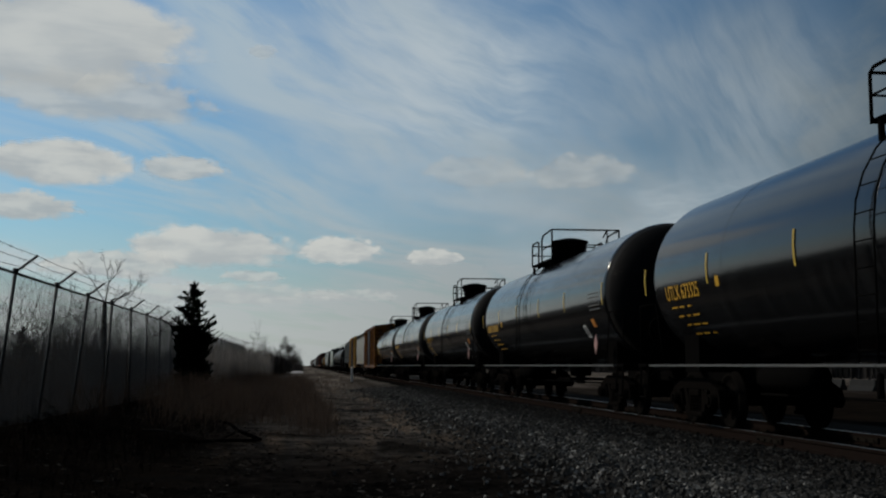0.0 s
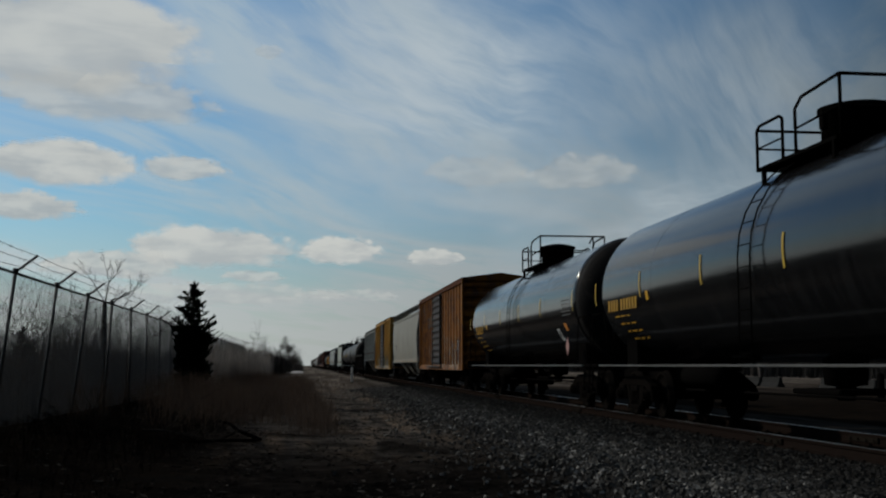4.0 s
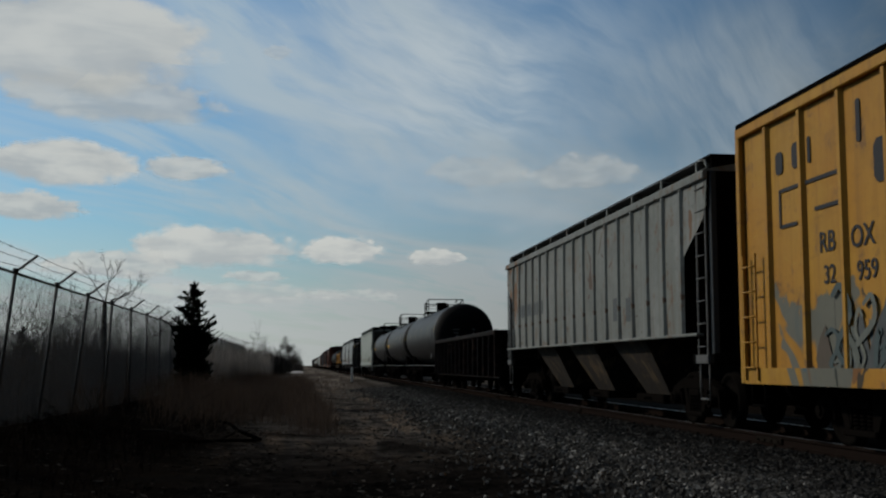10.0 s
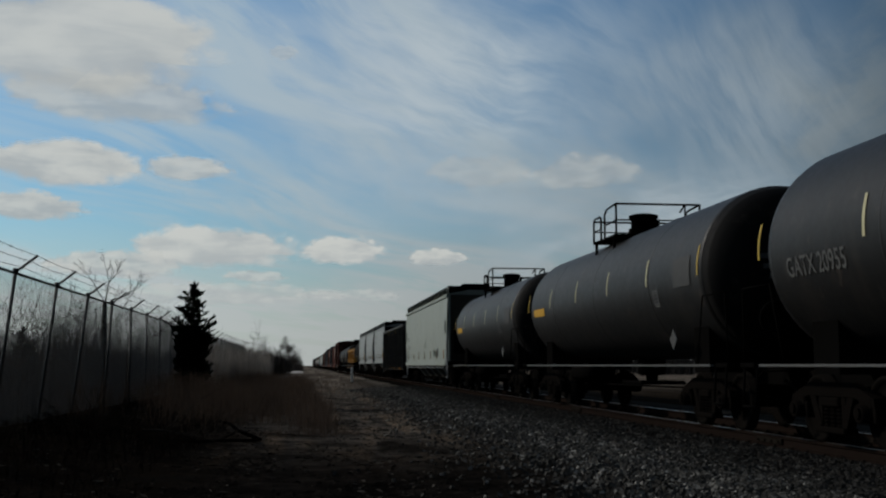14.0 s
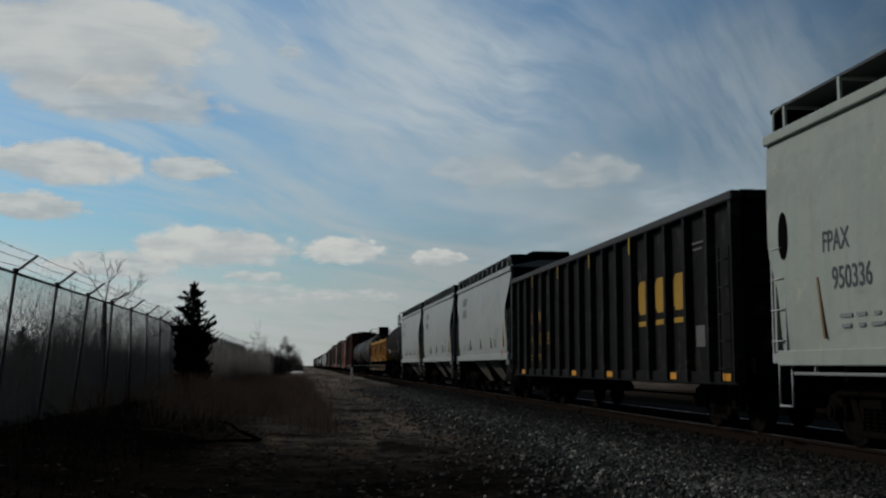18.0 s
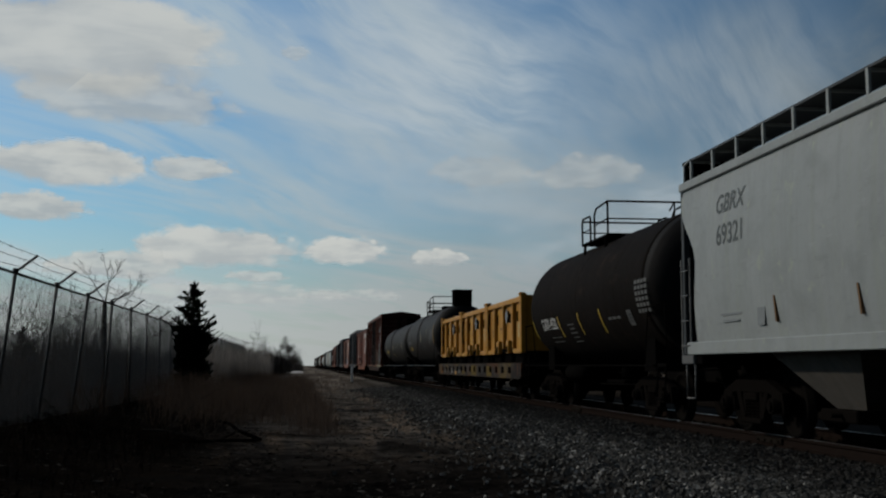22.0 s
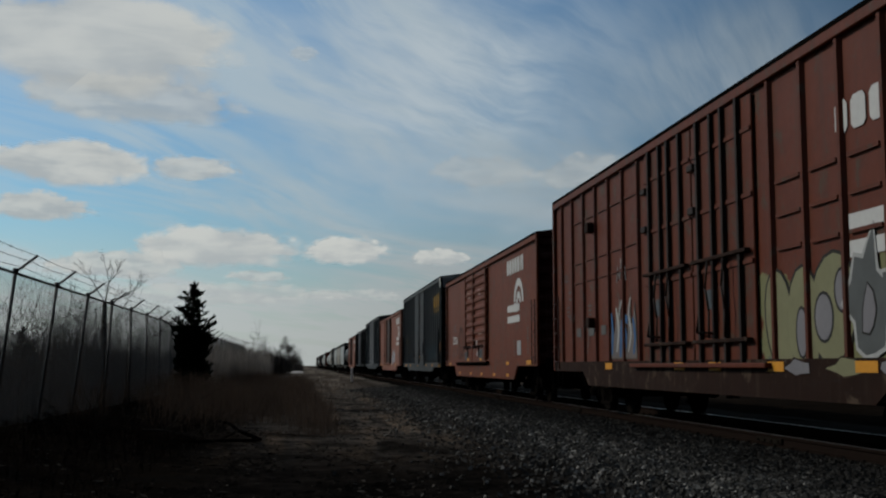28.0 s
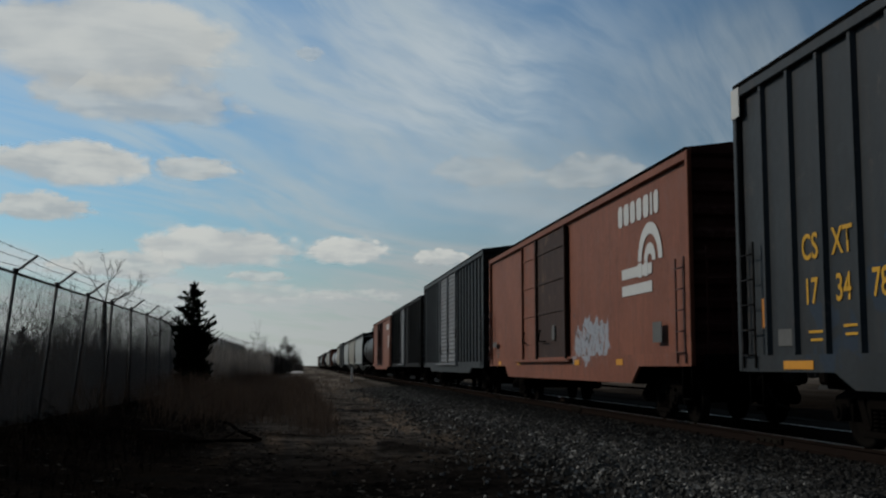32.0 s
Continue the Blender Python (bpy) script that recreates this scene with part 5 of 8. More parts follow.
def make_middle():
    # three dull black tank cars
    for (a, b), r, text in (((187.2, 203.0), 1.47, "GATX 20955"), ((204.5, 219.2), 1.42, None), ((221.0, 234.9), 1.38, None)):
        half = (b - a) / 2
        marks = [(y, 2.75, 0.06, 0.5, "mark_yellow" if i in (0, 5) else "mark_cream", "reflective_strip") for i, y in enumerate(spaced(-half + 0.75, half - 0.35, 6))]
        marks += [(-half + 1.55, 2.62, 0.85, 0.5, "panel_grey", "data_panel"), (-half + 3.0, 2.25, 0.30, 0.30, "mark_dim", "data_panel"), (-half + 3.0, 2.25, 0.24, 0.24, "mark_black", "data_panel")]
        if text is None:
            marks.append((half - 1.7, 2.45, 1.3, 0.2, "mark_gold", "lettering"))
        car = tank_car(a, b, "dull black tank car with pale stripes", "tank_matt", r, 2.58, fitting="low", stripes=marks, deck_y=0.6, deck_l=1.9, rail_h=0.72, ladders=False,
                       mark=(text, 0.36, half - 2.0, 2.3, "mark_dim") if text else None)
        part("placard", Form().prism([(-half + 1.9, 1.30), (-half + 2.08, 1.48), (-half + 1.9, 1.66), (-half + 1.72, 1.48)], "x", -1.46, -1.44), M["panel_grey"], car, "sooty diamond hazard placard")
        # stencil on the near head
        f = Form()
        for i, w in enumerate((1.1, 1.0, 0.8)):
            f.box(-0.1 - w / 2, -0.1 + w / 2, -half + 0.02 + 0.004, -half + 0.03, 2.72 - i * 0.16, 2.80 - i * 0.16)
        part("small_print", f, M["mark_dim"], car)

    # greenish white hopper
    a, b = 236.5, 256.0
    car = hopper_car(a, b, "greenish white covered hopper with small graffiti", "cream_hopper", 1.20, 4.16, 0.05, ((0.0, 0.35), (0.22, 0.32), (0.5, 0.03), (1.0, 0.0)), 5, 0, 4.5, 13, dark_end=False, bay_mat="bay_white", ladder_mat="mark_silver", chute=(0.20, 0.14, 0.38))
    pipe = part("air_pipe", Form().rod((-1.50, -9.0, 0.93), (-1.50, 9.0, 0.93), 0.022, 6), M["mark_grey"], car)
    hanger = Form().box(-0.02, 0.02, -0.02, 0.02, 0.0, 0.12).mesh("hanger", M["mark_grey"])
    for y in spaced(-8.4, 8.4, 9):
        part("hanger", hanger, None, pipe).location = (-1.49, y, 0.94)
    hug_side(writing("FPAX", 0.36, -1.512, 7.78, 2.52, M["mark_slate"], car, 0.80), 1.20, 4.16, 0.05)
    hug_side(writing("950336", 0.38, -1.503, 7.42, 2.06, M["mark_slate"], car, 0.84), 1.20, 4.16, 0.05)
    patches("small_print", [(7.6 - 0.36 * i, 1.62 - 0.12 * j, 0.30 - 0.08 * ((i + j) % 3), 0.045) for i in range(4) for j in range(2)], -1.49, M["mark_grey"], car)
    for i, y in enumerate((8.1, 4.9, 2.2, -0.6, -3.4, -6.0, -8.6)):
        rise = 1.74 if y < 8 else 2.12
        part("reflective_strip", Form().prism([(y + 0.06, 1.36), (y + 0.01, 1.36), (y + 0.08 + (rise - 1.74) * 0.2, rise), (y + 0.13 + (rise - 1.74) * 0.2, rise)], "x", -1.503, -1.46), M["mark_orange" if y < -8 else "mark_umber"], car)
    patches("data_panel", [(-6.35, 1.66, 0.5, 0.40)], -1.489, M["mark_dim"], car)
    patches("data_panel", [(-6.28, 1.66, 0.30, 0.32)], -1.494, M["mark_black"], car)
    # black panels laid on for the shade inside the side and end openings
    for e in (-1, 1):
        part("side_opening", Form().prism([(e * 9.22 + 0.14 * math.cos(t * 0.5236), 2.72 + (0.34 if math.sin(t * 0.5236) > 0 else 0.30) * math.sin(t * 0.5236)) for t in range(12)], "x", -1.512, -1.49), M["frame"], car, "black oval panel standing in for a shaded opening")
    part("end_recess", Form().box(-1.20, -0.10, -9.80, -9.755, 1.55, 2.85, 0.01), M["frame"], car)
    part("end_recess", Form().box(0.05, 1.20, -9.80, -9.755, 1.55, 2.85, 0.01), M["frame"], car)
    rng = random.Random(8)
    for y, z, n, s in ((-1.2, 2.12, 5, 0.32), (-5.0, 1.6, 12, 0.22)):
        f = Form()
        at = y + 0.6
        for i in range(n):
            pts = [(-1.494, at - rng.uniform(0, 0.3), z + rng.uniform(-s, s)) for _ in range(4)]
            f.pipe(pts, 0.008, 4)
            at -= 0.18
        part("scrawl", f, M["scrawl_green"], car, "thin faded grey-green sprayed scrawl")

    # tall black gondola
    a, b = 256.9, 274.2
    car = gondola_car(a, b, "tall flat-black ribbed gondola with yellow lettering", "coal_black", 0.74, 3.59, 18, 1.5, post_w=0.15, post_d=0.12, chord_mat="chord_grey", name="high_sided_gondola")
    x = -1.51
    word_blocks(-3.70, 2.28, (0.62,), 0.62, x, M["gold_worn"], car)
    word_blocks(-4.71, 2.28, (0.62,), 0.62, x, M["gold_worn"], car)
    word_blocks(-5.71, 2.28, (0.62,), 0.62, x, M["gold_worn"], car)
    patches("lettering", [(y, 1.80, 0.64, 0.09) for y in (-4.01, -5.02, -6.02)], x, M["gold_worn"], car)
    for text, y, z in (("CS", 6.02, 2.30), ("XT", 5.02, 2.30), ("46", 6.02, 1.72), ("00", 5.02, 1.72), ("87", 4.01, 1.72)):
        writing(text, 0.44, x, y, z, M["gold_worn"], car, 0.9)
    for y in (6.02, 5.02):
        small_print(y, 1.3, 0.5, 2, x, M["gold_worn"], car)
    small_print(-6.9, 3.0, 0.5, 2, x, M["mark_dim"], car)
    patches("reflective_strip", [(y, 0.86, 0.40, 0.11) for y in (7.1, 1.2, -1.8, -5.7, -8.2)], -1.565, M["mark_amber"], car)
    patches("reflective_strip", [(y, 3.3, 0.05, 0.32) for y in (5.52, 2.51, -0.5, -3.51)], -1.628, M["mark_yellow"], car)
    patches("data_panel", [(-6.95, 1.5, 0.4, 0.34)], x, M["mark_dim"], car)

    # three short white hoppers
    for a, b, n in ((275.2, 287.1, "69314"), (288.4, 300.3, "69346"), (301.5, 313.3, "69321")):
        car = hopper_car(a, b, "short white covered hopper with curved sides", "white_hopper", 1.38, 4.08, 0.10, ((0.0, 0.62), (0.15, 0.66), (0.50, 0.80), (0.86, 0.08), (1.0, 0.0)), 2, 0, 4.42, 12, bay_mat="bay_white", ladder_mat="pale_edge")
        hug_side(writing("GBRX", 0.40, -1.492, 3.65, 3.48, M["mark_grey_dull"], car, 1.05, 0.18), 1.38, 4.08, 0.10)
        hug_side(writing(n, 0.44, -1.500, 3.6, 3.0, M["mark_grey_dull"], car, 1.0), 1.38, 4.08, 0.10)
        for y in (2.05, -0.25, -2.5):
            part("reflective_strip", Form().prism([(y + 0.04, 1.62), (y, 1.62), (y + 0.07, 1.98), (y + 0.11, 1.98)], "x", -1.492, -1.45), M["mark_umber"], car)
        part("reflective_strip", Form().prism([(-4.74, 1.62), (-4.79, 1.62), (-4.90, 2.45), (-4.85, 2.45)], "x", -1.505, -1.46), M["mark_gold"], car)
        small_print(3.7, 1.8, 0.8, 2, -1.468, M["mark_grey"], car)
        small_print(-3.6, 2.2, 0.6, 3, -1.492, M["mark_grey"], car)
        patches("data_panel", [(2.6, 1.72, 0.25, 0.25), (-3.1, 1.82, 0.4, 0.36)], -1.470, M["mark_grey"], car)
        patches("data_panel", [(-4.6, 1.46, 0.2, 0.16)], -1.505, M["mark_red"], car)

    # brown-black tank car
    car = tank_car(314.7, 326.3, "short brown-black tank car with white lettering", "tank_brown", 1.5, 2.58, fitting="none", deck_y=0.2, deck_l=2.3, rail_h=0.8, ladders=False, edge="frame",
                   mark=("GATX 4320", 0.40, 3.1, 2.08, "mark_white"),
                   stripes=[(y, 2.0, 0.07, 0.5, "mark_yellow", "reflective_strip") for y in (4.95, 2.0, 0.0, -1.9)]
                   + [(0.9, 2.02 - 0.10 * i, 0.62 - 0.15 * (i % 2), 0.028, "mark_dim", "small_print") for i in range(5)] + [(2.9, 1.76 - 0.11 * i, 1.1, 0.022, "mark_dim", "small_print") for i in range(2)] + [*[(-4.75 - 0.2 * j, 2.62 - 0.11 * i, 0.15, 0.07, "mark_dim", "data_panel") for i in range(6) for j in range(4)], *[(-2.6 - 0.32 * i, 2.02, 0.26, 0.05, "mark_dim", "small_print") for i in range(3)], (-4.0, 1.98, 0.3, 0.3, "mark_dim", "data_panel"), (-4.0, 1.98, 0.22, 0.22, "mark_black", "data_panel")])

    flat_with_bins(327.1, 346.6)

    # sooty tank with a housing, then another
    marks = [(-5.85, 2.55, 0.95, 0.52, "panel_grey", "data_panel"), (-5.0, 2.3, 0.34, 0.30, "mark_dim", "data_panel"), (-5.0, 2.3, 0.26, 0.22, "mark_black", "data_panel"), *[(5.6 - 0.3 * i, 2.34, 0.22, 0.16, "mark_dim", "lettering") for i in range(6)], (-6.66, 2.6, 0.08, 0.9, "mark_gold", "reflective_strip"),
             (-2.3, 2.0, 0.22, 0.14, "mark_slate", "data_panel"), (4.6, 2.0, 0.4, 0.22, "mark_yellow", "data_panel"), (-3.6, 2.7, 0.06, 0.5, "mark_cream", "reflective_strip"), (-1.0, 2.5, 0.06, 0.5, "mark_cream", "reflective_strip")]
    tank_car(348.6, 363.4, "sooty grey tank car with a black steel housing", "tank_grey", 1.48, 2.56, fitting="box", deck_y=-1.0, deck_l=3.0, rail_h=0.75, stripes=marks, edge="post_grey")
    marks = [(y, 2.3, 0.06, 0.4, "mark_cream", "reflective_strip") for y in (-6.5, -3.2, 0.2, 6.9)] + [(5.6, 2.0, 0.5, 0.25, "mark_yellow", "data_panel"), (0.9, 1.75, 0.3, 0.2, "mark_yellow", "data_panel"), *[(-6.0, 2.66 - 0.09 * i, 0.85 - 0.12 * (i % 3), 0.034, "mark_dim", "small_print") for i in range(4)]]
    tank_car(364.9, 383.1, "sooty grey tank car with a low railing", "tank_grey", 1.42, 2.5, fitting="low", deck_y=0.6, deck_l=2.2, rail_h=0.6, stripes=marks, edge="post_grey")


def make_last_boxes():
    # tall oxide-red box car
    a, b = 384.0, 402.9
    half = (b - a) / 2
    posts = spaced(-half + 0.95, -3.5, 6) + spaced(2.5, half - 0.75, 7)
    # darker end_mat: the shade of the end faces is put into the paint
    car = box_car(a, b, "tall oxide-red box car with cream and blue graffiti", "red_art", 0.90, 5.08, posts, [(-1.75, 2.5), (0.75, 2.5)], "red_deep", end_mat="red_door", skirt=0.3, door_kind="plug", post_mat="red_deep", bar_mat="bar_black", sill_mat="sill_brown")
    x = -1.512
    word_blocks(-5.35, 3.96, (0.30, 0.34, 0.32, 0.32, 0.34, 0.12, 0.26), 0.40, x, M["mark_white"], car)
    arch_emblem(-5.6, 2.28, 0.95, x, M["mark_white"], car)
    patches("reflective_strip", [(y, 1.02, 0.5, 0.13) for y in (0.2, -1.4, -3.6, -6.0, -8.6, 4.5)], -1.58, M["mark_amber"], car)
    small_print(7.9, 2.75, 0.42, 2, x, M["mark_dim"], car, 0.16, 0.06)
    word_blocks(8.05, 2.15, (0.10, 0.10, 0.10), 0.14, x, M["mark_dim"], car)
    # ragged blue shapes with pale rims beside the door
    for i, (y, w, h) in enumerate(((4.25, 0.55, 1.15), (3.70, 0.70, 1.35), (3.05, 0.60, 1.20))):
        sprayed(peaks(y, 1.18, w, h, 50 + i, 2), x - 0.0012 * i, M["spray_haze"], M["spray_mud"], car, 0.03)
    for i, (points, w, tone) in enumerate(((((4.45, 1.25), (4.38, 1.7), (4.45, 2.1)), 0.14, "spray_blue"), (((4.1, 1.3), (3.95, 1.75), (4.12, 2.2)), 0.12, "spray_pale"), (((3.85, 1.2), (3.75, 1.7), (3.55, 1.95), (3.3, 1.9)), 0.22, "spray_blue"),
                                           (((3.55, 1.25), (3.45, 1.6), (3.62, 1.9)), 0.16, "spray_blue"), (((3.3, 1.3), (3.1, 1.65), (3.25, 2.05), (3.1, 2.35)), 0.09, "spray_pale"), (((2.95, 1.25), (2.85, 1.6), (2.98, 1.95)), 0.13, "spray_blue"),
                                           (((3.9, 2.0), (3.72, 2.3), (3.55, 2.05)), 0.07, "spray_pale"), (((6.4, 1.3), (6.3, 1.75), (6.5, 2.05)), 0.07, "spray_haze"))):
        stroke(points, w, x - 0.008 - 0.0008 * i, M[tone], car)
    part("scrawl", Form().pipe([(x, y, z) for y, z in ((4.05, 2.70), (3.97, 3.0), (3.85, 2.75), (3.73, 3.15), (3.65, 2.80), (3.47, 2.98), (3.41, 2.70))], 0.012, 4), M["spray_pale"], car, "thin pale sprayed scrawl")
    # overlapping cream, lilac and slate shapes on the near half, down over the sill
    for i, (y, z, ry, rz) in enumerate(((-3.62, 1.62, 0.42, 0.68), (-4.35, 1.58, 0.46, 0.70), (-5.12, 1.72, 0.58, 0.66))):
        sprayed(blob(y, z, ry, rz, 0.1 - 0.08 * i), x - 0.0012 * i, M["spray_cream"], M["spray_dark"], car, 0.045)
    for i, (y, z, ry, rz) in enumerate(((-4.9, 1.62, 0.22, 0.28), (-5.4, 1.92, 0.18, 0.24), (-4.3, 1.45, 0.14, 0.30))):
        sprayed(blob(y, z, ry, rz), x - 0.007 - 0.0012 * i, M["spray_lilac"], M["spray_dark"], car, 0.04)
    for i, (y, z, ry, rz) in enumerate(((-5.95, 1.75, 0.50, 0.78), (-6.75, 1.70, 0.52, 0.80), (-7.55, 1.78, 0.55, 0.80), (-8.30, 1.72, 0.46, 0.78))):
        sprayed(shard(y, z, ry, rz, 70 + i, 13), x - 0.012 - 0.0012 * i, M["spray_slate"], M["spray_pale"], car, 0.06)
        sprayed(shard(y - 0.05, z - 0.1, ry * 0.35, rz * 0.40, 90 + i, 8), x - 0.018 - 0.0012 * i, M["spray_lilac"], M["spray_dark"], car, 0.03)
    for i, (y, w) in enumerate(((-4.3, 0.5), (-5.6, 0.7), (-6.7, 0.6), (-7.6, 0.55), (-8.4, 0.45))):
        sprayed(shard(y, 1.0, w * 0.8, 0.12, 110 + i, 10), -1.577, M["spray_cream" if i % 2 else "spray_lilac"], M["sill_brown"], car, 0.02)
    # boxes on the posts, rails and levers of the plug doors
    for y, z in ((5.75, 4.02), (5.75, 1.95)):
        part("post_box", Form().box(-1.70, -1.50, y - 0.13, y + 0.13, z - 0.11, z + 0.11, 0.015), M["sill_brown"], car)
    for yc in (-1.75, 0.75):
        for z in (2.66, 1.40):
            part("lock_rail", Form().box(-1.665, -1.575, yc - 1.12, yc + 1.12, z - 0.028, z + 0.028, 0.008), M["sill_brown"], car)
        for d in (-0.35, 0.30):
            part("lock_lever", Form().pipe([(-1.68, yc + d, 2.62), (-1.71, yc + d + 0.03, 2.2), (-1.69, yc + d - 0.05, 1.85), (-1.68, yc + d, 1.45)], 0.017, 6), M["bar_black"], car)
            patches("scuffed_patch", [(yc + d + 0.22, 2.05, 0.26, 0.30)], -1.565, M["mark_slate"], car)
        for z in (3.5, 4.2):
            part("hinge", Form().box(-1.66, -1.56, yc + 0.95, yc + 1.2, z - 0.06, z + 0.06, 0.015), M["bar_black"], car)
    for y in (7.15, 6.1, 5.05, 4.05, 3.0):
        for z in (2.9, 3.35, 4.3):
            part("stiffener", Form().box(x - 0.02, x + 0.02, y - 0.40, y + 0.40, z, z + 0.04), M["red_deep"], car)
    for y, w in ((7.2, 0.42), (6.1, 0.45), (5.1, 0.4)):
        patches("lettering", [(y, 1.78, w, 0.20)], x, M["mark_dim"], car)
    small_print(8.2, 2.4, 0.3, 3, x, M["mark_dim"], car)
    small_print(6.2, 2.35, 0.35, 3, x, M["mark_dim"], car)
    writing("322", 0.26, x, 8.4, 3.1, M["mark_dim"], car)
    for i, y in enumerate(posts[:5]):
        for z in (3.0, 3.45, 2.55):
            part("stiffener", Form().box(x - 0.03, x + 0.02, y + 0.12, y + 0.85, z, z + 0.05), M["red_deep"], car)

    a, b = 405.0, 424.0
    # ends darker than the sides, shade painted in
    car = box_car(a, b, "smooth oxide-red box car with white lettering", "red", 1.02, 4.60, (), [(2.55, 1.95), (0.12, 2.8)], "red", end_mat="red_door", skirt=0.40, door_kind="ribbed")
    word_blocks(-4.85, 4.02, (0.30, 0.34, 0.32, 0.32, 0.34, 0.12, 0.26), 0.46, x, M["mark_white"], car)
    arch_emblem(-4.9, 2.32, 1.0, x, M["mark_white"], car)
    writing("NYC", 0.40, x, 7.0, 2.53, M["mark_dim"], car, 0.85)
    writing("220236", 0.42, x, 7.0, 2.04, M["mark_white"], car, 1.05)
    small_print(7.65, 1.52, 0.34, 3, x, M["mark_dim"], car)
    small_print(6.9, 1.50, 0.38, 2, x, M["mark_dim"], car)
    small_print(6.95, 1.15, 0.3, 1, x, M["mark_dim"], car)
    patches("data_panel", [(6.35, 1.60, 0.20, 0.24)], x, M["mark_black"], car)
    small_print(-6.0, 1.75, 0.3, 5, x, M["mark_dim"], car)
    small_print(-8.0, 2.1, 0.25, 8, x, M["mark_dim"], car)
    patches("data_panel", [(-6.7, 1.55, 0.55, 0.42)], x, M["mark_silver"], car)
    patches("reflective_strip", [(y, 0.74, 0.36, 0.095) for y in (5.15, 2.3, -0.2, -2.8, -5.2)] + [(-5.2, 1.10, 0.4, 0.1), (-8.5, 1.12, 0.8, 0.12), (8.05, 1.10, 0.55, 0.10)], -1.58, M["mark_amber"], car)
    # plates, bars and keepers low on the doors
    for y, w in ((2.55, 1.80), (0.12, 2.62)):
        part("door_plate", Form().box(-1.645, -1.545, y - w / 2, y + w / 2, 1.20, 1.66, 0.012), M["red"], car)
        part("lock_bar", Form().rod((-1.675, y + w * 0.46, 1.72), (-1.675, y - w * 0.46, 1.70), 0.022, 6), M["frame"], car)
        for d in (-0.38, -0.12, 0.16, 0.40):
            part("keeper", Form().box(-1.70, -1.645, y + w * d - 0.035, y + w * d + 0.035, 1.64, 1.76, 0.01), M["red_door"], car)
        part("lock_lever", Form().pipe([(-1.68, y - w * 0.1, 1.74), (-1.70, y - w * 0.18, 1.60), (-1.70, y - w * 0.18, 1.36)], 0.02, 6), M["frame"], car)
    patches("scuffed_patch", [(3.02, 1.38, 0.60, 0.32), (-0.42, 1.42, 0.80, 0.36)], -1.647, M["mark_slate"], car)
    patches("reflective_strip", [(2.5, 1.25, 0.34, 0.09), (-0.45, 1.25, 0.42, 0.09)], -1.65, M["mark_amber"], car)
    patches("data_panel", [(0.32, 1.46, 0.26, 0.16)], -1.647, M["mark_silver"], car)
    part("marking", Form().prism([(0.43, 1.84), (0.37, 1.92), (0.27, 1.92), (0.21, 1.84), (0.27, 1.76), (0.37, 1.76)], "x", -1.672, -1.664), M["mark_white"], car)
    patches("small_print", [(2.6, 3.73, 0.5, 0.035), (2.5, 3.56, 0.5, 0.045), (0.1, 3.72, 0.5, 0.035), (0.1, 3.56, 0.48, 0.045), (-0.05, 2.15, 0.75, 0.03)], -1.606, M["mark_pink"], car, 0.002)
    patches("faded_patch", [(2.62, 2.92, 0.85, 0.13), (2.38, 2.76, 0.65, 0.11), (2.8, 2.24, 0.9, 0.14)], -1.606, M["mark_rose"], car, 0.002)
    guide = Form().box(-0.05, 0.03, -0.06, 0.06, -0.09, 0.0, 0.008).mesh("roller_guide", M["frame"])
    for y in spaced(-1.6, 5.3, 19):
        part("roller_guide", guide, None, car).location = (-1.64, y, 1.12)
    part("sill_rail", Form().box(-1.70, -1.585, -1.9, 5.6, 1.10, 1.16, 0.01), M["frame"], car)
    swirl = [(5.72, 1.25), (5.84, 1.55), (5.82, 2.05), (5.65, 2.42), (5.35, 2.60), (5.05, 2.52), (4.85, 2.28), (4.76, 1.98), (4.90, 1.74), (5.12, 1.66), (5.22, 1.80), (5.02, 1.52), (4.82, 1.36), (4.66, 1.62), (4.70, 1.80)]
    part("scrawl", Form().pipe([(-1.512, y, z) for y, z in swirl], 0.009, 4), M["mark_dim"], car, "thin white sprayed scrawl")
    swirl = [(5.45, 2.58), (5.42, 2.30), (5.22, 2.26), (5.20, 2.48), (5.46, 2.46)]
    part("scrawl", Form().pipe([(-1.512, y, z) for y, z in swirl], 0.007, 4), M["mark_dim"], car, "thin white sprayed scrawl")
    swirl = [(5.5, 1.30), (5.35, 1.62), (5.1, 1.34), (4.9, 1.15), (4.5, 1.18), (4.35, 1.52)]
    part("scrawl", Form().pipe([(-1.512, y, z) for y, z in swirl], 0.007, 4), M["mark_dim"], car, "thin white sprayed scrawl")
    patches("scratch", [(6.0, 3.62, 0.03, 0.5)], x, M["mark_rose"], car)

    a, b = 426.0, 444.7
    half = (b - a) / 2
    posts = spaced(-8.55, -2.95, 8) + spaced(3.4, 8.5, 7)
    # black ends on a navy car: end shade painted in
    car = box_car(a, b, "dark navy box car with white corners and yellow lettering", "navy_art", 0.95, 5.06, posts, [(-1.35, 2.55), (1.3, 2.55)], "navy_door", end_mat="coal_black", skirt=0.2, door_kind="fine", end_white=True, post_mat="navy")
    for i, y in enumerate((-6.33, -7.13, -7.93)):
        word_blocks(y, 4.08, (0.44,), 0.60, x, M["mark_gold"], car)
    patches("lettering", [(y, 3.62, 0.46, 0.09) for y in (-6.56, -7.36, -8.16)], x, M["mark_gold"], car)
    for t, y, z in (("CS", 7.22, 2.5), ("XT", 6.38, 2.5), ("17", 7.22, 1.94), ("34", 6.38, 1.94), ("78", 5.52, 1.94)):
        writing(t, 0.46, x, y, z, M["mark_gold"], car, 0.85)
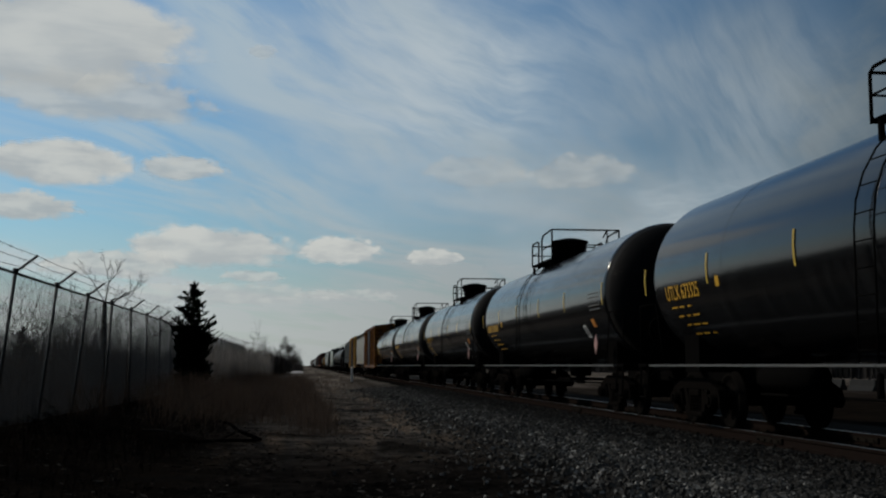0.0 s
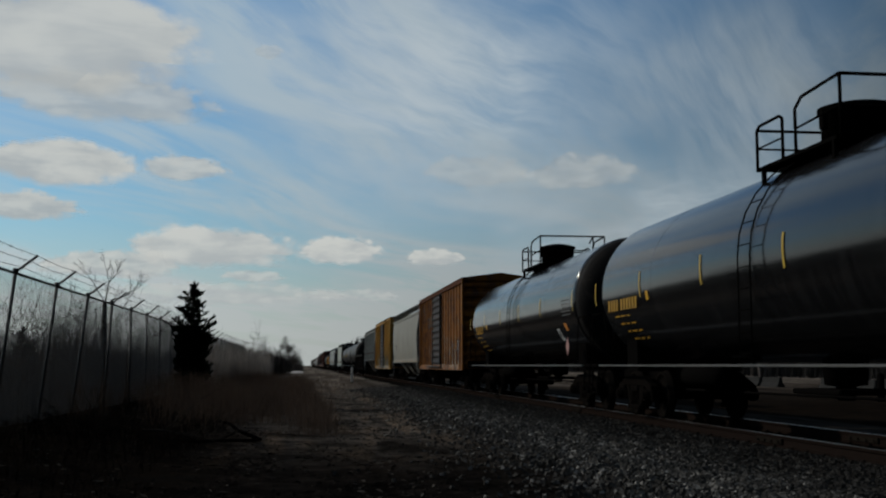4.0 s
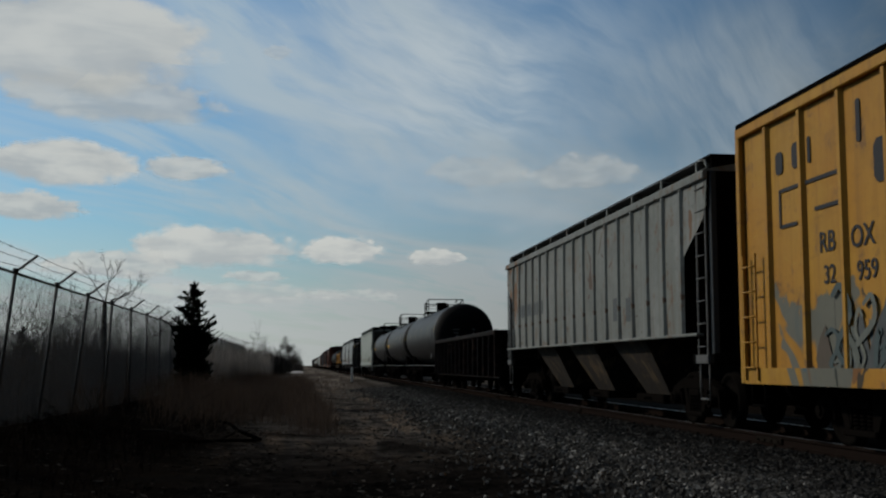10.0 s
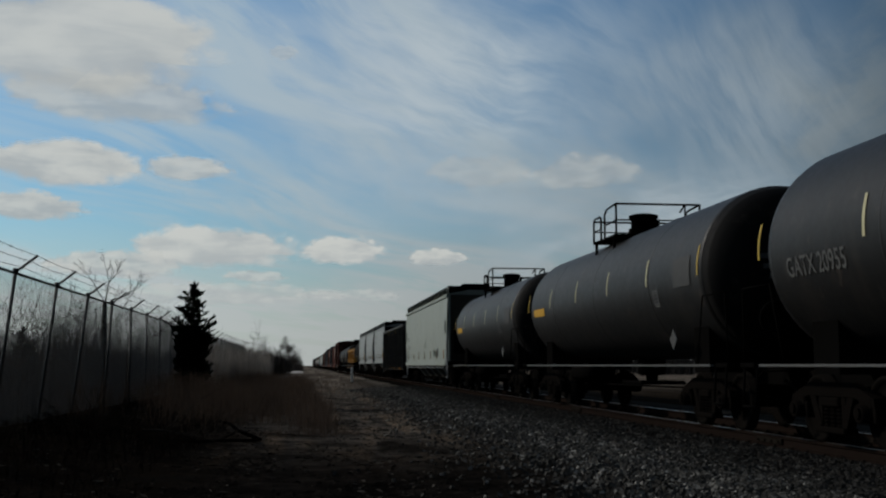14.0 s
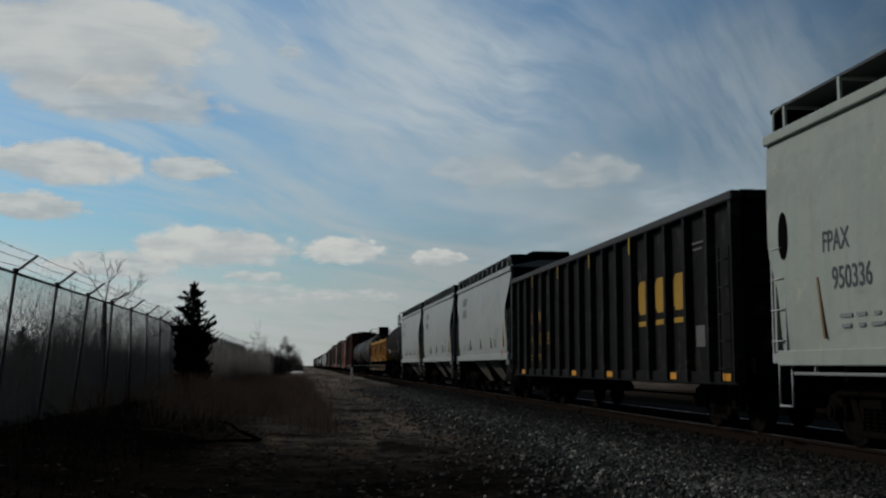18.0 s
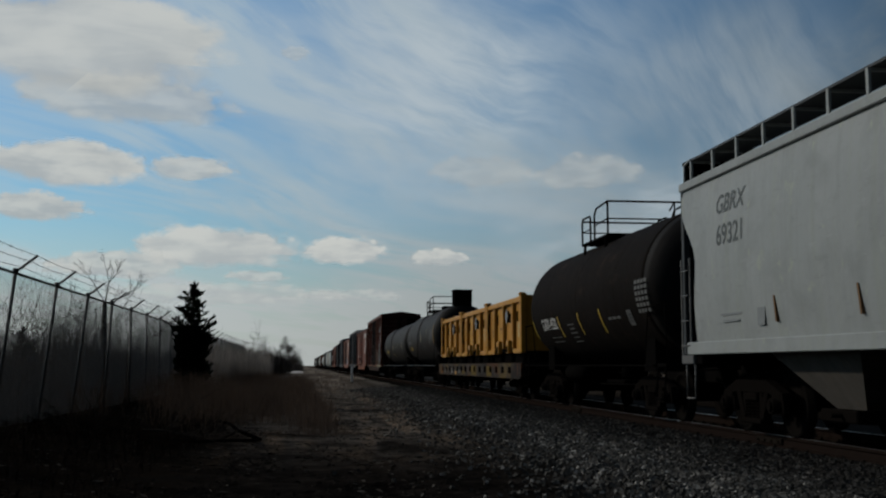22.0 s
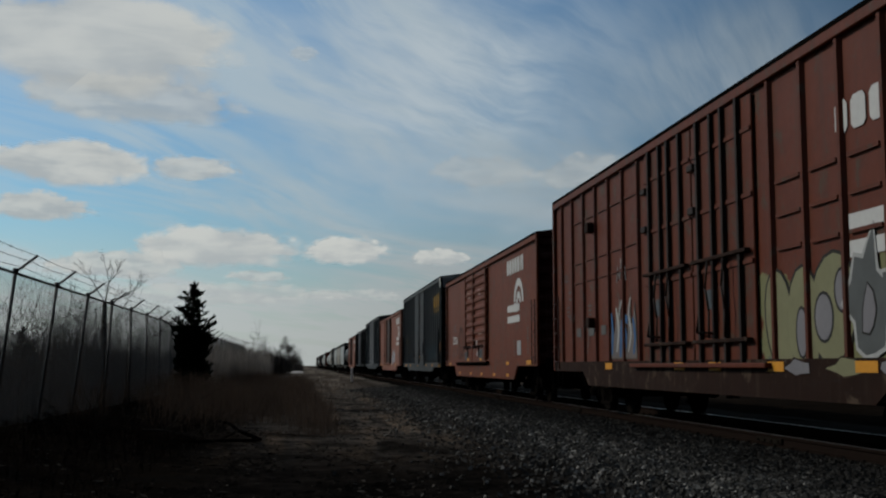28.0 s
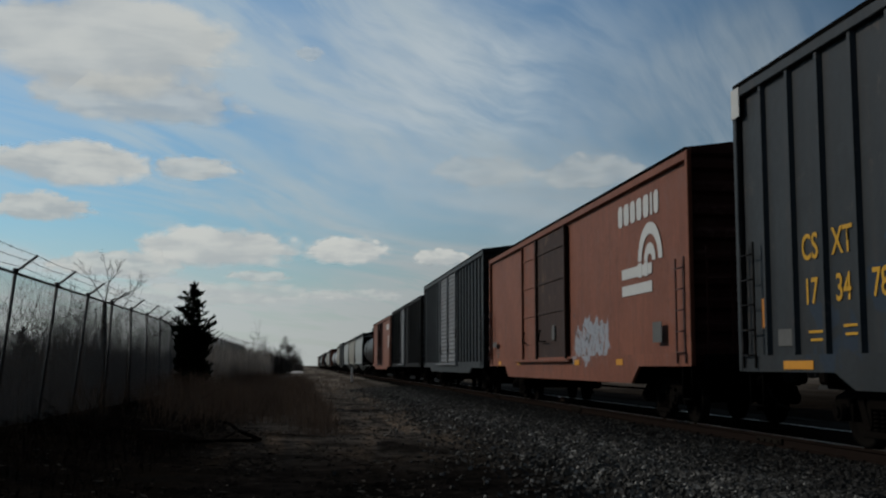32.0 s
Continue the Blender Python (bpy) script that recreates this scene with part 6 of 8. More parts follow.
    small_print(7.1, 1.45, 0.4, 2, x, M["mark_gold"], car)
    small_print(6.2, 1.5, 0.4, 2, x, M["mark_gold"], car)
    patches("data_panel", [(-7.0, 1.45, 0.42, 0.36)], x, M["mark_silver"], car)
    patches("data_panel", [(-7.0, 1.45, 0.34, 0.28)], x - 0.005, M["mark_black"], car)
    patches("data_panel", [(8.0, 1.4, 0.42, 0.22)], x, M["mark_dim"], car)
    part("lock_box", Form().box(-1.66, -1.56, -2.35, -1.85, 1.62, 2.22, 0.02), M["navy_door"], car)
    patches("sticker", [(-0.7, 1.92, 0.12, 0.12), (-1.35, 1.86, 0.08, 0.10), (0.85, 2.3, 0.3, 0.05), (1.6, 1.5, 0.10, 0.14)], -1.587, M["mark_dim"], car)
    patches("sticker", [(-0.35, 1.5, 0.12, 0.14), (2.1, 1.45, 0.09, 0.10)], -1.587, M["mark_amber"], car)
    patches("data_panel", [(8.6, 1.75, 0.25, 0.4), (-8.7, 1.9, 0.3, 0.4)], x - 0.002, M["mark_orange"], car)
    patches("reflective_strip", [(y, 1.04, w, 0.11) for y, w in ((7.5, 0.85), (4.8, 0.5), (0.75, 0.4), (-3.5, 0.35), (-6.05, 0.5), (-8.85, 0.7))], -1.58, M["mark_amber"], car)

    a, b = 446.8, 466.2
    # end_mat darkened to carry the shade between the cars
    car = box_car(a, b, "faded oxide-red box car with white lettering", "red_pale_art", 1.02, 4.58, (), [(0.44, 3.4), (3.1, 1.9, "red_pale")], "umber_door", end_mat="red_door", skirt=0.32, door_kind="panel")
    word_blocks(-5.5, 3.98, (0.30, 0.34, 0.32, 0.32, 0.34, 0.12, 0.26), 0.42, x, M["mark_white"], car)
    arch_emblem(-5.7, 2.38, 1.0, x, M["mark_white"], car)
    patches("data_panel", [(-8.1, 1.62, 0.5, 0.36), (0.1, 1.85, 0.3, 0.36), (8.6, 1.7, 0.7, 0.16)], -1.60, M["mark_dim"], car)
    small_print(8.5, 1.5, 0.6, 3, x, M["mark_dim"], car)
    patches("reflective_strip", [(y, 1.1, 0.45, 0.12) for y in (7.8, 4.65, -2.2, -5.65)], -1.58, M["mark_amber"], car)

    a, b = 467.6, 486.6
    half = (b - a) / 2
    box_car(a, b, "dark navy box car with ribbed sides", "navy", 0.95, 5.06, posts, [(-1.35, 2.55), (1.3, 2.55)], "silver_door", skirt=0.2, door_kind="fine")
    a, b = 488.2, 507.6
    half = (b - a) / 2
    box_car(a, b, "flat black box car with a pale door", "coal_black", 0.95, 4.7, spaced(-half + 0.7, -2.3, 8) + spaced(3.0, half - 0.6, 7), [(1.0, 2.4)], "silver_door", door_kind="fine")
    a, b = 509.2, 528.4
    car = box_car(a, b, "faded oxide-red box car behind a black one", "red_pale", 0.95, 4.6, (), [(0.0, 2.4), (2.4, 2.4)], "red_door", skirt=0.2, door_kind="plug", turning=False)
    patches("lettering", [(-6.5, 3.9, 2.2, 0.4), (-7.2, 2.8, 0.6, 0.9)], x, M["mark_white"], car)

    # the far end of the train
    y = 530.4
    kinds = "t w g w b g t t r w g t b r b w t b g r"
    for kind in kinds.split():
        if kind == "t":
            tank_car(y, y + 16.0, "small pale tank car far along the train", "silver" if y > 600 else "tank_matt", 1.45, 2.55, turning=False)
            y += 18.0
        elif kind in "wg":
            hopper_car(y, y + 16.5, "small pale covered hopper far along the train", {"w": "white_hopper", "g": "grey_hopper"}[kind], 1.38, 4.08, 0.10, turning=False)
            y += 18.2
        else:
            box_car(y, y + 16.0, "small dark box car far along the train", {"b": "navy", "r": "red"}[kind], 0.9, 4.5, (), [(0.0, 2.8)], "door_grey", turning=False)
            y += 17.8


def flat_with_bins(a, b):
    length, mid = b - a, (a + b) / 2
    half = length / 2
    car = start_car("flat_car", length, mid, "long flat car with scuffed multi-coloured sill", "flat car", 2.6)
    for s in (-1, 1):
        out = [(-half, 1.10), (-half, 0.72), (-half + 0.3, 0.64), (half - 0.3, 0.64), (half, 0.72), (half, 1.10)]
        sill = part("side_sill", Form().prism(out, "x", *sorted((s * 1.42, s * 1.50))), M["scuffed"], car)
        pocket = Form().box(-0.05, 0.05, -0.12, 0.12, 0.80, 1.0, 0.01).mesh("stake_pocket", M["frame"])
        for y in [8.16 - 1.155 * i for i in range(15)]:
            ob = part("stake_pocket", pocket, None, sill)
            ob.location = (s * 1.49, y, 0)
    for y, z, w, h, tone in ((-0.8, 0.86, 1.2, 0.36, "patch_olive"), (1.98, 0.77, 0.5, 0.16, "patch_olive"), (8.5, 0.86, 0.4, 0.30, "patch_rust"), (4.1, 0.74, 0.35, 0.10, "mark_amber"), (-4.2, 0.84, 1.0, 0.34, "patch_olive"), (5.25, 0.80, 0.12, 0.20, "mark_silver"), (4.55, 0.80, 0.10, 0.18, "mark_dim"), (3.35, 0.80, 0.20, 0.14, "mark_dim"), (2.9, 0.80, 0.20, 0.14, "mark_dim"), (7.4, 0.80, 0.2, 0.12, "mark_dim")):
        patches("paint_patch", [(y, z, w, h)], -1.502, M[tone], car, 0.003)
    part("deck", Form().box(-1.45, 1.45, -half, half, 1.06, 1.13, 0.01), M["tie"], car)
    part("centre_sill", Form().box(-0.4, 0.4, -half + 0.1, half - 0.1, 0.55, 1.06, 0.02), M["frame"], car)
    part("brake_rod", Form().rod((-0.55, -half + 3, 0.5), (-0.55, half - 3, 0.5), 0.025, 5), M["frame"], car)
    # bins, one built and copied
    n, w = 3, (length - 0.5) / 3
    X, lo, hi = 1.30, 1.46, 3.10
    hb = w / 2 - 0.06
    made = None
    for i in range(n):
        at = pose(TRACK_X, mid - (n - 1) * w / 2 + i * w, 0)
        if made is None:
            made = new("waste_bin")
            made.matrix_basis = at
            tagged(made, "orange-yellow steel waste bin on the flat car", "bin", "bins on the flat car")
            bm_ = M["bin"]
            part("body", Form().box(-X, X, -hb, hb, lo, hi - 0.05, 0.02), bm_, made)
            part("lid", Form().box(-X - 0.03, X + 0.03, -hb - 0.02, hb + 0.02, hi - 0.06, hi + 0.02, 0.02), bm_, made)
            for s in (-1, 1):
                part("top_rail", Form().box(*sorted((s * (X - 0.02), s * (X + 0.10))), -hb, hb, hi - 0.17, hi - 0.03, 0.015), bm_, made)
                for e in (-1, 1):
                    part("base_rail", Form().box(*sorted((s * (X - 0.02), s * (X + 0.10))), *sorted((e * 1.66, e * hb)), lo - 0.06, lo + 0.08, 0.015), bm_, made)
                    # black sheet standing in for the shade of the fork recess
                    part("fork_recess", Form().box(*sorted((s * X, s * (X + 0.012))), *sorted((e * 0.08, e * 1.54)), lo - 0.02, lo + 0.33), M["frame"], made)
                for e in (-1, 1):
                    part("corner_post", Form().box(*sorted((s * (X - 0.05), s * (X + 0.13))), *sorted((e * (hb - 0.2), e * (hb + 0.02))), lo - 0.05, hi + 0.07, 0.02), bm_, made)
                    part("lift_lug", Form().box(*sorted((s * (X - 0.02), s * (X + 0.16))), *sorted((e * (hb - 0.24), e * (hb - 0.02))), hi + 0.0, hi + 0.10, 0.03), bm_, made)
                    part("fork_pocket", Form().box(*sorted((s * X, s * (X + 0.14))), e * 0.85 - 0.20, e * 0.85 + 0.20, lo - 0.05, lo + 0.36, 0.02), bm_, made)
                    # flat black sheet painted in for the dark inside of the slot
                    part("fork_slot", Form().box(*sorted((s * (X + 0.135), s * (X + 0.145))), e * 0.85 - 0.15, e * 0.85 + 0.15, lo - 0.02, lo + 0.17), M["frame"], made)
                for y in (-1.66, -0.02, 1.60):
                    part("stiffener", Form().box(*sorted((s * X, s * (X + 0.12))), y - 0.07, y + 0.07, lo + 0.1, hi - 0.1, 0.015), bm_, made)
                part("latch", Form().pipe([(s * (X + 0.1), hb - 0.5, hi - 0.3), (s * (X + 0.14), hb - 0.5, hi - 0.8), (s * (X + 0.1), hb - 0.45, hi - 1.2)], 0.03, 6), M["frame"], made)
            f = Form().prism([(-0.42, 2.34), (-0.62, 2.58), (-0.42, 2.82), (-0.22, 2.58)], "x", -X - 0.07, -X - 0.05)
            part("placard", f, M["mark_white"], made, "white diamond hazard placard")
            part("placard_centre", Form().prism([(-0.42, 2.40), (-0.57, 2.58), (-0.42, 2.76), (-0.27, 2.58)], "x", -X - 0.075, -X - 0.069), M["mark_grey"], made)
            part("placard_holder", Form().box(-X - 0.05, -X, -0.60, -0.24, 2.40, 2.76, 0.02), M["frame"], made)
            writing("32041", 0.34, -X - 0.006, 2.12, 2.08, M["mark_black"], made, 0.8)
            patches("small_print", [(2.05, 2.29, 0.5, 0.10), (0.55, 2.22, 0.9, 0.07), (0.55, 2.10, 0.4, 0.03)], -X, M["mark_umber"], made, 0.006)
            patches("data_panel", [(0.35, 2.80, 0.22, 0.30), (-2.15, 2.12, 0.12, 0.45)], -X, M["mark_cream"], made, 0.006)
            hook = Form().pipe([(0, 0.0, 0.16), (-0.02, 0.01, 0.10), (-0.02, 0.0, -0.02), (-0.01, 0.03, -0.14)], 0.02, 6).box(-0.03, 0.0, -0.03, 0.03, 0.0, 0.10, 0.008).mesh("tarp_hook", M["frame"])
            for y in (1.35, 0.42, -0.85, -2.05):
                part("tarp_hook", hook, None, made).location = (-X - 0.01, y, 2.52)
            one = made
        else:
            one = copy_thing(made, at)
        CARS.append((one, at.translation.y))
        # timber and steel rack under the bin
        rack = new("bin_rack")
        rack.matrix_basis = at
        tagged(rack, "black steel rack that carries a bin", "rack", "racks under the bins")
        for s in (-1, 1):
            part("beam", Form().box(*sorted((s * 0.8, s * 1.2)), -hb, hb, 1.13, 1.46, 0.02), M["frame"], rack)
        for y in spaced(-hb + 0.3, hb - 0.3, 4):
            part("cross_beam", Form().box(-1.32, 1.32, y - 0.08, y + 0.08, 1.14, 1.45, 0.02), M["frame"], rack)
        CARS.append((rack, at.translation.y))


def scuffed_sill(k, b):
    """Many coats of old paint worn through one another, with rust runs."""
    at = k.n("TexCoord").outputs["Object"]
    col = k.mix(k.step(k.noise(at, 1.1, 4.0, 0.6), 0.45, 0.55), rgb(0.0085, 0.0060, 0.0050), rgb(0.022, 0.0165, 0.0125))
    for scale, seed, lo, tone in ((0.55, 3.0, 0.55, (0.060, 0.040, 0.012)), (0.8, 9.0, 0.56, (0.045, 0.018, 0.008)), (1.4, 17.0, 0.60, (0.040, 0.036, 0.032)), (2.6, 23.0, 0.60, (0.006, 0.005, 0.004))):
        moved = k.vec("ADD", k.mapping(at, scale=(1, 1, 0.6)), (seed, seed * 2.0, 0.0))
        col = k.mix(k.step(k.noise(moved, scale, 5.0, 0.65, 0.4), lo, lo + 0.04, 0.0, 0.9), col, rgb(*tone))
    k.put(b.inputs["Base Color"], col)
    b.inputs["Roughness"].default_value = 0.8
    b.inputs["Specular IOR Level"].default_value = 0.05
    bump(k, b, k.noise(at, 14.0, 4.0), 0.2, 0.006)


M["scuffed"] = surface("scuffed_sill_paint", scuffed_sill)
M["mark_slate"] = plain("blue_grey_paint", (0.045, 0.055, 0.062), 0.7, 0.0, 6.0, 0.6)
M["mark_grey_dull"] = plain("dull_grey_stencil", (0.075, 0.085, 0.085), 0.7, 0.0, 6.0, 0.5)
M["scrawl_green"] = plain("faded_green_spray", (0.135, 0.155, 0.135), 0.7, 0.0, 5.0, 0.5)
M["spray_blue"] = plain("blue_spray", (0.030, 0.085, 0.185), 0.7, 0.0, 3.0, 0.45)
M["spray_haze"] = plain("thin_pale_spray", (0.115, 0.095, 0.088), 0.7, 0.0, 2.0, 0.6)
M["spray_pale"] = plain("pale_grey_spray", (0.30, 0.305, 0.295), 0.7, 0.0, 4.0, 0.4)
M["spray_cream"] = plain("greenish_cream_spray", (0.160, 0.156, 0.086), 0.7, 0.0, 2.0, 0.45)
M["spray_dark"] = plain("black_spray", (0.012, 0.012, 0.010), 0.7, 0.0, 4.0, 0.4)
M["spray_slate"] = plain("slate_grey_spray", (0.070, 0.076, 0.076), 0.7, 0.0, 2.0, 0.6)
M["spray_teal"] = plain("grey_teal_spray", (0.060, 0.080, 0.080), 0.7, 0.0, 2.0, 0.5)
M["spray_mist"] = plain("misty_grey_spray", (0.110, 0.120, 0.105), 0.7, 0.0, 2.0, 0.5)
M["spray_rim_dull"] = plain("dirty_white_spray", (0.145, 0.150, 0.125), 0.7, 0.0, 4.0, 0.4)
M["spray_green_dull"] = plain("grey_green_spray", (0.052, 0.070, 0.055), 0.7, 0.0, 2.0, 0.5)
M["spray_green"] = plain("dark_green_spray", (0.030, 0.062, 0.042), 0.7, 0.0, 2.0, 0.5)
M["spray_mud"] = plain("mud_grey_spray", (0.085, 0.068, 0.052), 0.7, 0.0, 2.0, 0.5)
M["spray_lilac"] = plain("lilac_grey_spray", (0.15, 0.145, 0.155), 0.7, 0.0, 3.0, 0.4)
M["mark_rose"] = plain("faded_rose_paint", (0.15, 0.052, 0.037), 0.7, 0.0, 6.0, 0.5)
M["red_deep"] = paint("grimy_oxide_red_paint", (0.118, 0.0230, 0.0070), (0.042, 0.024, 0.016), 0.55, 0.5, 0.6, 0.2)
M["sill_brown"] = paint("grimy_brown_sill_paint", (0.026, 0.0125, 0.0085), (0.05, 0.035, 0.025), 0.5, 0.5, 0.7, 0.2, gloss=0.03)
M["bar_black"] = plain("greasy_black_lock_bar", (0.016, 0.010, 0.008), 0.7)
M["mark_pink"] = plain("dusty_pink_stencil", (0.30, 0.22, 0.19), 0.7)
M["mark_placard"] = plain("faded_pink_placard", (0.36, 0.20, 0.18), 0.6, 0.0, 5.0, 0.5)
M["mark_umber"] = plain("faded_dark_stencil", (0.13, 0.07, 0.03), 0.7)
M["patch_olive"] = plain("dull_yellow_paint", (0.105, 0.076, 0.030), 0.8, 0.0, 5.0, 0.4)
M["patch_rust"] = plain("dull_orange_paint", (0.14, 0.06, 0.022), 0.8, 0.0, 5.0, 0.5)
M["mark_red"] = plain("red_marking", (0.5, 0.05, 0.04), 0.6)
M["worn_brown"] = paint("worn_rust_brown_paint", (0.020, 0.0140, 0.0120), (0.06, 0.035, 0.022), 0.5, 0.5, 0.7, 0.35)
# grey for the ribbed hopper's bays, rusty, with their shade in the colour
M["rust_dark"] = paint("shade_dimmed_rusty_grey", (0.036, 0.030, 0.025), (0.07, 0.05, 0.03), 0.7, 0.6, 0.7, 0.3)
M["navy_door"] = paint("worn_navy_paint", (0.038, 0.042, 0.047), (0.05, 0.035, 0.03), 0.4, 0.5, 0.5, 0.3)
M["silver_door"] = paint("worn_pale_paint", (0.22, 0.23, 0.24), (0.06, 0.05, 0.045), 0.5, 0.5, 0.5, 0.3)
M["umber_door"] = paint("sooty_umber_paint", (0.040, 0.019, 0.014), (0.08, 0.045, 0.03), 0.35, 0.4, 0.7, 0.12)
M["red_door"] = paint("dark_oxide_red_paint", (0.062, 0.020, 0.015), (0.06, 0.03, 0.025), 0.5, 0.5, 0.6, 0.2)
M["rust_brown"] = paint("scaled_rust_over_orange", (0.105, 0.042, 0.020), (0.045, 0.022, 0.014), 0.8, 0.6, 0.8, 0.3, gloss=0.03)
M["orange_post"] = paint("rust_streaked_orange_paint", (0.33, 0.115, 0.016), (0.060, 0.026, 0.014), 1.0, 0.7, 0.7, 0.2, gloss=0.05)
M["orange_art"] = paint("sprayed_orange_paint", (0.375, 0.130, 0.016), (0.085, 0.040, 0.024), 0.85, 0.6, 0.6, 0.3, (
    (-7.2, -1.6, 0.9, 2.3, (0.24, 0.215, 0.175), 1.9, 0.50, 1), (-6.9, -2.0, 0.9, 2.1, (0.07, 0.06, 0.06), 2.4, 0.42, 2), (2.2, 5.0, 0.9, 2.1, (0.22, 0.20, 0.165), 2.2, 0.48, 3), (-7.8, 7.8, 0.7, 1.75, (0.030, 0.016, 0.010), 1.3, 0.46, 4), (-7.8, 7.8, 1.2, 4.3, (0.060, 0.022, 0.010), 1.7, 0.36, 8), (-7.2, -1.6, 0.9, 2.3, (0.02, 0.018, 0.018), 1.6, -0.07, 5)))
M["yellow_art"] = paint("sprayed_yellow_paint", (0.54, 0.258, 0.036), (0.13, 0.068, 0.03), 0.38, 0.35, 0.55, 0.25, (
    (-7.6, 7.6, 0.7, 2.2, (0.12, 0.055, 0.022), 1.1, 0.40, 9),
    (-6.6, 7.0, 0.6, 1.9, (0.075, 0.088, 0.080), 0.65, 0.50, 1), (-6.4, 6.6, 0.6, 1.8, (0.10, 0.085, 0.060), 0.8, 0.44, 2), (-6.2, 3.0, 0.7, 1.8, (0.026, 0.060, 0.042), 0.7, 0.42, 5),
    (-6.2, 6.2, 0.7, 1.7, (0.055, 0.080, 0.095), 0.9, 0.40, 7), (-6.4, 6.6, 0.6, 1.85, (0.020, 0.022, 0.020), 0.7, -0.05, 6)))
M["red_art"] = paint("sprayed_oxide_red_paint", (0.130, 0.0250, 0.0074), (0.042, 0.028, 0.018), 0.5, 0.4, 0.55, 0.15, (
    (-9.3, -2.9, 0.8, 2.25, (0.12, 0.125, 0.060), 0.6, 0.60, 1), (-9.2, -4.6, 0.7, 2.15, (0.13, 0.135, 0.13), 0.9, 0.40, 3), (-9.2, -3.0, 0.7, 2.1, (0.035, 0.050, 0.055), 1.0, 0.40, 5)))
M["navy_art"] = paint("sprayed_navy_paint", (0.029, 0.0335, 0.037), (0.05, 0.04, 0.035), 0.25, 0.45, 0.5, 0.25, (
    (-6.6, -3.2, 1.3, 2.1, (0.030, 0.066, 0.085), 1.3, 0.55, 1), (4.8, 7.5, 1.1, 2.0, (0.013, 0.021, 0.033), 1.1, 0.5, 2), (2.7, 5.4, 1.1, 2.6, (0.014, 0.034, 0.062), 0.9, 0.52, 3), (2.9, 5.2, 1.1, 2.4, (0.03, 0.06, 0.085), 1.7, 0.40, 4)))
M["red_pale_art"] = paint("sprayed_faded_red_paint", (0.235, 0.080, 0.046), (0.12, 0.05, 0.035), 0.5, 0.45, 0.6, 0.3, (
    (-4.7, -1.5, 1.1, 2.05, (0.19, 0.21, 0.235), 2.4, 0.60, 1), (-4.6, -1.6, 1.1, 2.0, (0.03, 0.03, 0.035), 2.0, -0.06, 2),))
make_tanks()
make_first_boxes()
make_middle()
make_last_boxes()


# ---- ground, ballast and track ----
def ground_height(x, y):
    """Road at -0.42, ballast shoulder up to the track, a bank up to the fence."""
    z = -0.42
    if x > 1.5:
        t = min(1.0, (x - 1.5) / 4.4)
        z += 0.20 * t * t * (3 - 2 * t)
    if x > 11.5:
        t = min(1.0, (x - 11.5) / 3.0)
        z -= 0.25 * t
    if x < -1.2:
        t = min(1.0, (-1.2 - x) / 3.2)
        z += 0.45 * t * t * (3 - 2 * t)
    return z + 0.05 * noise.noise((x * 0.5, y * 0.35, 0.0)) + 0.02 * noise.noise((x * 2.1, y * 1.6, 4.0))


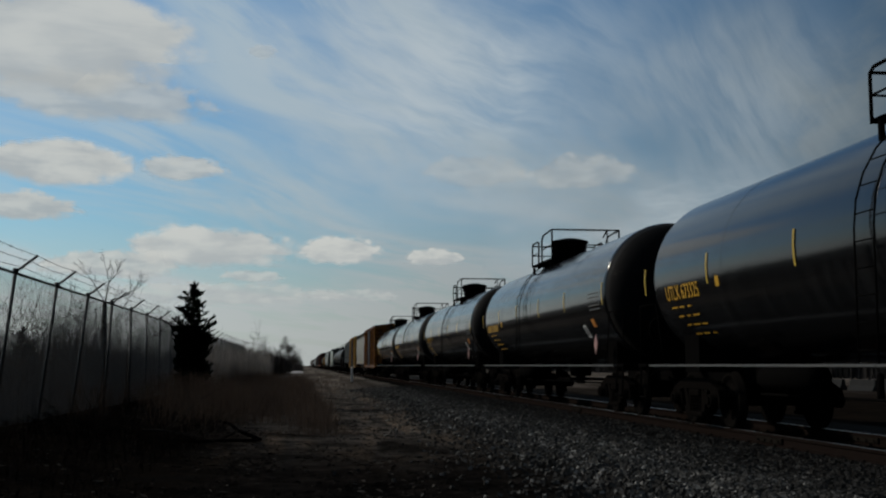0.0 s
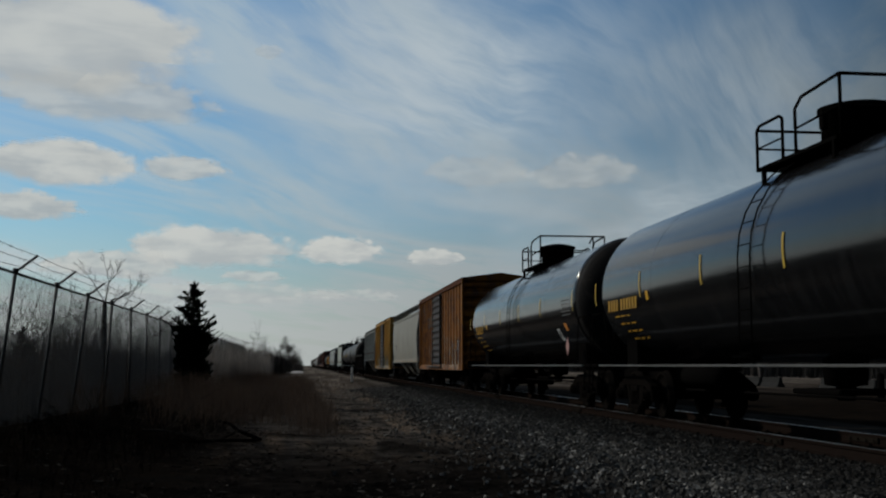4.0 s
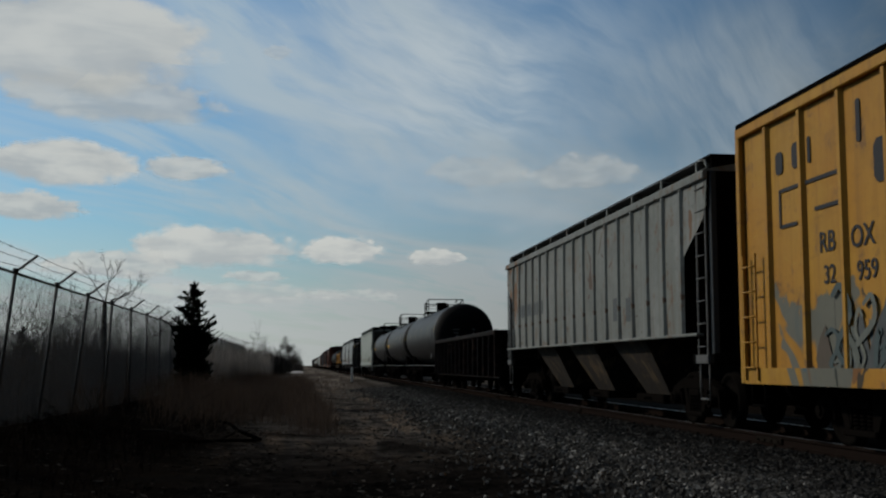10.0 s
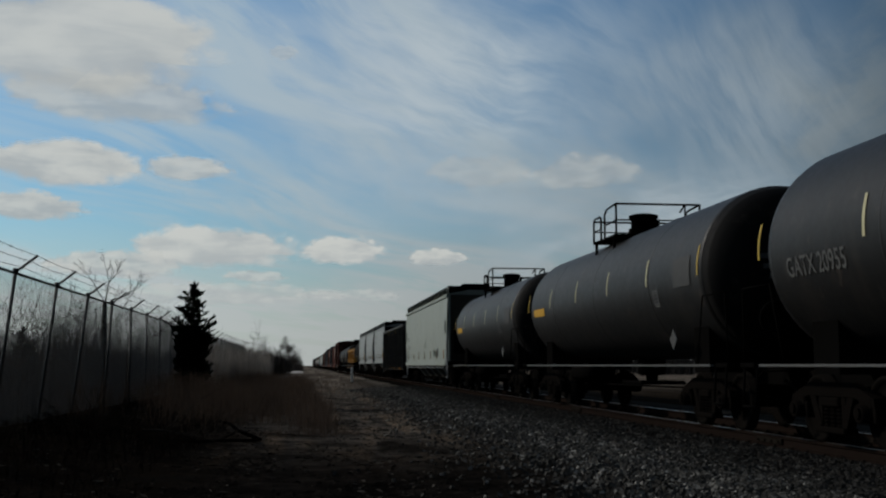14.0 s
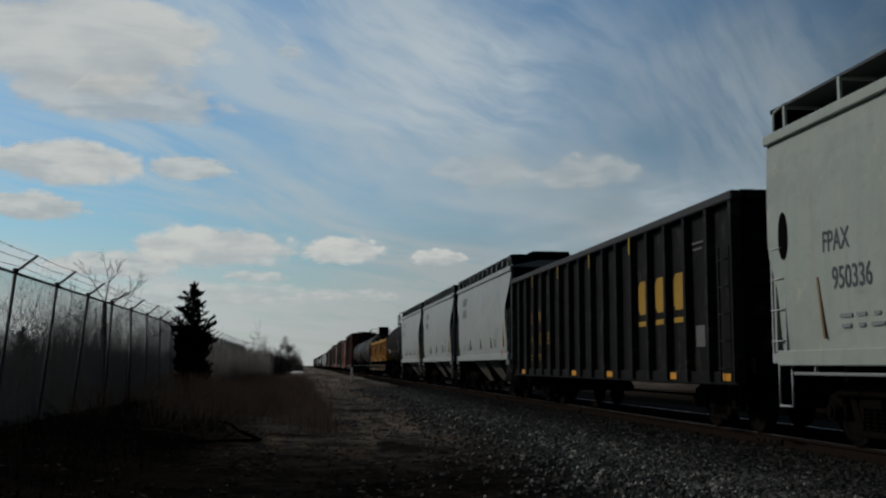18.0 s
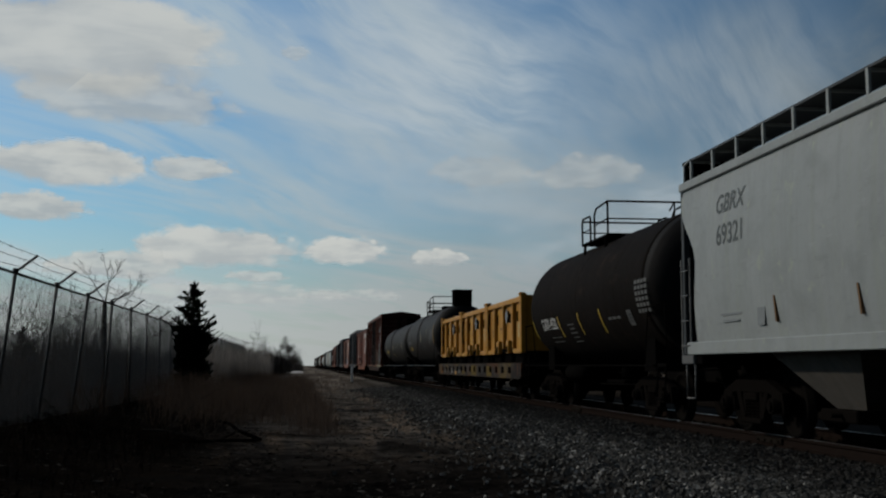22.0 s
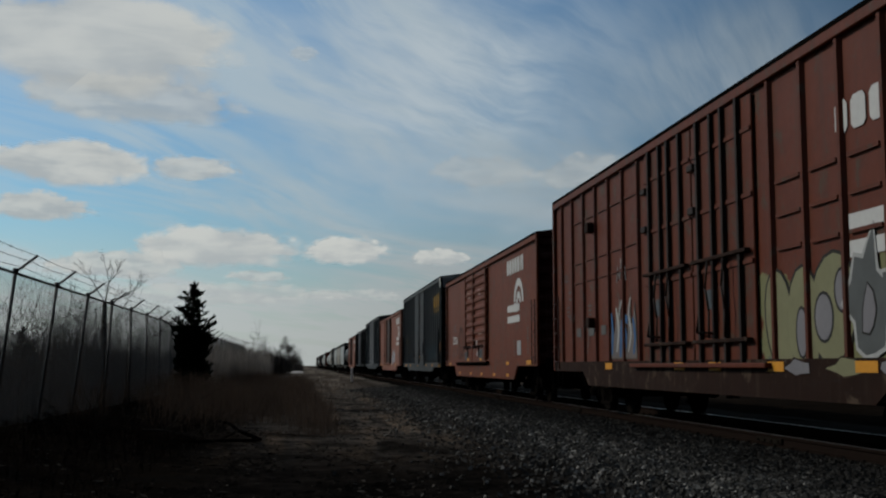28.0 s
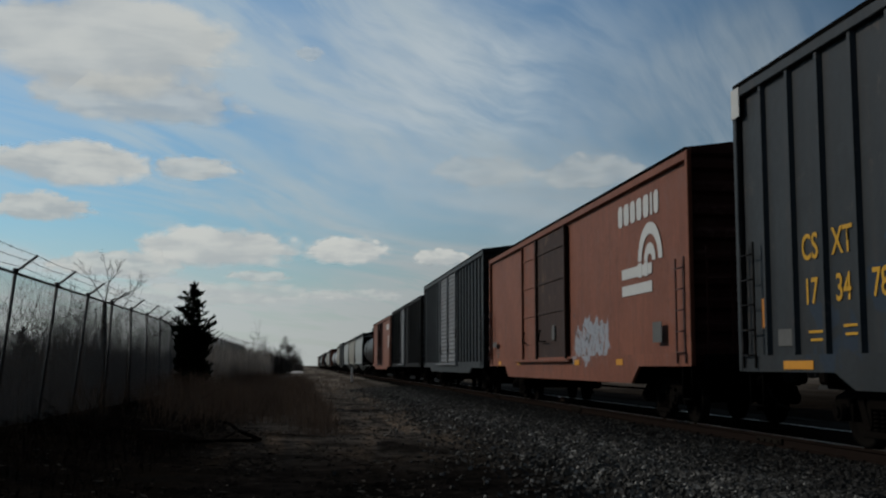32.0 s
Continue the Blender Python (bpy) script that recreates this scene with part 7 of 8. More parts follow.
def make_ground():
    xs = [-3000, -900, -300, -120, -60, -30, -18, -12] + [-9 + 0.45 * i for i in range(52)] + [15, 18, 22, 30, 50, 100, 300, 900, 3000]
    ys = [-600, -150, -60, -25, -10, 0, 4, 7] + [8 + 0.45 * i for i in range(90)] + [50 + 2.0 * i for i in range(50)] + [160, 180, 210, 250, 320, 450, 700, 1200, 2200, 4200]
    f = Form()
    for x in xs:
        for y in ys:
            f.v.append((x, y, ground_height(x, y) if abs(x) < 200 else -0.42))
    n = len(ys)
    for i in range(len(xs) - 1):
        for j in range(n - 1):
            f.face((i * n + j, (i + 1) * n + j, (i + 1) * n + j + 1, i * n + j + 1), True)

    def build(k, b):
        at = k.n("TexCoord").outputs["Object"]
        sep = k.n("SeparateXYZ", {0: at})
        x = k.math("ADD", sep.outputs[0], k.math("MULTIPLY", k.math("SUBTRACT", k.noise(at, 0.5, 4.0), 0.5), 2.2))
        fine = k.noise(at, 14.0, 6.0, 0.7)
        mid = k.noise(at, 1.3, 5.0, 0.6)
        long = k.noise(k.mapping(at, scale=(1.0, 0.12, 1.0)), 1.4, 4.0)
        dirt = k.mix(k.step(mid, 0.35, 0.65), rgb(0.028, 0.0245, 0.0215), rgb(0.074, 0.064, 0.055))
        dirt = k.mix(k.step(long, 0.48, 0.66, 0.0, 0.8), dirt, rgb(0.105, 0.078, 0.056))
        # foreground shade is put into the road colour, within about 26 m
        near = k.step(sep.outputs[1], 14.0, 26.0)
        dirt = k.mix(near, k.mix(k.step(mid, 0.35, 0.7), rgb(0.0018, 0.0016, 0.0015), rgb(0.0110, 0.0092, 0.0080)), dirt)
        clod = k.noise(at, 3.4, 5.0, 0.7, 0.3)
        dirt = k.mix(k.step(clod, 0.40, 0.62), k.vec("MULTIPLY", dirt, (0.45, 0.45, 0.45)), dirt)
        gravel = k.mix(fine, rgb(0.008, 0.0075, 0.007), rgb(0.030, 0.028, 0.026))
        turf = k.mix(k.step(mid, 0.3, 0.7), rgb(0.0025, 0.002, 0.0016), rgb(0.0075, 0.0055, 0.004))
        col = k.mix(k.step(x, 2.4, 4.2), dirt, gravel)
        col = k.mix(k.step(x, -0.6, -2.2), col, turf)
        col = k.mix(k.step(x, 12.0, 14.0), col, turf)
        # far verge: streaked pale ground, with some distance haze put into its colour
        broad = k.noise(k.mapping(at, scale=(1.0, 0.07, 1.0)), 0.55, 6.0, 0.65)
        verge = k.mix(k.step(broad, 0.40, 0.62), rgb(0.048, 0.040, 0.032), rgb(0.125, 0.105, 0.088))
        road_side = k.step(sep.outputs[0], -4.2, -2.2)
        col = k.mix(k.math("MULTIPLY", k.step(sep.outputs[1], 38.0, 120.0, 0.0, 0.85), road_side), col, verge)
        wet = k.noise(k.mapping(at, scale=(0.8, 0.45, 1.0)), 0.62, 3.0, 0.5, 0.6)
        col = k.mix(k.step(wet, 0.59, 0.66, 0.0, 0.85), col, rgb(0.0045, 0.004, 0.0035))
        col = k.mix(k.step(fine, 0.4, 0.75, 0.0, 0.6), col, rgb(0.010, 0.009, 0.008))
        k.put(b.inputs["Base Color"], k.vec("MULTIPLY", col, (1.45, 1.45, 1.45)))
        b.inputs["Roughness"].default_value = 1.0
        b.inputs["Specular IOR Level"].default_value = 0.0
        bump(k, b, k.math("ADD", fine, k.math("MULTIPLY", k.math("ADD", mid, clod), 1.5)), 0.9, 0.05)
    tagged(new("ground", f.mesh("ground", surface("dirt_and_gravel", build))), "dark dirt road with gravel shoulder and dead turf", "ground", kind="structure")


def stone_field(name, count, box, size, material, label, seed, height=None, skew=0.0):
    """Loose stones, each a squashed and turned eight-cornered lump, in one mesh."""
    rng = np.random.default_rng(seed)
    base = np.array([(-1, -1, -1), (1, -1, -1), (1, 1, -1), (-1, 1, -1), (-1, -1, 1), (1, -1, 1), (1, 1, 1), (-1, 1, 1)], float)
    quads = np.array([(0, 3, 2, 1), (4, 5, 6, 7), (0, 1, 5, 4), (1, 2, 6, 5), (2, 3, 7, 6), (3, 0, 4, 7)])
    x0, x1, y0, y1 = box
    xs = rng.uniform(x0, x1, count) if skew <= 0 else np.clip(x1 - np.abs(rng.normal(0, skew, count)), x0, x1)
    ys = y0 + (y1 - y0) * rng.uniform(0, 1, count) ** 1.7
    r = size * rng.uniform(0.55, 1.35, count)
    vs = base[None] * (1 + rng.uniform(-0.35, 0.35, (count, 8, 3)))
    vs[:, 4:, :2] *= 0.7
    q = rng.normal(size=(count, 4))
    q /= np.linalg.norm(q, axis=1)[:, None]
    w, x, y, z = q.T
    rot = np.stack([np.stack([1 - 2 * (y * y + z * z), 2 * (x * y - z * w), 2 * (x * z + y * w)], 1),
                    np.stack([2 * (x * y + z * w), 1 - 2 * (x * x + z * z), 2 * (y * z - x * w)], 1),
                    np.stack([2 * (x * z - y * w), 2 * (y * z + x * w), 1 - 2 * (x * x + y * y)], 1)], 1)
    vs = np.einsum("nij,nkj->nki", rot, vs * np.array([1.0, 0.8, 0.65])) * r[:, None, None] * 0.5
    zs = np.array([(height or ground_height)(a, b) for a, b in zip(xs, ys)])
    vs += np.stack([xs, ys, zs + r * 0.12], 1)[:, None, :]
    me = bpy.data.meshes.new(name)
    me.from_pydata(vs.reshape(-1, 3).tolist(), [], (quads[None] + 8 * np.arange(count)[:, None, None]).reshape(-1, 4).tolist())
    me.materials.append(material)
    return tagged(new(name, me), label, "gravel", kind="stuff")


def bed_height(x, y):
    """The ballast bed: a crowned top with shoulders."""
    d = abs(x - TRACK_X)
    return -0.19 if d < 1.75 else max(-0.19 - (d - 1.75) * 0.22, ground_height(x, y) + 0.004)


def make_track():
    bed = Form().prism([(TRACK_X - 3.2, -0.62), (TRACK_X - 2.9, -0.36), (TRACK_X - 1.75, -0.20), (TRACK_X + 1.75, -0.20), (TRACK_X + 2.9, -0.42), (TRACK_X + 3.2, -0.62)], "y", -300, 2500)
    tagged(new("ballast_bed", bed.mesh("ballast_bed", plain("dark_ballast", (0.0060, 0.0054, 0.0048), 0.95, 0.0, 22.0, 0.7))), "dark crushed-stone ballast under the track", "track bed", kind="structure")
    prof = [(-0.075, -0.17), (-0.075, -0.155), (-0.015, -0.135), (-0.010, -0.05), (-0.036, -0.038), (-0.036, -0.004), (-0.030, 0.0), (0.030, 0.0), (0.036, -0.004), (0.036, -0.038), (0.010, -0.05), (0.015, -0.135), (0.075, -0.155), (0.075, -0.17)]
    for s in (-1, 1):
        rail = new("rail", Form().prism([(TRACK_X + s * 0.7525 + a, b) for a, b in prof], "y", -300, 2500).mesh("rail", M["rail"]))
        tagged(rail, "rust-brown steel rail spiked to timber ties", "rail", "rails of the track", "structure")
        part("running_surface", Form().box(TRACK_X + s * 0.7525 - 0.028, TRACK_X + s * 0.7525 + 0.028, -300, 2500, 0.0, 0.003), M["railhead"], rail)
        x = TRACK_X + s * 0.7525
        joint = Form().box(x - 0.05, x - 0.012, -0.45, 0.45, -0.13, -0.045, 0.008)
        for y in (-0.36, -0.12, 0.12, 0.36):
            joint.rod((x - 0.075, y, -0.088), (x - 0.05, y, -0.088), 0.02, 6)
        jm = joint.mesh("joint_bar", M["tie"])
        for y in (16.2, 28.1, 40.0, 51.9):
            ob = part("joint_bar", jm, None, rail)
            ob.location.y = y
    rng = random.Random(5)
    tie = Form().box(-1.30, 1.30, -0.115, 0.115, -0.36, -0.172, 0.012).mesh("tie", M["tie"])
    plate = Form().box(-0.17, 0.17, -0.10, 0.10, -0.172, -0.158, 0.003).box(-0.12, -0.08, -0.07, -0.04, -0.16, -0.13).box(0.08, 0.12, 0.04, 0.07, -0.16, -0.13).mesh("tie_plate", M["tie"])
    for i in range(190):
        ob = new("tie", tie)
        ob.matrix_basis = pose(TRACK_X + rng.uniform(-0.04, 0.04), 2.0 + i * 0.535 + rng.uniform(-0.03, 0.03), rng.uniform(-0.012, 0.0), 0, 0, rng.uniform(-1, 1))
        tagged(ob, "weathered dark timber tie under the rails", "railway tie", "ties of the track")
        if i < 75:
            for s in (-1, 1):
                p = part("tie_plate", plate, None, ob)
                p.location.x = s * 0.7525


# ---- fence ----
FENCE_X, FENCE_TOP, FENCE_Y0, BAY = -4.6, 2.53, 18.48, 3.05


def make_fence():
    fence = new("chain_link_fence")
    fence.location = (FENCE_X, 0, 0)
    tagged(fence, "tall chain-link fence with three strands of barbed wire", "fence")
    n0, n1 = -6, 24
    post = Form().rod((0, 0, -0.3), (0, 0, FENCE_TOP + 0.03), 0.029, 8).mesh("post", M["galv"])
    arm = Form().rod((0, 0, FENCE_TOP), (0.34, 0, FENCE_TOP + 0.27), 0.022, 6).rod((0, 0, FENCE_TOP - 0.02), (0, 0, FENCE_TOP + 0.06), 0.05, 8).mesh("barbed_wire_arm", M["galv"])
    net = Form()
    z0, z1, w = 0.02, FENCE_TOP - 0.03, 0.0020
    step, h = 0.085, z1 - z0
    for sgn in (-1, 1):
        k = -int(h / step) - 1
        while k * step < BAY:
            a = k * step
            y0, y1 = a, a + h
            t0, t1 = max(0.0, -y0 / h), min(1.0, (BAY - y0) / h)
            if t1 > t0 + 0.01:
                p, q = y0 + t0 * h, y0 + t1 * h
                za, zb = z0 + t0 * h, z0 + t1 * h
                if sgn < 0:
                    p, q = BAY - p, BAY - q
                net.add([(0, p, za - w), (0, p, za + w), (0, q, zb + w), (0, q, zb - w)], [(0, 1, 2, 3)])
                net.add([(-w, p, za), (w, p, za), (w, q, zb), (-w, q, zb)], [(0, 1, 2, 3)])
            k += 1
    for j in range(int(BAY / 0.085)):
        y = 0.04 + j * 0.085
        net.add([(0, y - 0.004, z1), (0, y + 0.004, z1), (0, y + 0.014, z1 + 0.085), (0, y + 0.008, z1 + 0.085)], [(0, 1, 2, 3)])
    nm = net.mesh("chain_link_mesh", M["wire"])
    for i in range(n0, n1):
        y = FENCE_Y0 + i * BAY
        lean = radians(6.0 if i < 3 else 3.0 if i == 3 else 0.0)      # the near posts lean towards the road
        shift = -math.sin(lean) * FENCE_TOP
        ob = part("post", post, None, fence)
        ob.location, ob.rotation_euler.y = (shift, y, 0), lean
        ob = part("barbed_wire_arm", arm, None, fence)
        ob.location.y = y
        ob = part("chain_link_mesh", nm, None, fence)
        ob.location, ob.rotation_euler.y = (shift, y, 0), lean
    ya, yb = FENCE_Y0 + n0 * BAY, FENCE_Y0 + n1 * BAY
    part("top_rail", Form().rod((0, ya, FENCE_TOP - 0.02), (0, yb, FENCE_TOP - 0.02), 0.024, 8), M["galv"], fence)
    rng = random.Random(3)
    for u in (0.30, 0.66, 0.98):
        f = Form()
        x, z = 0.34 * u, FENCE_TOP + 0.27 * u
        for i in range(n0, n1 - 1):
            y, sag = FENCE_Y0 + i * BAY, rng.uniform(0.01, 0.05)
            pts = [(x, y + BAY * t, z - sag * math.sin(math.pi * t)) for t in (0, 0.25, 0.5, 0.75, 1.0)]
            f.pipe(pts, 0.0045, 4)
            if i < 12:
                for j in range(9):
                    yy = y + BAY * (j + rng.random()) / 9
                    f.rod((x - 0.018, yy - 0.015, z - 0.04), (x + 0.018, yy + 0.015, z + 0.0), 0.0025, 3)
        part("barbed_wire", f, M["galv"], fence)


# ---- plants ----
def limb(f, p, d, length, r, depth, rng, spread=0.5, sides=5, droop=0.0, thin=0.004):
    """A tapering branch with smaller ones along it."""
    n = 4 if depth > 1 else 3
    seg = length / n
    for i in range(n):
        d = (d + Vector((rng.uniform(-1, 1), rng.uniform(-1, 1), rng.uniform(-0.6, 1.0) - droop)) * 0.16).normalized()
        q = p + d * seg
        r1 = r * (1 - (i + 1) / (n + 0.6))
        f.rod(p, q, max(r * (1 - i / (n + 0.6)), thin), sides if r > 0.02 else 3, max(r1, thin * 0.75), False)
        if depth > 0 and (i > 0 or depth < 3):
            for _ in range(2 if depth > 1 else 3):
                side = Vector((rng.uniform(-1, 1), rng.uniform(-1, 1), rng.uniform(-0.2, 0.9))).normalized()
                limb(f, q, (d * (1 - spread) + side * spread).normalized(), length * rng.uniform(0.42, 0.66), max(r1 * 0.7, thin), depth - 1, rng, spread, sides, 0.0, thin)
        p = q


def bare_tree(at, height, seed, label, depth=4, r=0.06, lean=(0, 0), upright=0.0, thin=0.004):
    """upright: how far the limbs of a round crown strive upwards."""
    rng = random.Random(seed)
    tree = new("bare_tree")
    tree.location = at
    tagged(tree, label, "tree", "bare trees")
    trunk, crown = Form(), Form()
    d = Vector((lean[0], lean[1], 1)).normalized()
    p = Vector((0, 0, -0.2))
    n = 6
    for i in range(n):
        d = (d + Vector((rng.uniform(-1, 1), rng.uniform(-1, 1), 0.4 + 3.0 * upright)) * 0.10).normalized()
        q = p + d * height * 0.8 / n
        trunk.rod(p, q, r * (1 - i / (n + 1)), 8, r * (1 - (i + 1) / (n + 1)), False)
        if i > 0 and not (upright and i < 2):
            for _ in range(3 if not upright else 6):
                side = Vector((rng.uniform(-1, 1), rng.uniform(-1, 1), rng.uniform(0.1, 1.0) + upright * 0.55)).normalized()
                limb(crown, q, side, height * rng.uniform(0.2, 0.36) * (1.15 - i / n * 0.5) * (1.0 - 0.15 * upright), r * 0.45 * (1 - i / (n + 2)), depth - 2, rng, 0.5 - 0.1 * upright, 5, 0.0, thin)
        p = q
    limb(crown, p, d, height * (0.3 - 0.08 * upright), r * 0.22, depth - 2, rng, 0.5, 5, 0.0, thin)
    bark = M["hazed_bark" if thin > 0.005 else "bark"]
    part("trunk", trunk, bark, tree)
    part("crown", crown, bark, tree, "leafless grey-brown twigs")
    return tree


def oval_tree(at, foot, top, wide, seed, label, leaders=(-0.25, 0.06, 0.28), thin=0.010):
    """A tall leafless tree: several leaders and fine ascending twigs that fill an oval crown from foot to top."""
    rng = random.Random(seed)
    tree = new("bare_tree")
    tree.location = at
    tagged(tree, label, "tree", "bare trees")
    trunk, crown = Form(), Form()
    high = top - foot

    def inside(p):
        u = (p.z - foot) / high
        return -0.05 <= u <= 1.02 and math.hypot(p.x, p.y) < wide * 0.5 * rng.uniform(0.85, 1.1) * math.sqrt(max(0.03, 1.0 - (1.55 * u - 0.55) ** 2))

    def grow(p, d, length, r, depth):
        seg = length / 4
        for i in range(4):
            d = (d + Vector((rng.uniform(-1, 1), rng.uniform(-1, 1), rng.uniform(-0.3, 0.8))) * 0.17).normalized()
            q = p + d * seg
            if not inside(q):
                return
            crown.rod(p, q, max(thin, r * (1 - i / 5)), 4 if depth > 1 else 3, max(thin * 0.7, r * (1 - (i + 1) / 5)), False)
            if depth:
                for _ in range(2):
                    side = Vector((rng.uniform(-1, 1), rng.uniform(-1, 1), rng.uniform(0.0, 1.0))).normalized()
                    grow(q, (d * 0.6 + side * 0.6).normalized(), length * rng.uniform(0.45, 0.65), r * 0.5, depth - 1)
            p = q

    for off in leaders:
        p, n = Vector((off * 0.5, rng.uniform(-0.2, 0.2), -0.3)), 12
        goal = Vector((off * wide * 0.9, rng.uniform(-0.4, 0.4), top - high * 0.06 - abs(off) * high * 0.2))
        first = p.copy()
        for i in range(n):
            u = (i + 1) / n
            q = first.lerp(goal, u) + Vector((rng.uniform(-0.1, 0.1), rng.uniform(-0.1, 0.1), 0))
            r0, r1 = 0.17 * (1 - 0.9 * i / n), 0.17 * (1 - 0.9 * u)
            trunk.rod(p, q, r0, 7, r1, False)
            if q.z > foot * 0.95:
                for j in range(5):
                    a = j * 1.257 + rng.uniform(-0.4, 0.4)
                    grow(q, Vector((math.cos(a) * 0.75, math.sin(a) * 0.75, rng.uniform(0.4, 1.0))).normalized(), wide * rng.uniform(0.32, 0.5), r1 * 0.5, 2)
            p = q
    part("trunk", trunk, M["hazed_bark"], tree)
    part("crown", crown, M["hazed_bark"], tree, "leafless grey-brown twigs")


def forked_tree(at):
    """A leafless tree whose stem parts into three long limbs above the fence."""
    rng = random.Random(23)
    tree = new("bare_tree")
    tree.location = at
    tagged(tree, "forked leafless tree behind the fence", "tree", "bare trees")
    part("trunk", Form().rod((0.05, 0, -0.2), (0.0, 0.05, 1.4), 0.085, 8, 0.075, False).rod((0.0, 0.05, 1.4), (-0.02, 0.1, 2.75), 0.075, 8, 0.06), M["bark"], tree)
    arms = (((-0.02, 0.1, 2.72), (0.03, 0.1, 3.02), (0.06, 0.15, 3.32), (0.0, 0.2, 3.60), (-0.08, 0.2, 3.86), 0.050),
            ((-0.02, 0.1, 2.75), (-0.16, 0.1, 2.98), (-0.28, 0.0, 3.20), (-0.40, -0.1, 3.42), (-0.56, -0.1, 3.62), 0.034),
            ((0.0, 0.1, 2.70), (0.20, 0.2, 2.86), (0.42, 0.3, 2.92), (0.60, 0.3, 3.06), (0.84, 0.3, 3.16), 0.04),
            ((0.06, 0.15, 3.30), (0.18, 0.2, 3.46), (0.24, 0.2, 3.56), (0.28, 0.2, 3.66), (0.30, 0.2, 3.74), 0.02),
            ((0.0, 0.0, 0.7), (-0.55, 0.0, 1.05), (-1.10, 0.0, 1.55), (-1.60, 0.0, 1.95), (-2.05, 0.0, 2.25), 0.04),
            ((0.0, 0.1, 1.9), (0.30, 0.1, 2.3), (0.52, 0.1, 2.7), (0.70, 0.1, 3.0), (0.80, 0.1, 3.2), 0.03))
    for *path, r in arms:
        r *= 0.50
        f = Form()
        path = [Vector(p) for p in path]
        for i, (p, q) in enumerate(zip(path, path[1:])):
            f.rod(p, q, r * (1 - 0.21 * i), 6, r * (1 - 0.21 * (i + 1)), False)
            for _ in range(2):
                side = Vector((rng.uniform(-1, 1), rng.uniform(-1, 1), rng.uniform(0.0, 1.0)))
                limb(f, q, ((q - p).normalized() * 0.8 + side * 0.5).normalized(), rng.uniform(0.14, 0.34), r * 0.2, 1, rng, 0.4, 4, 0.0, 0.0028)
        part("branch", f, M["bark"], tree)


def stems(name, count, box, tall, width, material, label, category, seed, lean=0.25, taper=0.25, forks=2, height=None):
    """Many thin upright stems with side twigs, in one mesh."""
    rng = np.random.default_rng(seed)
    x0, x1, y0, y1 = box
    vs, fs = [], []
    for _ in range(count):
        x, y = rng.uniform(x0, x1), y0 + (y1 - y0) * rng.uniform() ** 1.4
        edge = min((x - x0) / (x1 - x0), (x1 - x) / (x1 - x0), (y - y0) / (y1 - y0), (y1 - y) / (y1 - y0)) * 7.0
        if noise.noise((x * 0.35, y * 0.25, seed)) < rng.uniform(-0.75, 0.25) or edge + 1.2 * noise.noise((x * 0.6, y * 0.3, seed + 9.0)) < rng.uniform(0, 1):
            continue
        h = tall * rng.uniform(0.45, 1.15) * (0.8 + 0.5 * noise.noise((x * 0.2, y * 0.12, seed + 3.0)))
        z = (height or ground_height)(x, y) - 0.03
        a = rng.uniform(0, 6.283)
        lx, ly = rng.normal(0, lean) * h, rng.normal(0, lean) * h
        def blade(p, q, w):
            k = len(vs)
            cx, cy = math.cos(a) * w, math.sin(a) * w
            mid = ((p[0] + q[0]) / 2 - (q[0] - p[0]) * 0.12, (p[1] + q[1]) / 2 - (q[1] - p[1]) * 0.12, (p[2] + q[2]) / 2 + 0.02 * h)
            for c, s in ((p, 1.0), (mid, 0.75), (q, taper)):
                vs.append((c[0] - cx * s, c[1] - cy * s, c[2]))
                vs.append((c[0] + cx * s, c[1] + cy * s, c[2]))
            fs.append((k, k + 1, k + 3, k + 2))
            fs.append((k + 2, k + 3, k + 5, k + 4))
        top = (x + lx, y + ly, z + h)
        blade((x, y, z), top, width)
        for _ in range(forks):
            t = rng.uniform(0.35, 0.85)
            p = (x + lx * t, y + ly * t, z + h * t)
            blade(p, (p[0] + rng.normal(0, 0.16) * h, p[1] + rng.normal(0, 0.16) * h, p[2] + h * rng.uniform(0.1, 0.35)), width * 0.6)
    me = bpy.data.meshes.new(name)
    me.from_pydata(vs, [], fs)
    me.materials.append(material)
    return tagged(new(name, me), label, category, kind="stuff")


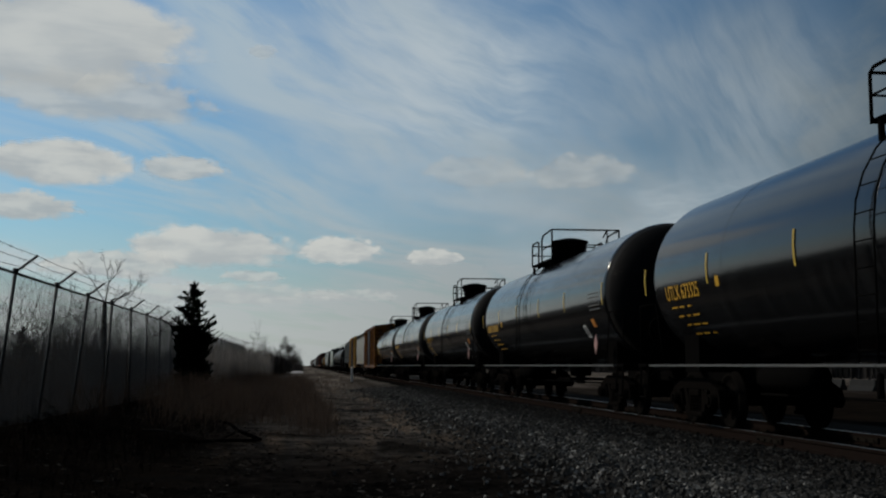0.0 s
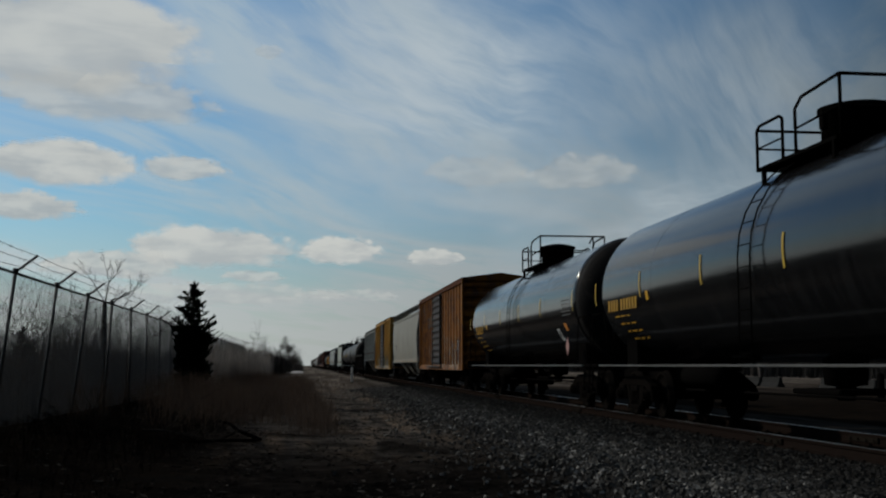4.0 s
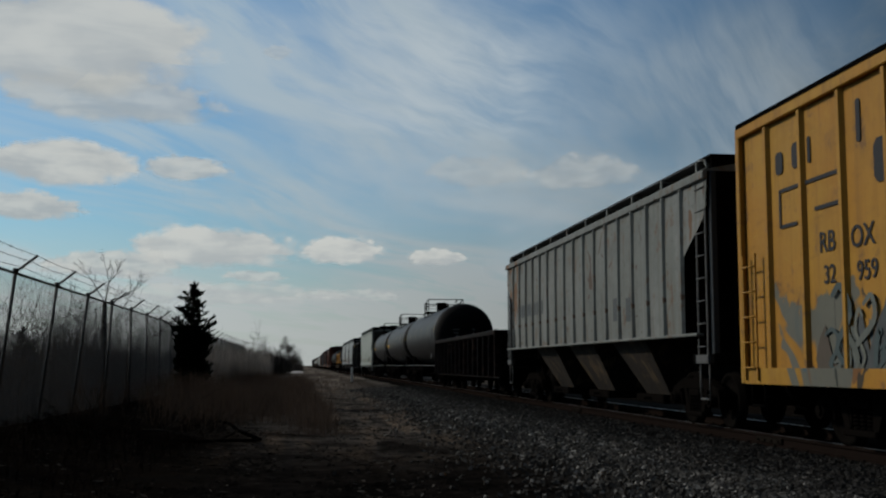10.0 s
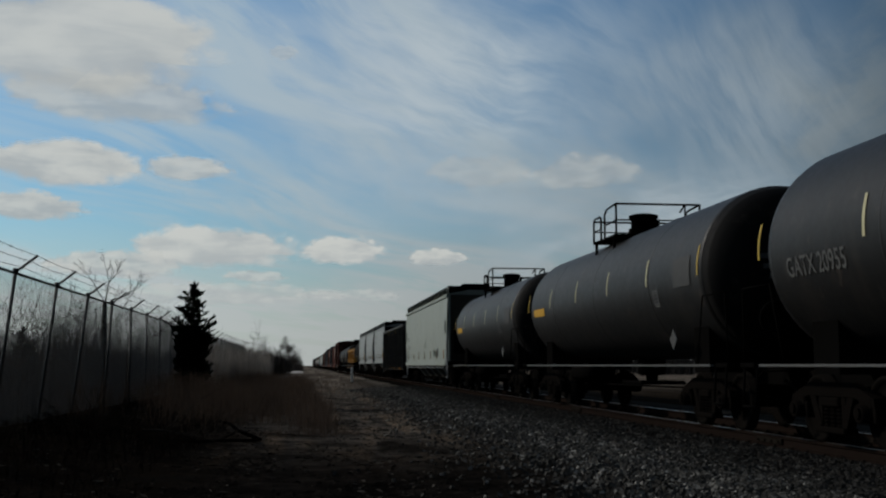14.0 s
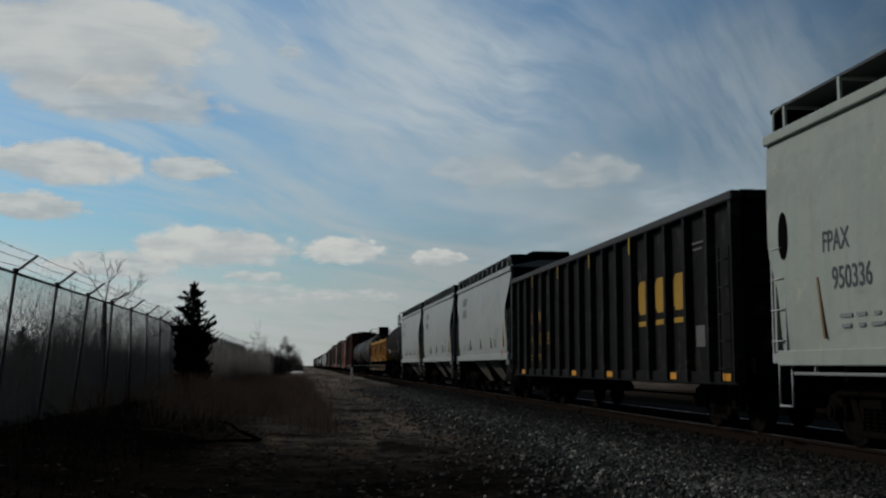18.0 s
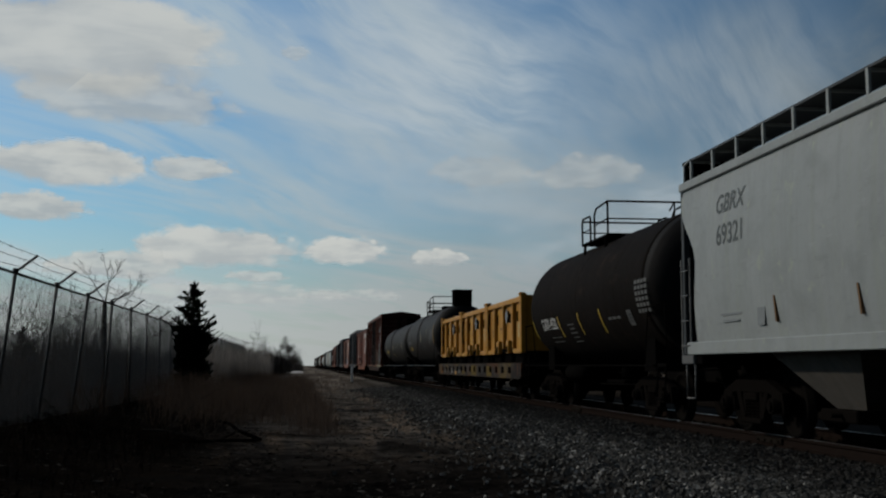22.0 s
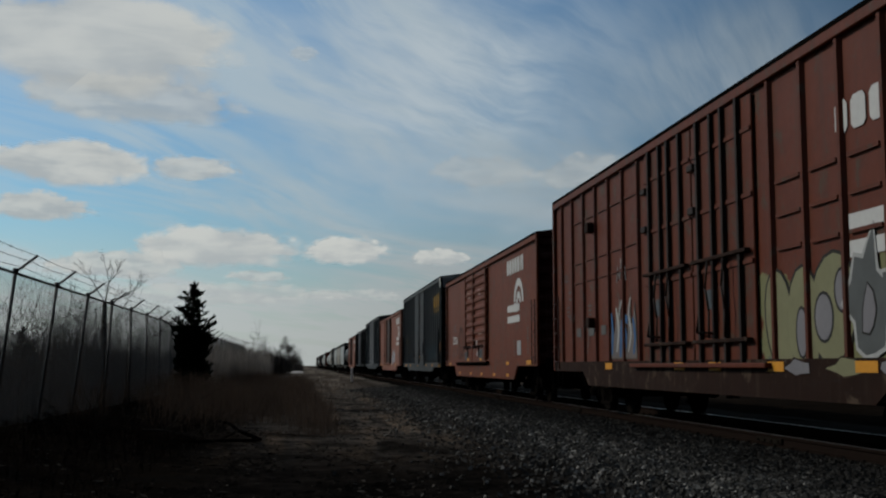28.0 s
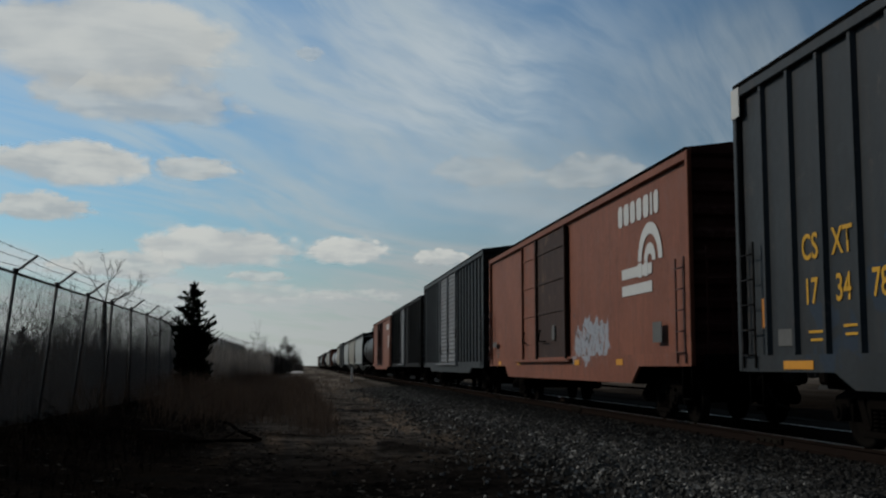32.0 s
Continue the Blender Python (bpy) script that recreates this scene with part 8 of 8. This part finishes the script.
def cedar(at, height, spread, seed):
    """A narrow evergreen: trunk, limbs and clumps of short needled sprays."""
    rng = random.Random(seed)
    tree = new("cedar_tree")
    tree.location = at
    tagged(tree, "dark narrow evergreen cedar beside the fence", "tree")
    trunk = Form().rod((0, 0, -0.2), (0.03, 0.02, height * 0.95), 0.09, 8, 0.012)
    part("trunk", trunk, M["bark"], tree)
    limbs, leaves = Form(), Form()

    def spray(root, tip, count, loose, size):
        limbs.rod(root, tip, 0.018, 4, 0.004, False)
        for _ in range(count):
            u = rng.uniform(0.12, 1.04)
            c = root.lerp(tip, u) + Vector((rng.uniform(-1, 1), rng.uniform(-1, 1), rng.uniform(-0.8, 0.8))) * loose * (1.2 - 0.7 * u)
            w = ((tip - root).normalized() * 0.8 + Vector((rng.uniform(-1, 1), rng.uniform(-1, 1), rng.uniform(-0.2, 1.3)))).normalized()
            side = w.orthogonal().normalized() * rng.uniform(0.022, 0.045) * size
            l = rng.uniform(0.10, 0.22) * size
            leaves.add([c - side, c + side, c + w * l * 0.6 + side * 0.8, c + w * l, c + w * l * 0.6 - side * 0.8], [(0, 1, 2, 3, 4)])

    # a dense straight column below
    for i in range(230):
        z = height * 0.56 * i / 230
        a, out = rng.uniform(0, 6.283), spread * rng.uniform(0.66, 0.90)
        spray(Vector((0, 0, z)), Vector((math.cos(a) * out, math.sin(a) * out, z + out * rng.uniform(0.25, 0.6))), 26, 0.10, 1.0)
    # open ragged boughs above, shorter towards the pointed tip
    for i in range(74):
        t = 0.40 + 0.57 * (i + rng.random()) / 74
        a = i * 2.4 + rng.uniform(-0.5, 0.5)
        out = spread * min(1.14, 2.45 * (1.0 - t)) * rng.choice((0.5, 0.8, 1.0, 1.3))
        z = height * t
        spray(Vector((0, 0, z)), Vector((math.cos(a) * out, math.sin(a) * out, z + out * rng.uniform(0.35, 0.75))), 10 + int(40 * out), 0.055, 0.85)
    spray(Vector((0, 0, height * 0.86)), Vector((0.02, 0.01, height * 1.0)), 26, 0.05, 0.9)
    part("limb_frame", limbs, M["bark"], tree)
    part("foliage", leaves, M["cedar"], tree, "dense dark green needle sprays")


def fallen_branch(at, length, turn, seed):
    rng = random.Random(seed)
    f = Form()
    limb(f, Vector((0, 0, 0.06)), Vector((1, 0, 0.10)), length, 0.035, 2, rng, 0.45, 6, 0.25)
    ob = new("fallen_branch", f.mesh("fallen_branch", M["bark"]))
    ob.matrix_basis = pose(*at, 0, 0, -turn)
    tagged(ob, "dead dark branch lying on the ground", "branch", "fallen branches")


def broken_bough(at):
    """A thick dead bough: its butt on the ground, one arm propped up, another lying flat."""
    bough = new("fallen_branch")
    bough.location = at
    tagged(bough, "thick dead black bough lying on the road edge", "branch", "fallen branches")
    for path, r in ((((0.05, 0.0, 0.0), (-0.15, -0.02, 0.10), (-0.38, 0.0, 0.19), (-0.52, 0.05, 0.31), (-0.74, 0.05, 0.36)), 0.045),
                    (((0.0, 0.0, 0.0), (-0.5, -0.30, 0.03), (-1.1, -0.45, 0.02), (-1.7, -0.75, 0.06), (-2.3, -0.85, 0.09)), 0.038),
                    (((-0.38, 0.0, 0.19), (-0.50, -0.1, 0.12), (-0.66, -0.2, 0.04)), 0.02),
                    (((-1.1, -0.45, 0.02), (-1.3, -0.25, 0.12), (-1.6, -0.1, 0.22)), 0.02)):
        f = Form()
        n = len(path)
        for i, (p, q) in enumerate(zip(path, path[1:])):
            f.rod(p, q, r * (1 - 0.7 * i / n), 7, r * (1 - 0.7 * (i + 1) / n), i in (0, n - 2))
        part("arm", f, M["dead_wood"], bough)


def leaf_litter(count, box, seed):
    """Dead leaves, bark chips and clods on the road, each bent along its middle."""
    rng = np.random.default_rng(seed)
    x0, x1, y0, y1 = box
    vs, fs = [], []
    for _ in range(count):
        x, y = rng.uniform(x0, x1), y0 + (y1 - y0) * rng.uniform() ** 1.5
        if noise.noise((x * 0.7, y * 0.3, 5.0)) < rng.uniform(-0.5, 0.4):
            continue
        z, a, l, w = ground_height(x, y), rng.uniform(0, 6.283), rng.uniform(0.03, 0.09), rng.uniform(0.012, 0.03)
        c, d = math.cos(a), math.sin(a)
        lift, k = rng.uniform(0.005, 0.035), len(vs)
        for u, v, h in ((-l, 0, 0.004), (0, -w, lift), (0, w, lift * rng.uniform(0.3, 1.0)), (l, 0, lift * rng.uniform(0, 1.2)), (0, 0, lift * 0.4)):
            vs.append((x + c * u - d * v, y + d * u + c * v, z + h))
        fs += [(k, k + 1, k + 4), (k, k + 4, k + 2), (k + 1, k + 3, k + 4), (k + 4, k + 3, k + 2)]
    me = bpy.data.meshes.new("leaf_litter")
    me.from_pydata(vs, [], fs)
    me.materials.append(M["litter"])
    tagged(new("leaf_litter", me), "dead leaves and bark chips strewn over the road", "leaves", kind="stuff")


def make_yard():
    """The paved yard across the tracks, with barriers and posts at its edge."""
    yard = new("pavement", Form().box(14.5, 46.0, -40, 400, -0.75, -0.52).mesh("pavement", plain("worn_grey_paving", (0.012, 0.0115, 0.011), 0.9, 0.0, 3.0, 0.3)))
    tagged(yard, "worn grey paved yard across the tracks", "pavement", kind="structure")
    prof = [(-0.3, -0.52), (0.3, -0.52), (0.3, -0.42), (0.14, -0.15), (0.09, 0.20), (-0.09, 0.20), (-0.14, -0.15), (-0.3, -0.42)]
    me = Form().prism(prof, "y", -1.45, 1.45).mesh("concrete_barrier", plain("dirty_concrete", (0.03, 0.03, 0.029), 0.9))
    rng = random.Random(9)
    for i in range(14):
        if i in (3, 7, 8):
            continue
        ob = new("concrete_barrier", me)
        ob.matrix_basis = pose(33.0 + rng.uniform(-0.3, 0.3), 46.0 + i * 3.3, 0, 0, 0, rng.uniform(-4, 4))
        tagged(ob, "pale concrete barrier at the edge of the yard", "barrier", "barriers of the yard")
    bm = Form().rod((0, 0, -0.7), (0, 0, 0.62), 0.16, 12).lathe([(0.62, 0.16), (0.68, 0.11), (0.70, 0.03)], (0, 0, 0), "z", 12).mesh("bollard", M["frame"])
    for x, y in ((19.6, 49.5), (20.1, 50.0), (24.0, 44.0)):
        ob = new("bollard", bm)
        ob.location = (x, y, 0)
        tagged(ob, "black steel bollard in the paved yard", "bollard", "bollards of the yard")


# paler copy of the bark, with distance haze mixed into the colour
M["hazed_bark"] = plain("haze_paled_bark", (0.10, 0.088, 0.080), 0.9)
M["bark"] = plain("grey_brown_bark", (0.040, 0.034, 0.029), 0.9)
M["cedar"] = leafy("dark_cedar_needles", (0.014, 0.018, 0.011), 0.5)
M["weed"] = leafy("dead_brown_weeds", (0.074, 0.055, 0.043), 0.45, through=0.3)
M["pale_grass"] = leafy("pale_dead_grass", (0.19, 0.172, 0.157), 0.4, through=0.5)
M["stubble"] = leafy("dark_dead_stubble", (0.010, 0.0075, 0.006), 0.6)
M["stalk"] = leafy("dead_grey_stalks", (0.066, 0.060, 0.057), 0.4, through=0.25)
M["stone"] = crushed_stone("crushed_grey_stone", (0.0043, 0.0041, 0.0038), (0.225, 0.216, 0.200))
M["pebble"] = leafy("dusty_pebbles", (0.020, 0.018, 0.016), 0.6)
M["litter"] = leafy("dead_leaf_litter", (0.030, 0.025, 0.021), 0.8, 0.9, 3.0, (0.085, 0.075, 0.066))
M["dead_wood"] = plain("wet_black_dead_wood", (0.0055, 0.0045, 0.0040), 0.9)
M["brush"] = leafy("dark_far_brush", (0.027, 0.0255, 0.0245), 0.5)

make_ground()
make_track()
make_fence()
make_yard()
cedar((-3.86, 40.0, -0.1), 4.05, 0.70, 4)
cedar((-29.4, 122.0, -0.2), 5.4, 1.3, 9)
forked_tree((-5.40, 31.3, 0.0))
for i, (x, y, h) in enumerate(((-5.5, 22.2, 2.3), (-5.9, 24.4, 2.6), (-5.6, 28.8, 2.7), (-6.0, 33.5, 2.9), (-5.5, 35.8, 2.6), (-5.8, 41.2, 3.2), (-5.6, 48.5, 3.1), (-5.9, 55.0, 3.3))):
    bare_tree((x, y, 0.0), h, 40 + i, "slender leafless sapling behind the fence", 3, 0.022, (0.12 - 0.05 * i % 0.2, 0.0))
bare_tree((-6.2, 27.0, 0.0), 2.6, 12, "slender leafless sapling behind the fence", 3, 0.025)
bare_tree((-6.4, 38.0, 0.0), 2.9, 13, "slender leafless sapling behind the fence", 3, 0.03)
bare_tree((-7.2, 45.0, 0.0), 3.3, 14, "slender leafless sapling behind the fence", 3, 0.03)
bare_tree((-7.0, 66.0, 0.0), 4.2, 17, "slender leafless sapling behind the fence", 3, 0.03)
bare_tree((-6.5, 170.0, -0.2), 6.4, 18, "leafless tree far along the road", 4, 0.07)
bare_tree((-3.6, 235.0, -0.4), 6.0, 31, "leafless tree far along the road", 5, 0.10)
bare_tree((-2.4, 255.0, -0.4), 6.3, 32, "leafless tree far along the road", 5, 0.10)
oval_tree((41.5, 97.0, -0.5), 7.2, 16.0, 7.0, 25, "tall oval leafless tree across the tracks")
oval_tree((42.5, 146.0, -0.5), 6.0, 11.6, 6.0, 26, "round leafless tree far across the tracks", (0.0, 0.3))
oval_tree((46.8, 150.0, -0.5), 7.0, 12.4, 7.0, 27, "round leafless tree far across the tracks", (-0.2, 0.15))
stems("weeds", 36000, (-5.4, 0.75, 23.0, 90.0), 0.90, 0.0045, M["weed"], "patch of dead brown weeds beside the road", "weeds", 3)
stems("dead_stalks", 34000, (-9.5, -4.75, -6.0, 150.0), 2.10, 0.007, M["stalk"], "dense dead grey stalks along the fence", "brush", 5, 0.10)
stems("roadside_stubble", 9000, (-4.5, -1.6, 3.0, 32.0), 0.30, 0.005, M["stubble"], "short dead stubble at the foot of the fence", "weeds", 8, 0.3)
stems("thicket", 16000, (-45.0, -9.0, 12.0, 260.0), 2.0, 0.018, M["brush"], "dark leafless thicket behind the fence", "brush", 6, 0.15, 0.2, 3)
# added left of the view to cast shade on the near ground
stems("near_thicket", 6000, (-14.0, -6.4, 2.0, 23.0), 2.0, 0.010, M["brush"], "dark leafless thicket added beside the fence for shade", "brush", 10, 0.12, 0.3, 3)
stems("far_woods", 9000, (-70.0, -11.0, 36.0, 220.0), 2.9, 0.05, M["brush"], "dark leafless wood edge beyond the fence", "brush", 17, 0.12, 0.2, 3)
# brush added to close the bright gap of sky under the cars
stems("yard_brush", 20000, (58.0, 80.0, 10.0, 460.0), 4.4, 0.09, M["brush"], "dark leafless brush added beyond the paved yard", "brush", 18, 0.12, 0.2, 3)
stems("verge_weeds", 4000, (-1.5, 5.0, 60.0, 190.0), 0.28, 0.012, M["weed"], "thin dead weeds on the far verge", "weeds", 11, 0.3)
stems("far_brush", 7000, (-12.0, -2.0, 120.0, 420.0), 3.2, 0.05, M["brush"], "dark leafless brush far along the road", "brush", 7, 0.12, 0.2, 3)
stems("roadside_shrub", 700, (-4.6, 0.3, 264.0, 284.0), 3.2, 0.030, M["stalk"], "dense leafless shrub far along the road", "brush", 21, 0.10, 0.3, 5)
stems("shrub_crown", 380, (-3.8, -0.6, 266.0, 284.0), 5.4, 0.030, M["stalk"], "tall middle of the leafless shrub", "brush", 22, 0.12, 0.3, 6)
stems("reeds", 1500, (-9.0, -3.4, 136.0, 158.0), 3.9, 0.022, M["pale_grass"], "stand of tall pale reeds beyond the fence", "weeds", 23, 0.05, 0.5, 1)
stems("fence_twigs", 3000, (-6.6, -4.9, 27.0, 84.0), 3.05, 0.0065, M["stalk"], "grey leafless twigs crowding the fence", "brush", 24, 0.10, 0.3, 6)
stems("road_tufts", 2600, (-0.9, 1.3, 22.0, 44.0), 0.16, 0.005, M["weed"], "low tufts of dead grass along the road", "weeds", 15, 0.5)
stems("pale_grass", 15000, (-4.9, -3.2, 46.0, 130.0), 2.4, 0.010, M["pale_grass"], "tall pale dead grass along the fence", "weeds", 16, 0.06)
broken_bough((-0.80, 21.2, -0.36))
fallen_branch((-2.9, 21.0, -0.2), 1.6, 20, 2)
fallen_branch((-3.6, 19.2, -0.1), 1.3, 75, 3)
leaf_litter(6500, (-4.6, 3.2, 8.6, 30.0), 12)
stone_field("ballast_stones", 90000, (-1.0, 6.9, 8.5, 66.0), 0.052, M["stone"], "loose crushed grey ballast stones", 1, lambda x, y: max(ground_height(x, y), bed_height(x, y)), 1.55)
stone_field("road_pebbles", 2500, (-4.0, 4.5, 8.5, 45.0), 0.026, M["pebble"], "scattered small stones on the dirt road", 2)
apron = new("concrete_apron", Form().prism([(-3.7, 206.0), (-0.6, 204.0), (0.2, 214.0), (0.1, 250.0), (-1.4, 262.0), (-3.4, 256.0)], "z", -0.7, -0.27).mesh("concrete_apron", plain("bleached_concrete", (0.62, 0.60, 0.56), 0.95, 0.0, 2.0, 0.3)))
tagged(apron, "pale bleached concrete apron beside the far road", "pavement", kind="structure")
post = new("marker_post", Form().box(-0.075, 0.075, -0.05, 0.05, -0.3, 1.28, 0.015).mesh("marker_post", M["white_post"]))
post.location = (3.95, 90.0, -0.40)
tagged(post, "white painted marker post beside the track", "post")


# ---- clouds, far behind everything ----
CLOUDS = []


def cloud_material(w, h, bright, thick, seed):
    mat = bpy.data.materials.new("cloud_vapour")
    mat.use_nodes = True
    k = Nodes(mat.node_tree)
    at = k.n("TexCoord").outputs["Object"]
    sep = k.n("SeparateXYZ", {0: at})
    moved = k.vec("ADD", at, (seed * 911.0, seed * 377.0, 0.0))
    big = k.noise(k.mapping(moved, scale=(0.6, 1.0, 1.0)), 1.0 / (h * 1.1), 4.0, 0.48, 0.4)
    fine = k.noise(k.mapping(moved, scale=(0.7, 1.0, 1.0)), 1.0 / (h * 0.42), 5.0, 0.55)
    below = k.math("LESS_THAN", sep.outputs[1], 0.0)
    ry = k.math("DIVIDE", sep.outputs[1], k.math("SUBTRACT", h, k.math("MULTIPLY", below, h * 0.4)))
    rx = k.math("DIVIDE", sep.outputs[0], w)
    far = k.math("SQRT", k.math("ADD", k.math("MULTIPLY", rx, rx), k.math("MULTIPLY", ry, ry)))
    d = k.math("ADD", k.math("SUBTRACT", 1.0, far), k.math("MULTIPLY", k.math("SUBTRACT", k.math("ADD", k.math("MULTIPLY", big, 0.6), k.math("MULTIPLY", fine, 0.4)), 0.5), 1.5))
    rim = k.math("MULTIPLY", k.step(far, 1.6, 1.15), k.step(d, -0.08, k.math("ADD", 0.19, k.math("MULTIPLY", below, 0.22))))
    alpha = k.math("MULTIPLY", rim, thick)
    layer = k.noise(k.mapping(moved, scale=(0.28, 1.3, 1.0)), 1.0 / (h * 0.55), 4.0, 0.5, 0.5)
    tone = k.step(k.math("ADD", k.math("ADD", k.math("MULTIPLY", ry, 0.22), k.math("MULTIPLY", k.math("SUBTRACT", layer, 0.5), 1.5)), k.math("ADD", k.math("MULTIPLY", k.math("SUBTRACT", big, 0.5), 1.5), k.math("MULTIPLY", k.math("SUBTRACT", fine, 0.5), 0.5))), -0.4, 0.45)
    col = k.mix(tone, rgb(0.410, 0.440, 0.448), rgb(0.562, 0.577, 0.552))
    glow = k.n("Emission", {0: col, 1: bright})
    mix = k.n("MixShader", {0: alpha, 1: k.n("BsdfTransparent").outputs[0], 2: glow.outputs[0]})
    k.t.links.new(mix.outputs[0], k.n("OutputMaterial").inputs[0])
    return mat


def make_clouds():
    away = 3400.0
    rows = (
        (-12.4, 15.1, 385, 205, 0.96, 0.92, 130), (-10.2, 12.9, 330, 95, 0.88, 0.75, 104), (-12.6, 9.6, 235, 86, 0.97, 0.95, 49),
        (-13.5, 7.5, 145, 54, 0.93, 0.9, 38), (-6.3, 9.75, 128, 50, 0.95, 0.85, 38), (-4.7, 5.65, 250, 80, 1.0, 0.95, 24),
        (-9.3, 4.85, 205, 54, 0.97, 0.85, 17), (1.83, 5.72, 130, 54, 1.0, 0.97, 24), (6.8, 5.45, 95, 33, 0.97, 0.92, 21),
        (-2.31, 15.8, 45, 28, 0.9, 0.4, 139), (14.29, 9.69, 165, 70, 0.86, 0.52, 31), (8.85, 9.82, 150, 66, 0.86, 0.40, 24),
        (-4.47, 3.47, 347, 42, 0.95, 0.5, 14), (2.11, 3.5, 173, 24, 0.95, 0.5, 14), (-2.6, 4.45, 95, 22, 0.97, 0.7, 18))
    for i, (az, el, w, h, bright, thick, drift) in enumerate(rows):
        a, e = radians(az), radians(el)
        place = Vector((math.sin(a) * math.cos(e), math.cos(a) * math.cos(e), math.sin(e))) * away + Vector(EYE)
        f = Form().add([(-w * 1.6, -h * 1.6, 0), (w * 1.6, -h * 1.6, 0), (w * 1.6, h * 1.6, 0), (-w * 1.6, h * 1.6, 0)], [(0, 1, 2, 3)])
        cloud = new("cloud", f.mesh("cloud", cloud_material(w, h, bright, thick, i + 1)))
        stand = look(place, place * 2 - Vector(EYE)) @ pose(0, 0, 0)
        cloud.matrix_basis = stand
        tagged(cloud, "soft white fair-weather cloud with a grey base", "cloud", "clouds in the sky", "structure")
        side = Vector((math.cos(a), -math.sin(a), 0))
        CLOUDS.append((cloud, stand, side * drift))


def cirrus_material(w, h, bright, thick, turn, seed):
    mat = bpy.data.materials.new("cirrus_ice")
    mat.use_nodes = True
    k = Nodes(mat.node_tree)
    at = k.n("TexCoord").outputs["Object"]
    sep = k.n("SeparateXYZ", {0: at})
    rx, ry = k.math("DIVIDE", sep.outputs[0], w), k.math("DIVIDE", sep.outputs[1], h)
    far = k.math("SQRT", k.math("ADD", k.math("MULTIPLY", rx, rx), k.math("MULTIPLY", ry, ry)))
    moved = k.vec("ADD", at, (seed * 911.0, seed * 377.0, 0.0))
    turned = k.n("Mapping", {"Vector": moved, "Rotation": (0, 0, radians(turn))}).outputs[0]
    soft = k.noise(moved, 1.0 / 420.0, 3.0, 0.5)
    turned = k.vec("ADD", turned, k.n("CombineXYZ", {0: 0.0, 1: k.math("MULTIPLY", soft, 160.0), 2: 0.0}).outputs[0])
    streak = k.noise(k.mapping(turned, scale=(0.22, 1.0, 1.0)), 1.0 / 95.0, 6.0, 0.6, 0.2)
    d = k.math("MULTIPLY", k.step(far, 1.15, 0.15), k.math("MULTIPLY", k.step(streak, 0.30, 0.66, 0.45, 1.0), k.step(soft, 0.25, 0.60, 0.45, 1.0)))
    glow = k.n("Emission", {0: rgb(0.385, 0.445, 0.485), 1: bright})
    mix = k.n("MixShader", {0: k.math("MULTIPLY", d, thick), 1: k.n("BsdfTransparent").outputs[0], 2: glow.outputs[0]})
    k.t.links.new(mix.outputs[0], k.n("OutputMaterial").inputs[0])
    return mat


def make_cirrus():
    away = 4300.0
    for i, (az, el, w, h, bright, thick, turn) in enumerate(((6.47, 15.02, 921, 570, 1.12, 0.9, 22), (4.71, 8.65, 834, 241, 1.05, 0.5, 12), (20.53, 12.95, 724, 570, 0.88, 0.55, 60), (18.5, 6.6, 900, 330, 1.0, 0.92, -8))):
        a, e = radians(az), radians(el)
        place = Vector((math.sin(a) * math.cos(e), math.cos(a) * math.cos(e), math.sin(e))) * away + Vector(EYE)
        f = Form().add([(-w * 1.2, -h * 1.2, 0), (w * 1.2, -h * 1.2, 0), (w * 1.2, h * 1.2, 0), (-w * 1.2, h * 1.2, 0)], [(0, 1, 2, 3)])
        veil = new("cloud", f.mesh("cloud", cirrus_material(w, h, bright, thick, turn, i + 3)))
        stand = look(place, place * 2 - Vector(EYE))
        veil.matrix_basis = stand
        tagged(veil, "thin high streaked veil of cirrus cloud", "cloud", "clouds in the sky", "structure")
        CLOUDS.append((veil, stand, Vector((math.cos(a), -math.sin(a), 0)) * 14.0))


make_clouds()
make_cirrus()


# ---- what moves ----
def motions():
    for cloud, stand, drift in CLOUDS:
        walk(cloud, [(t, Matrix.Translation(drift * (t / CLIP)) @ stand) for t in (0.0, 16.0, CLIP)])
    for car, y in CARS:
        walk(car, [(t, pose(TRACK_X, y - SPEED * t, 0)) for t in (0.0, 16.0, CLIP)])
    turn = math.degrees(SPEED / 0.457)
    for wheel, a, y in ROLLERS:
        first, last = max(0, round((y - 60.0) / SPEED * FPS)), min(round(CLIP * FPS), round((y + 6.0) / SPEED * FPS))
        if last - first < 2:
            continue
        t0, t1 = first / FPS, last / FPS
        times = [i / FPS for i in range(first, last + 1)]
        rows = [(t, pose(0, a, 0.457, turn * (t - t0))) for t in times]
        if t0 > 0.1:
            rows.insert(0, (0.0, rows[0][1]))
        if t1 < CLIP - 0.1:
            rows.append((CLIP, rows[-1][1]))
        walk(wheel, rows)


motions()
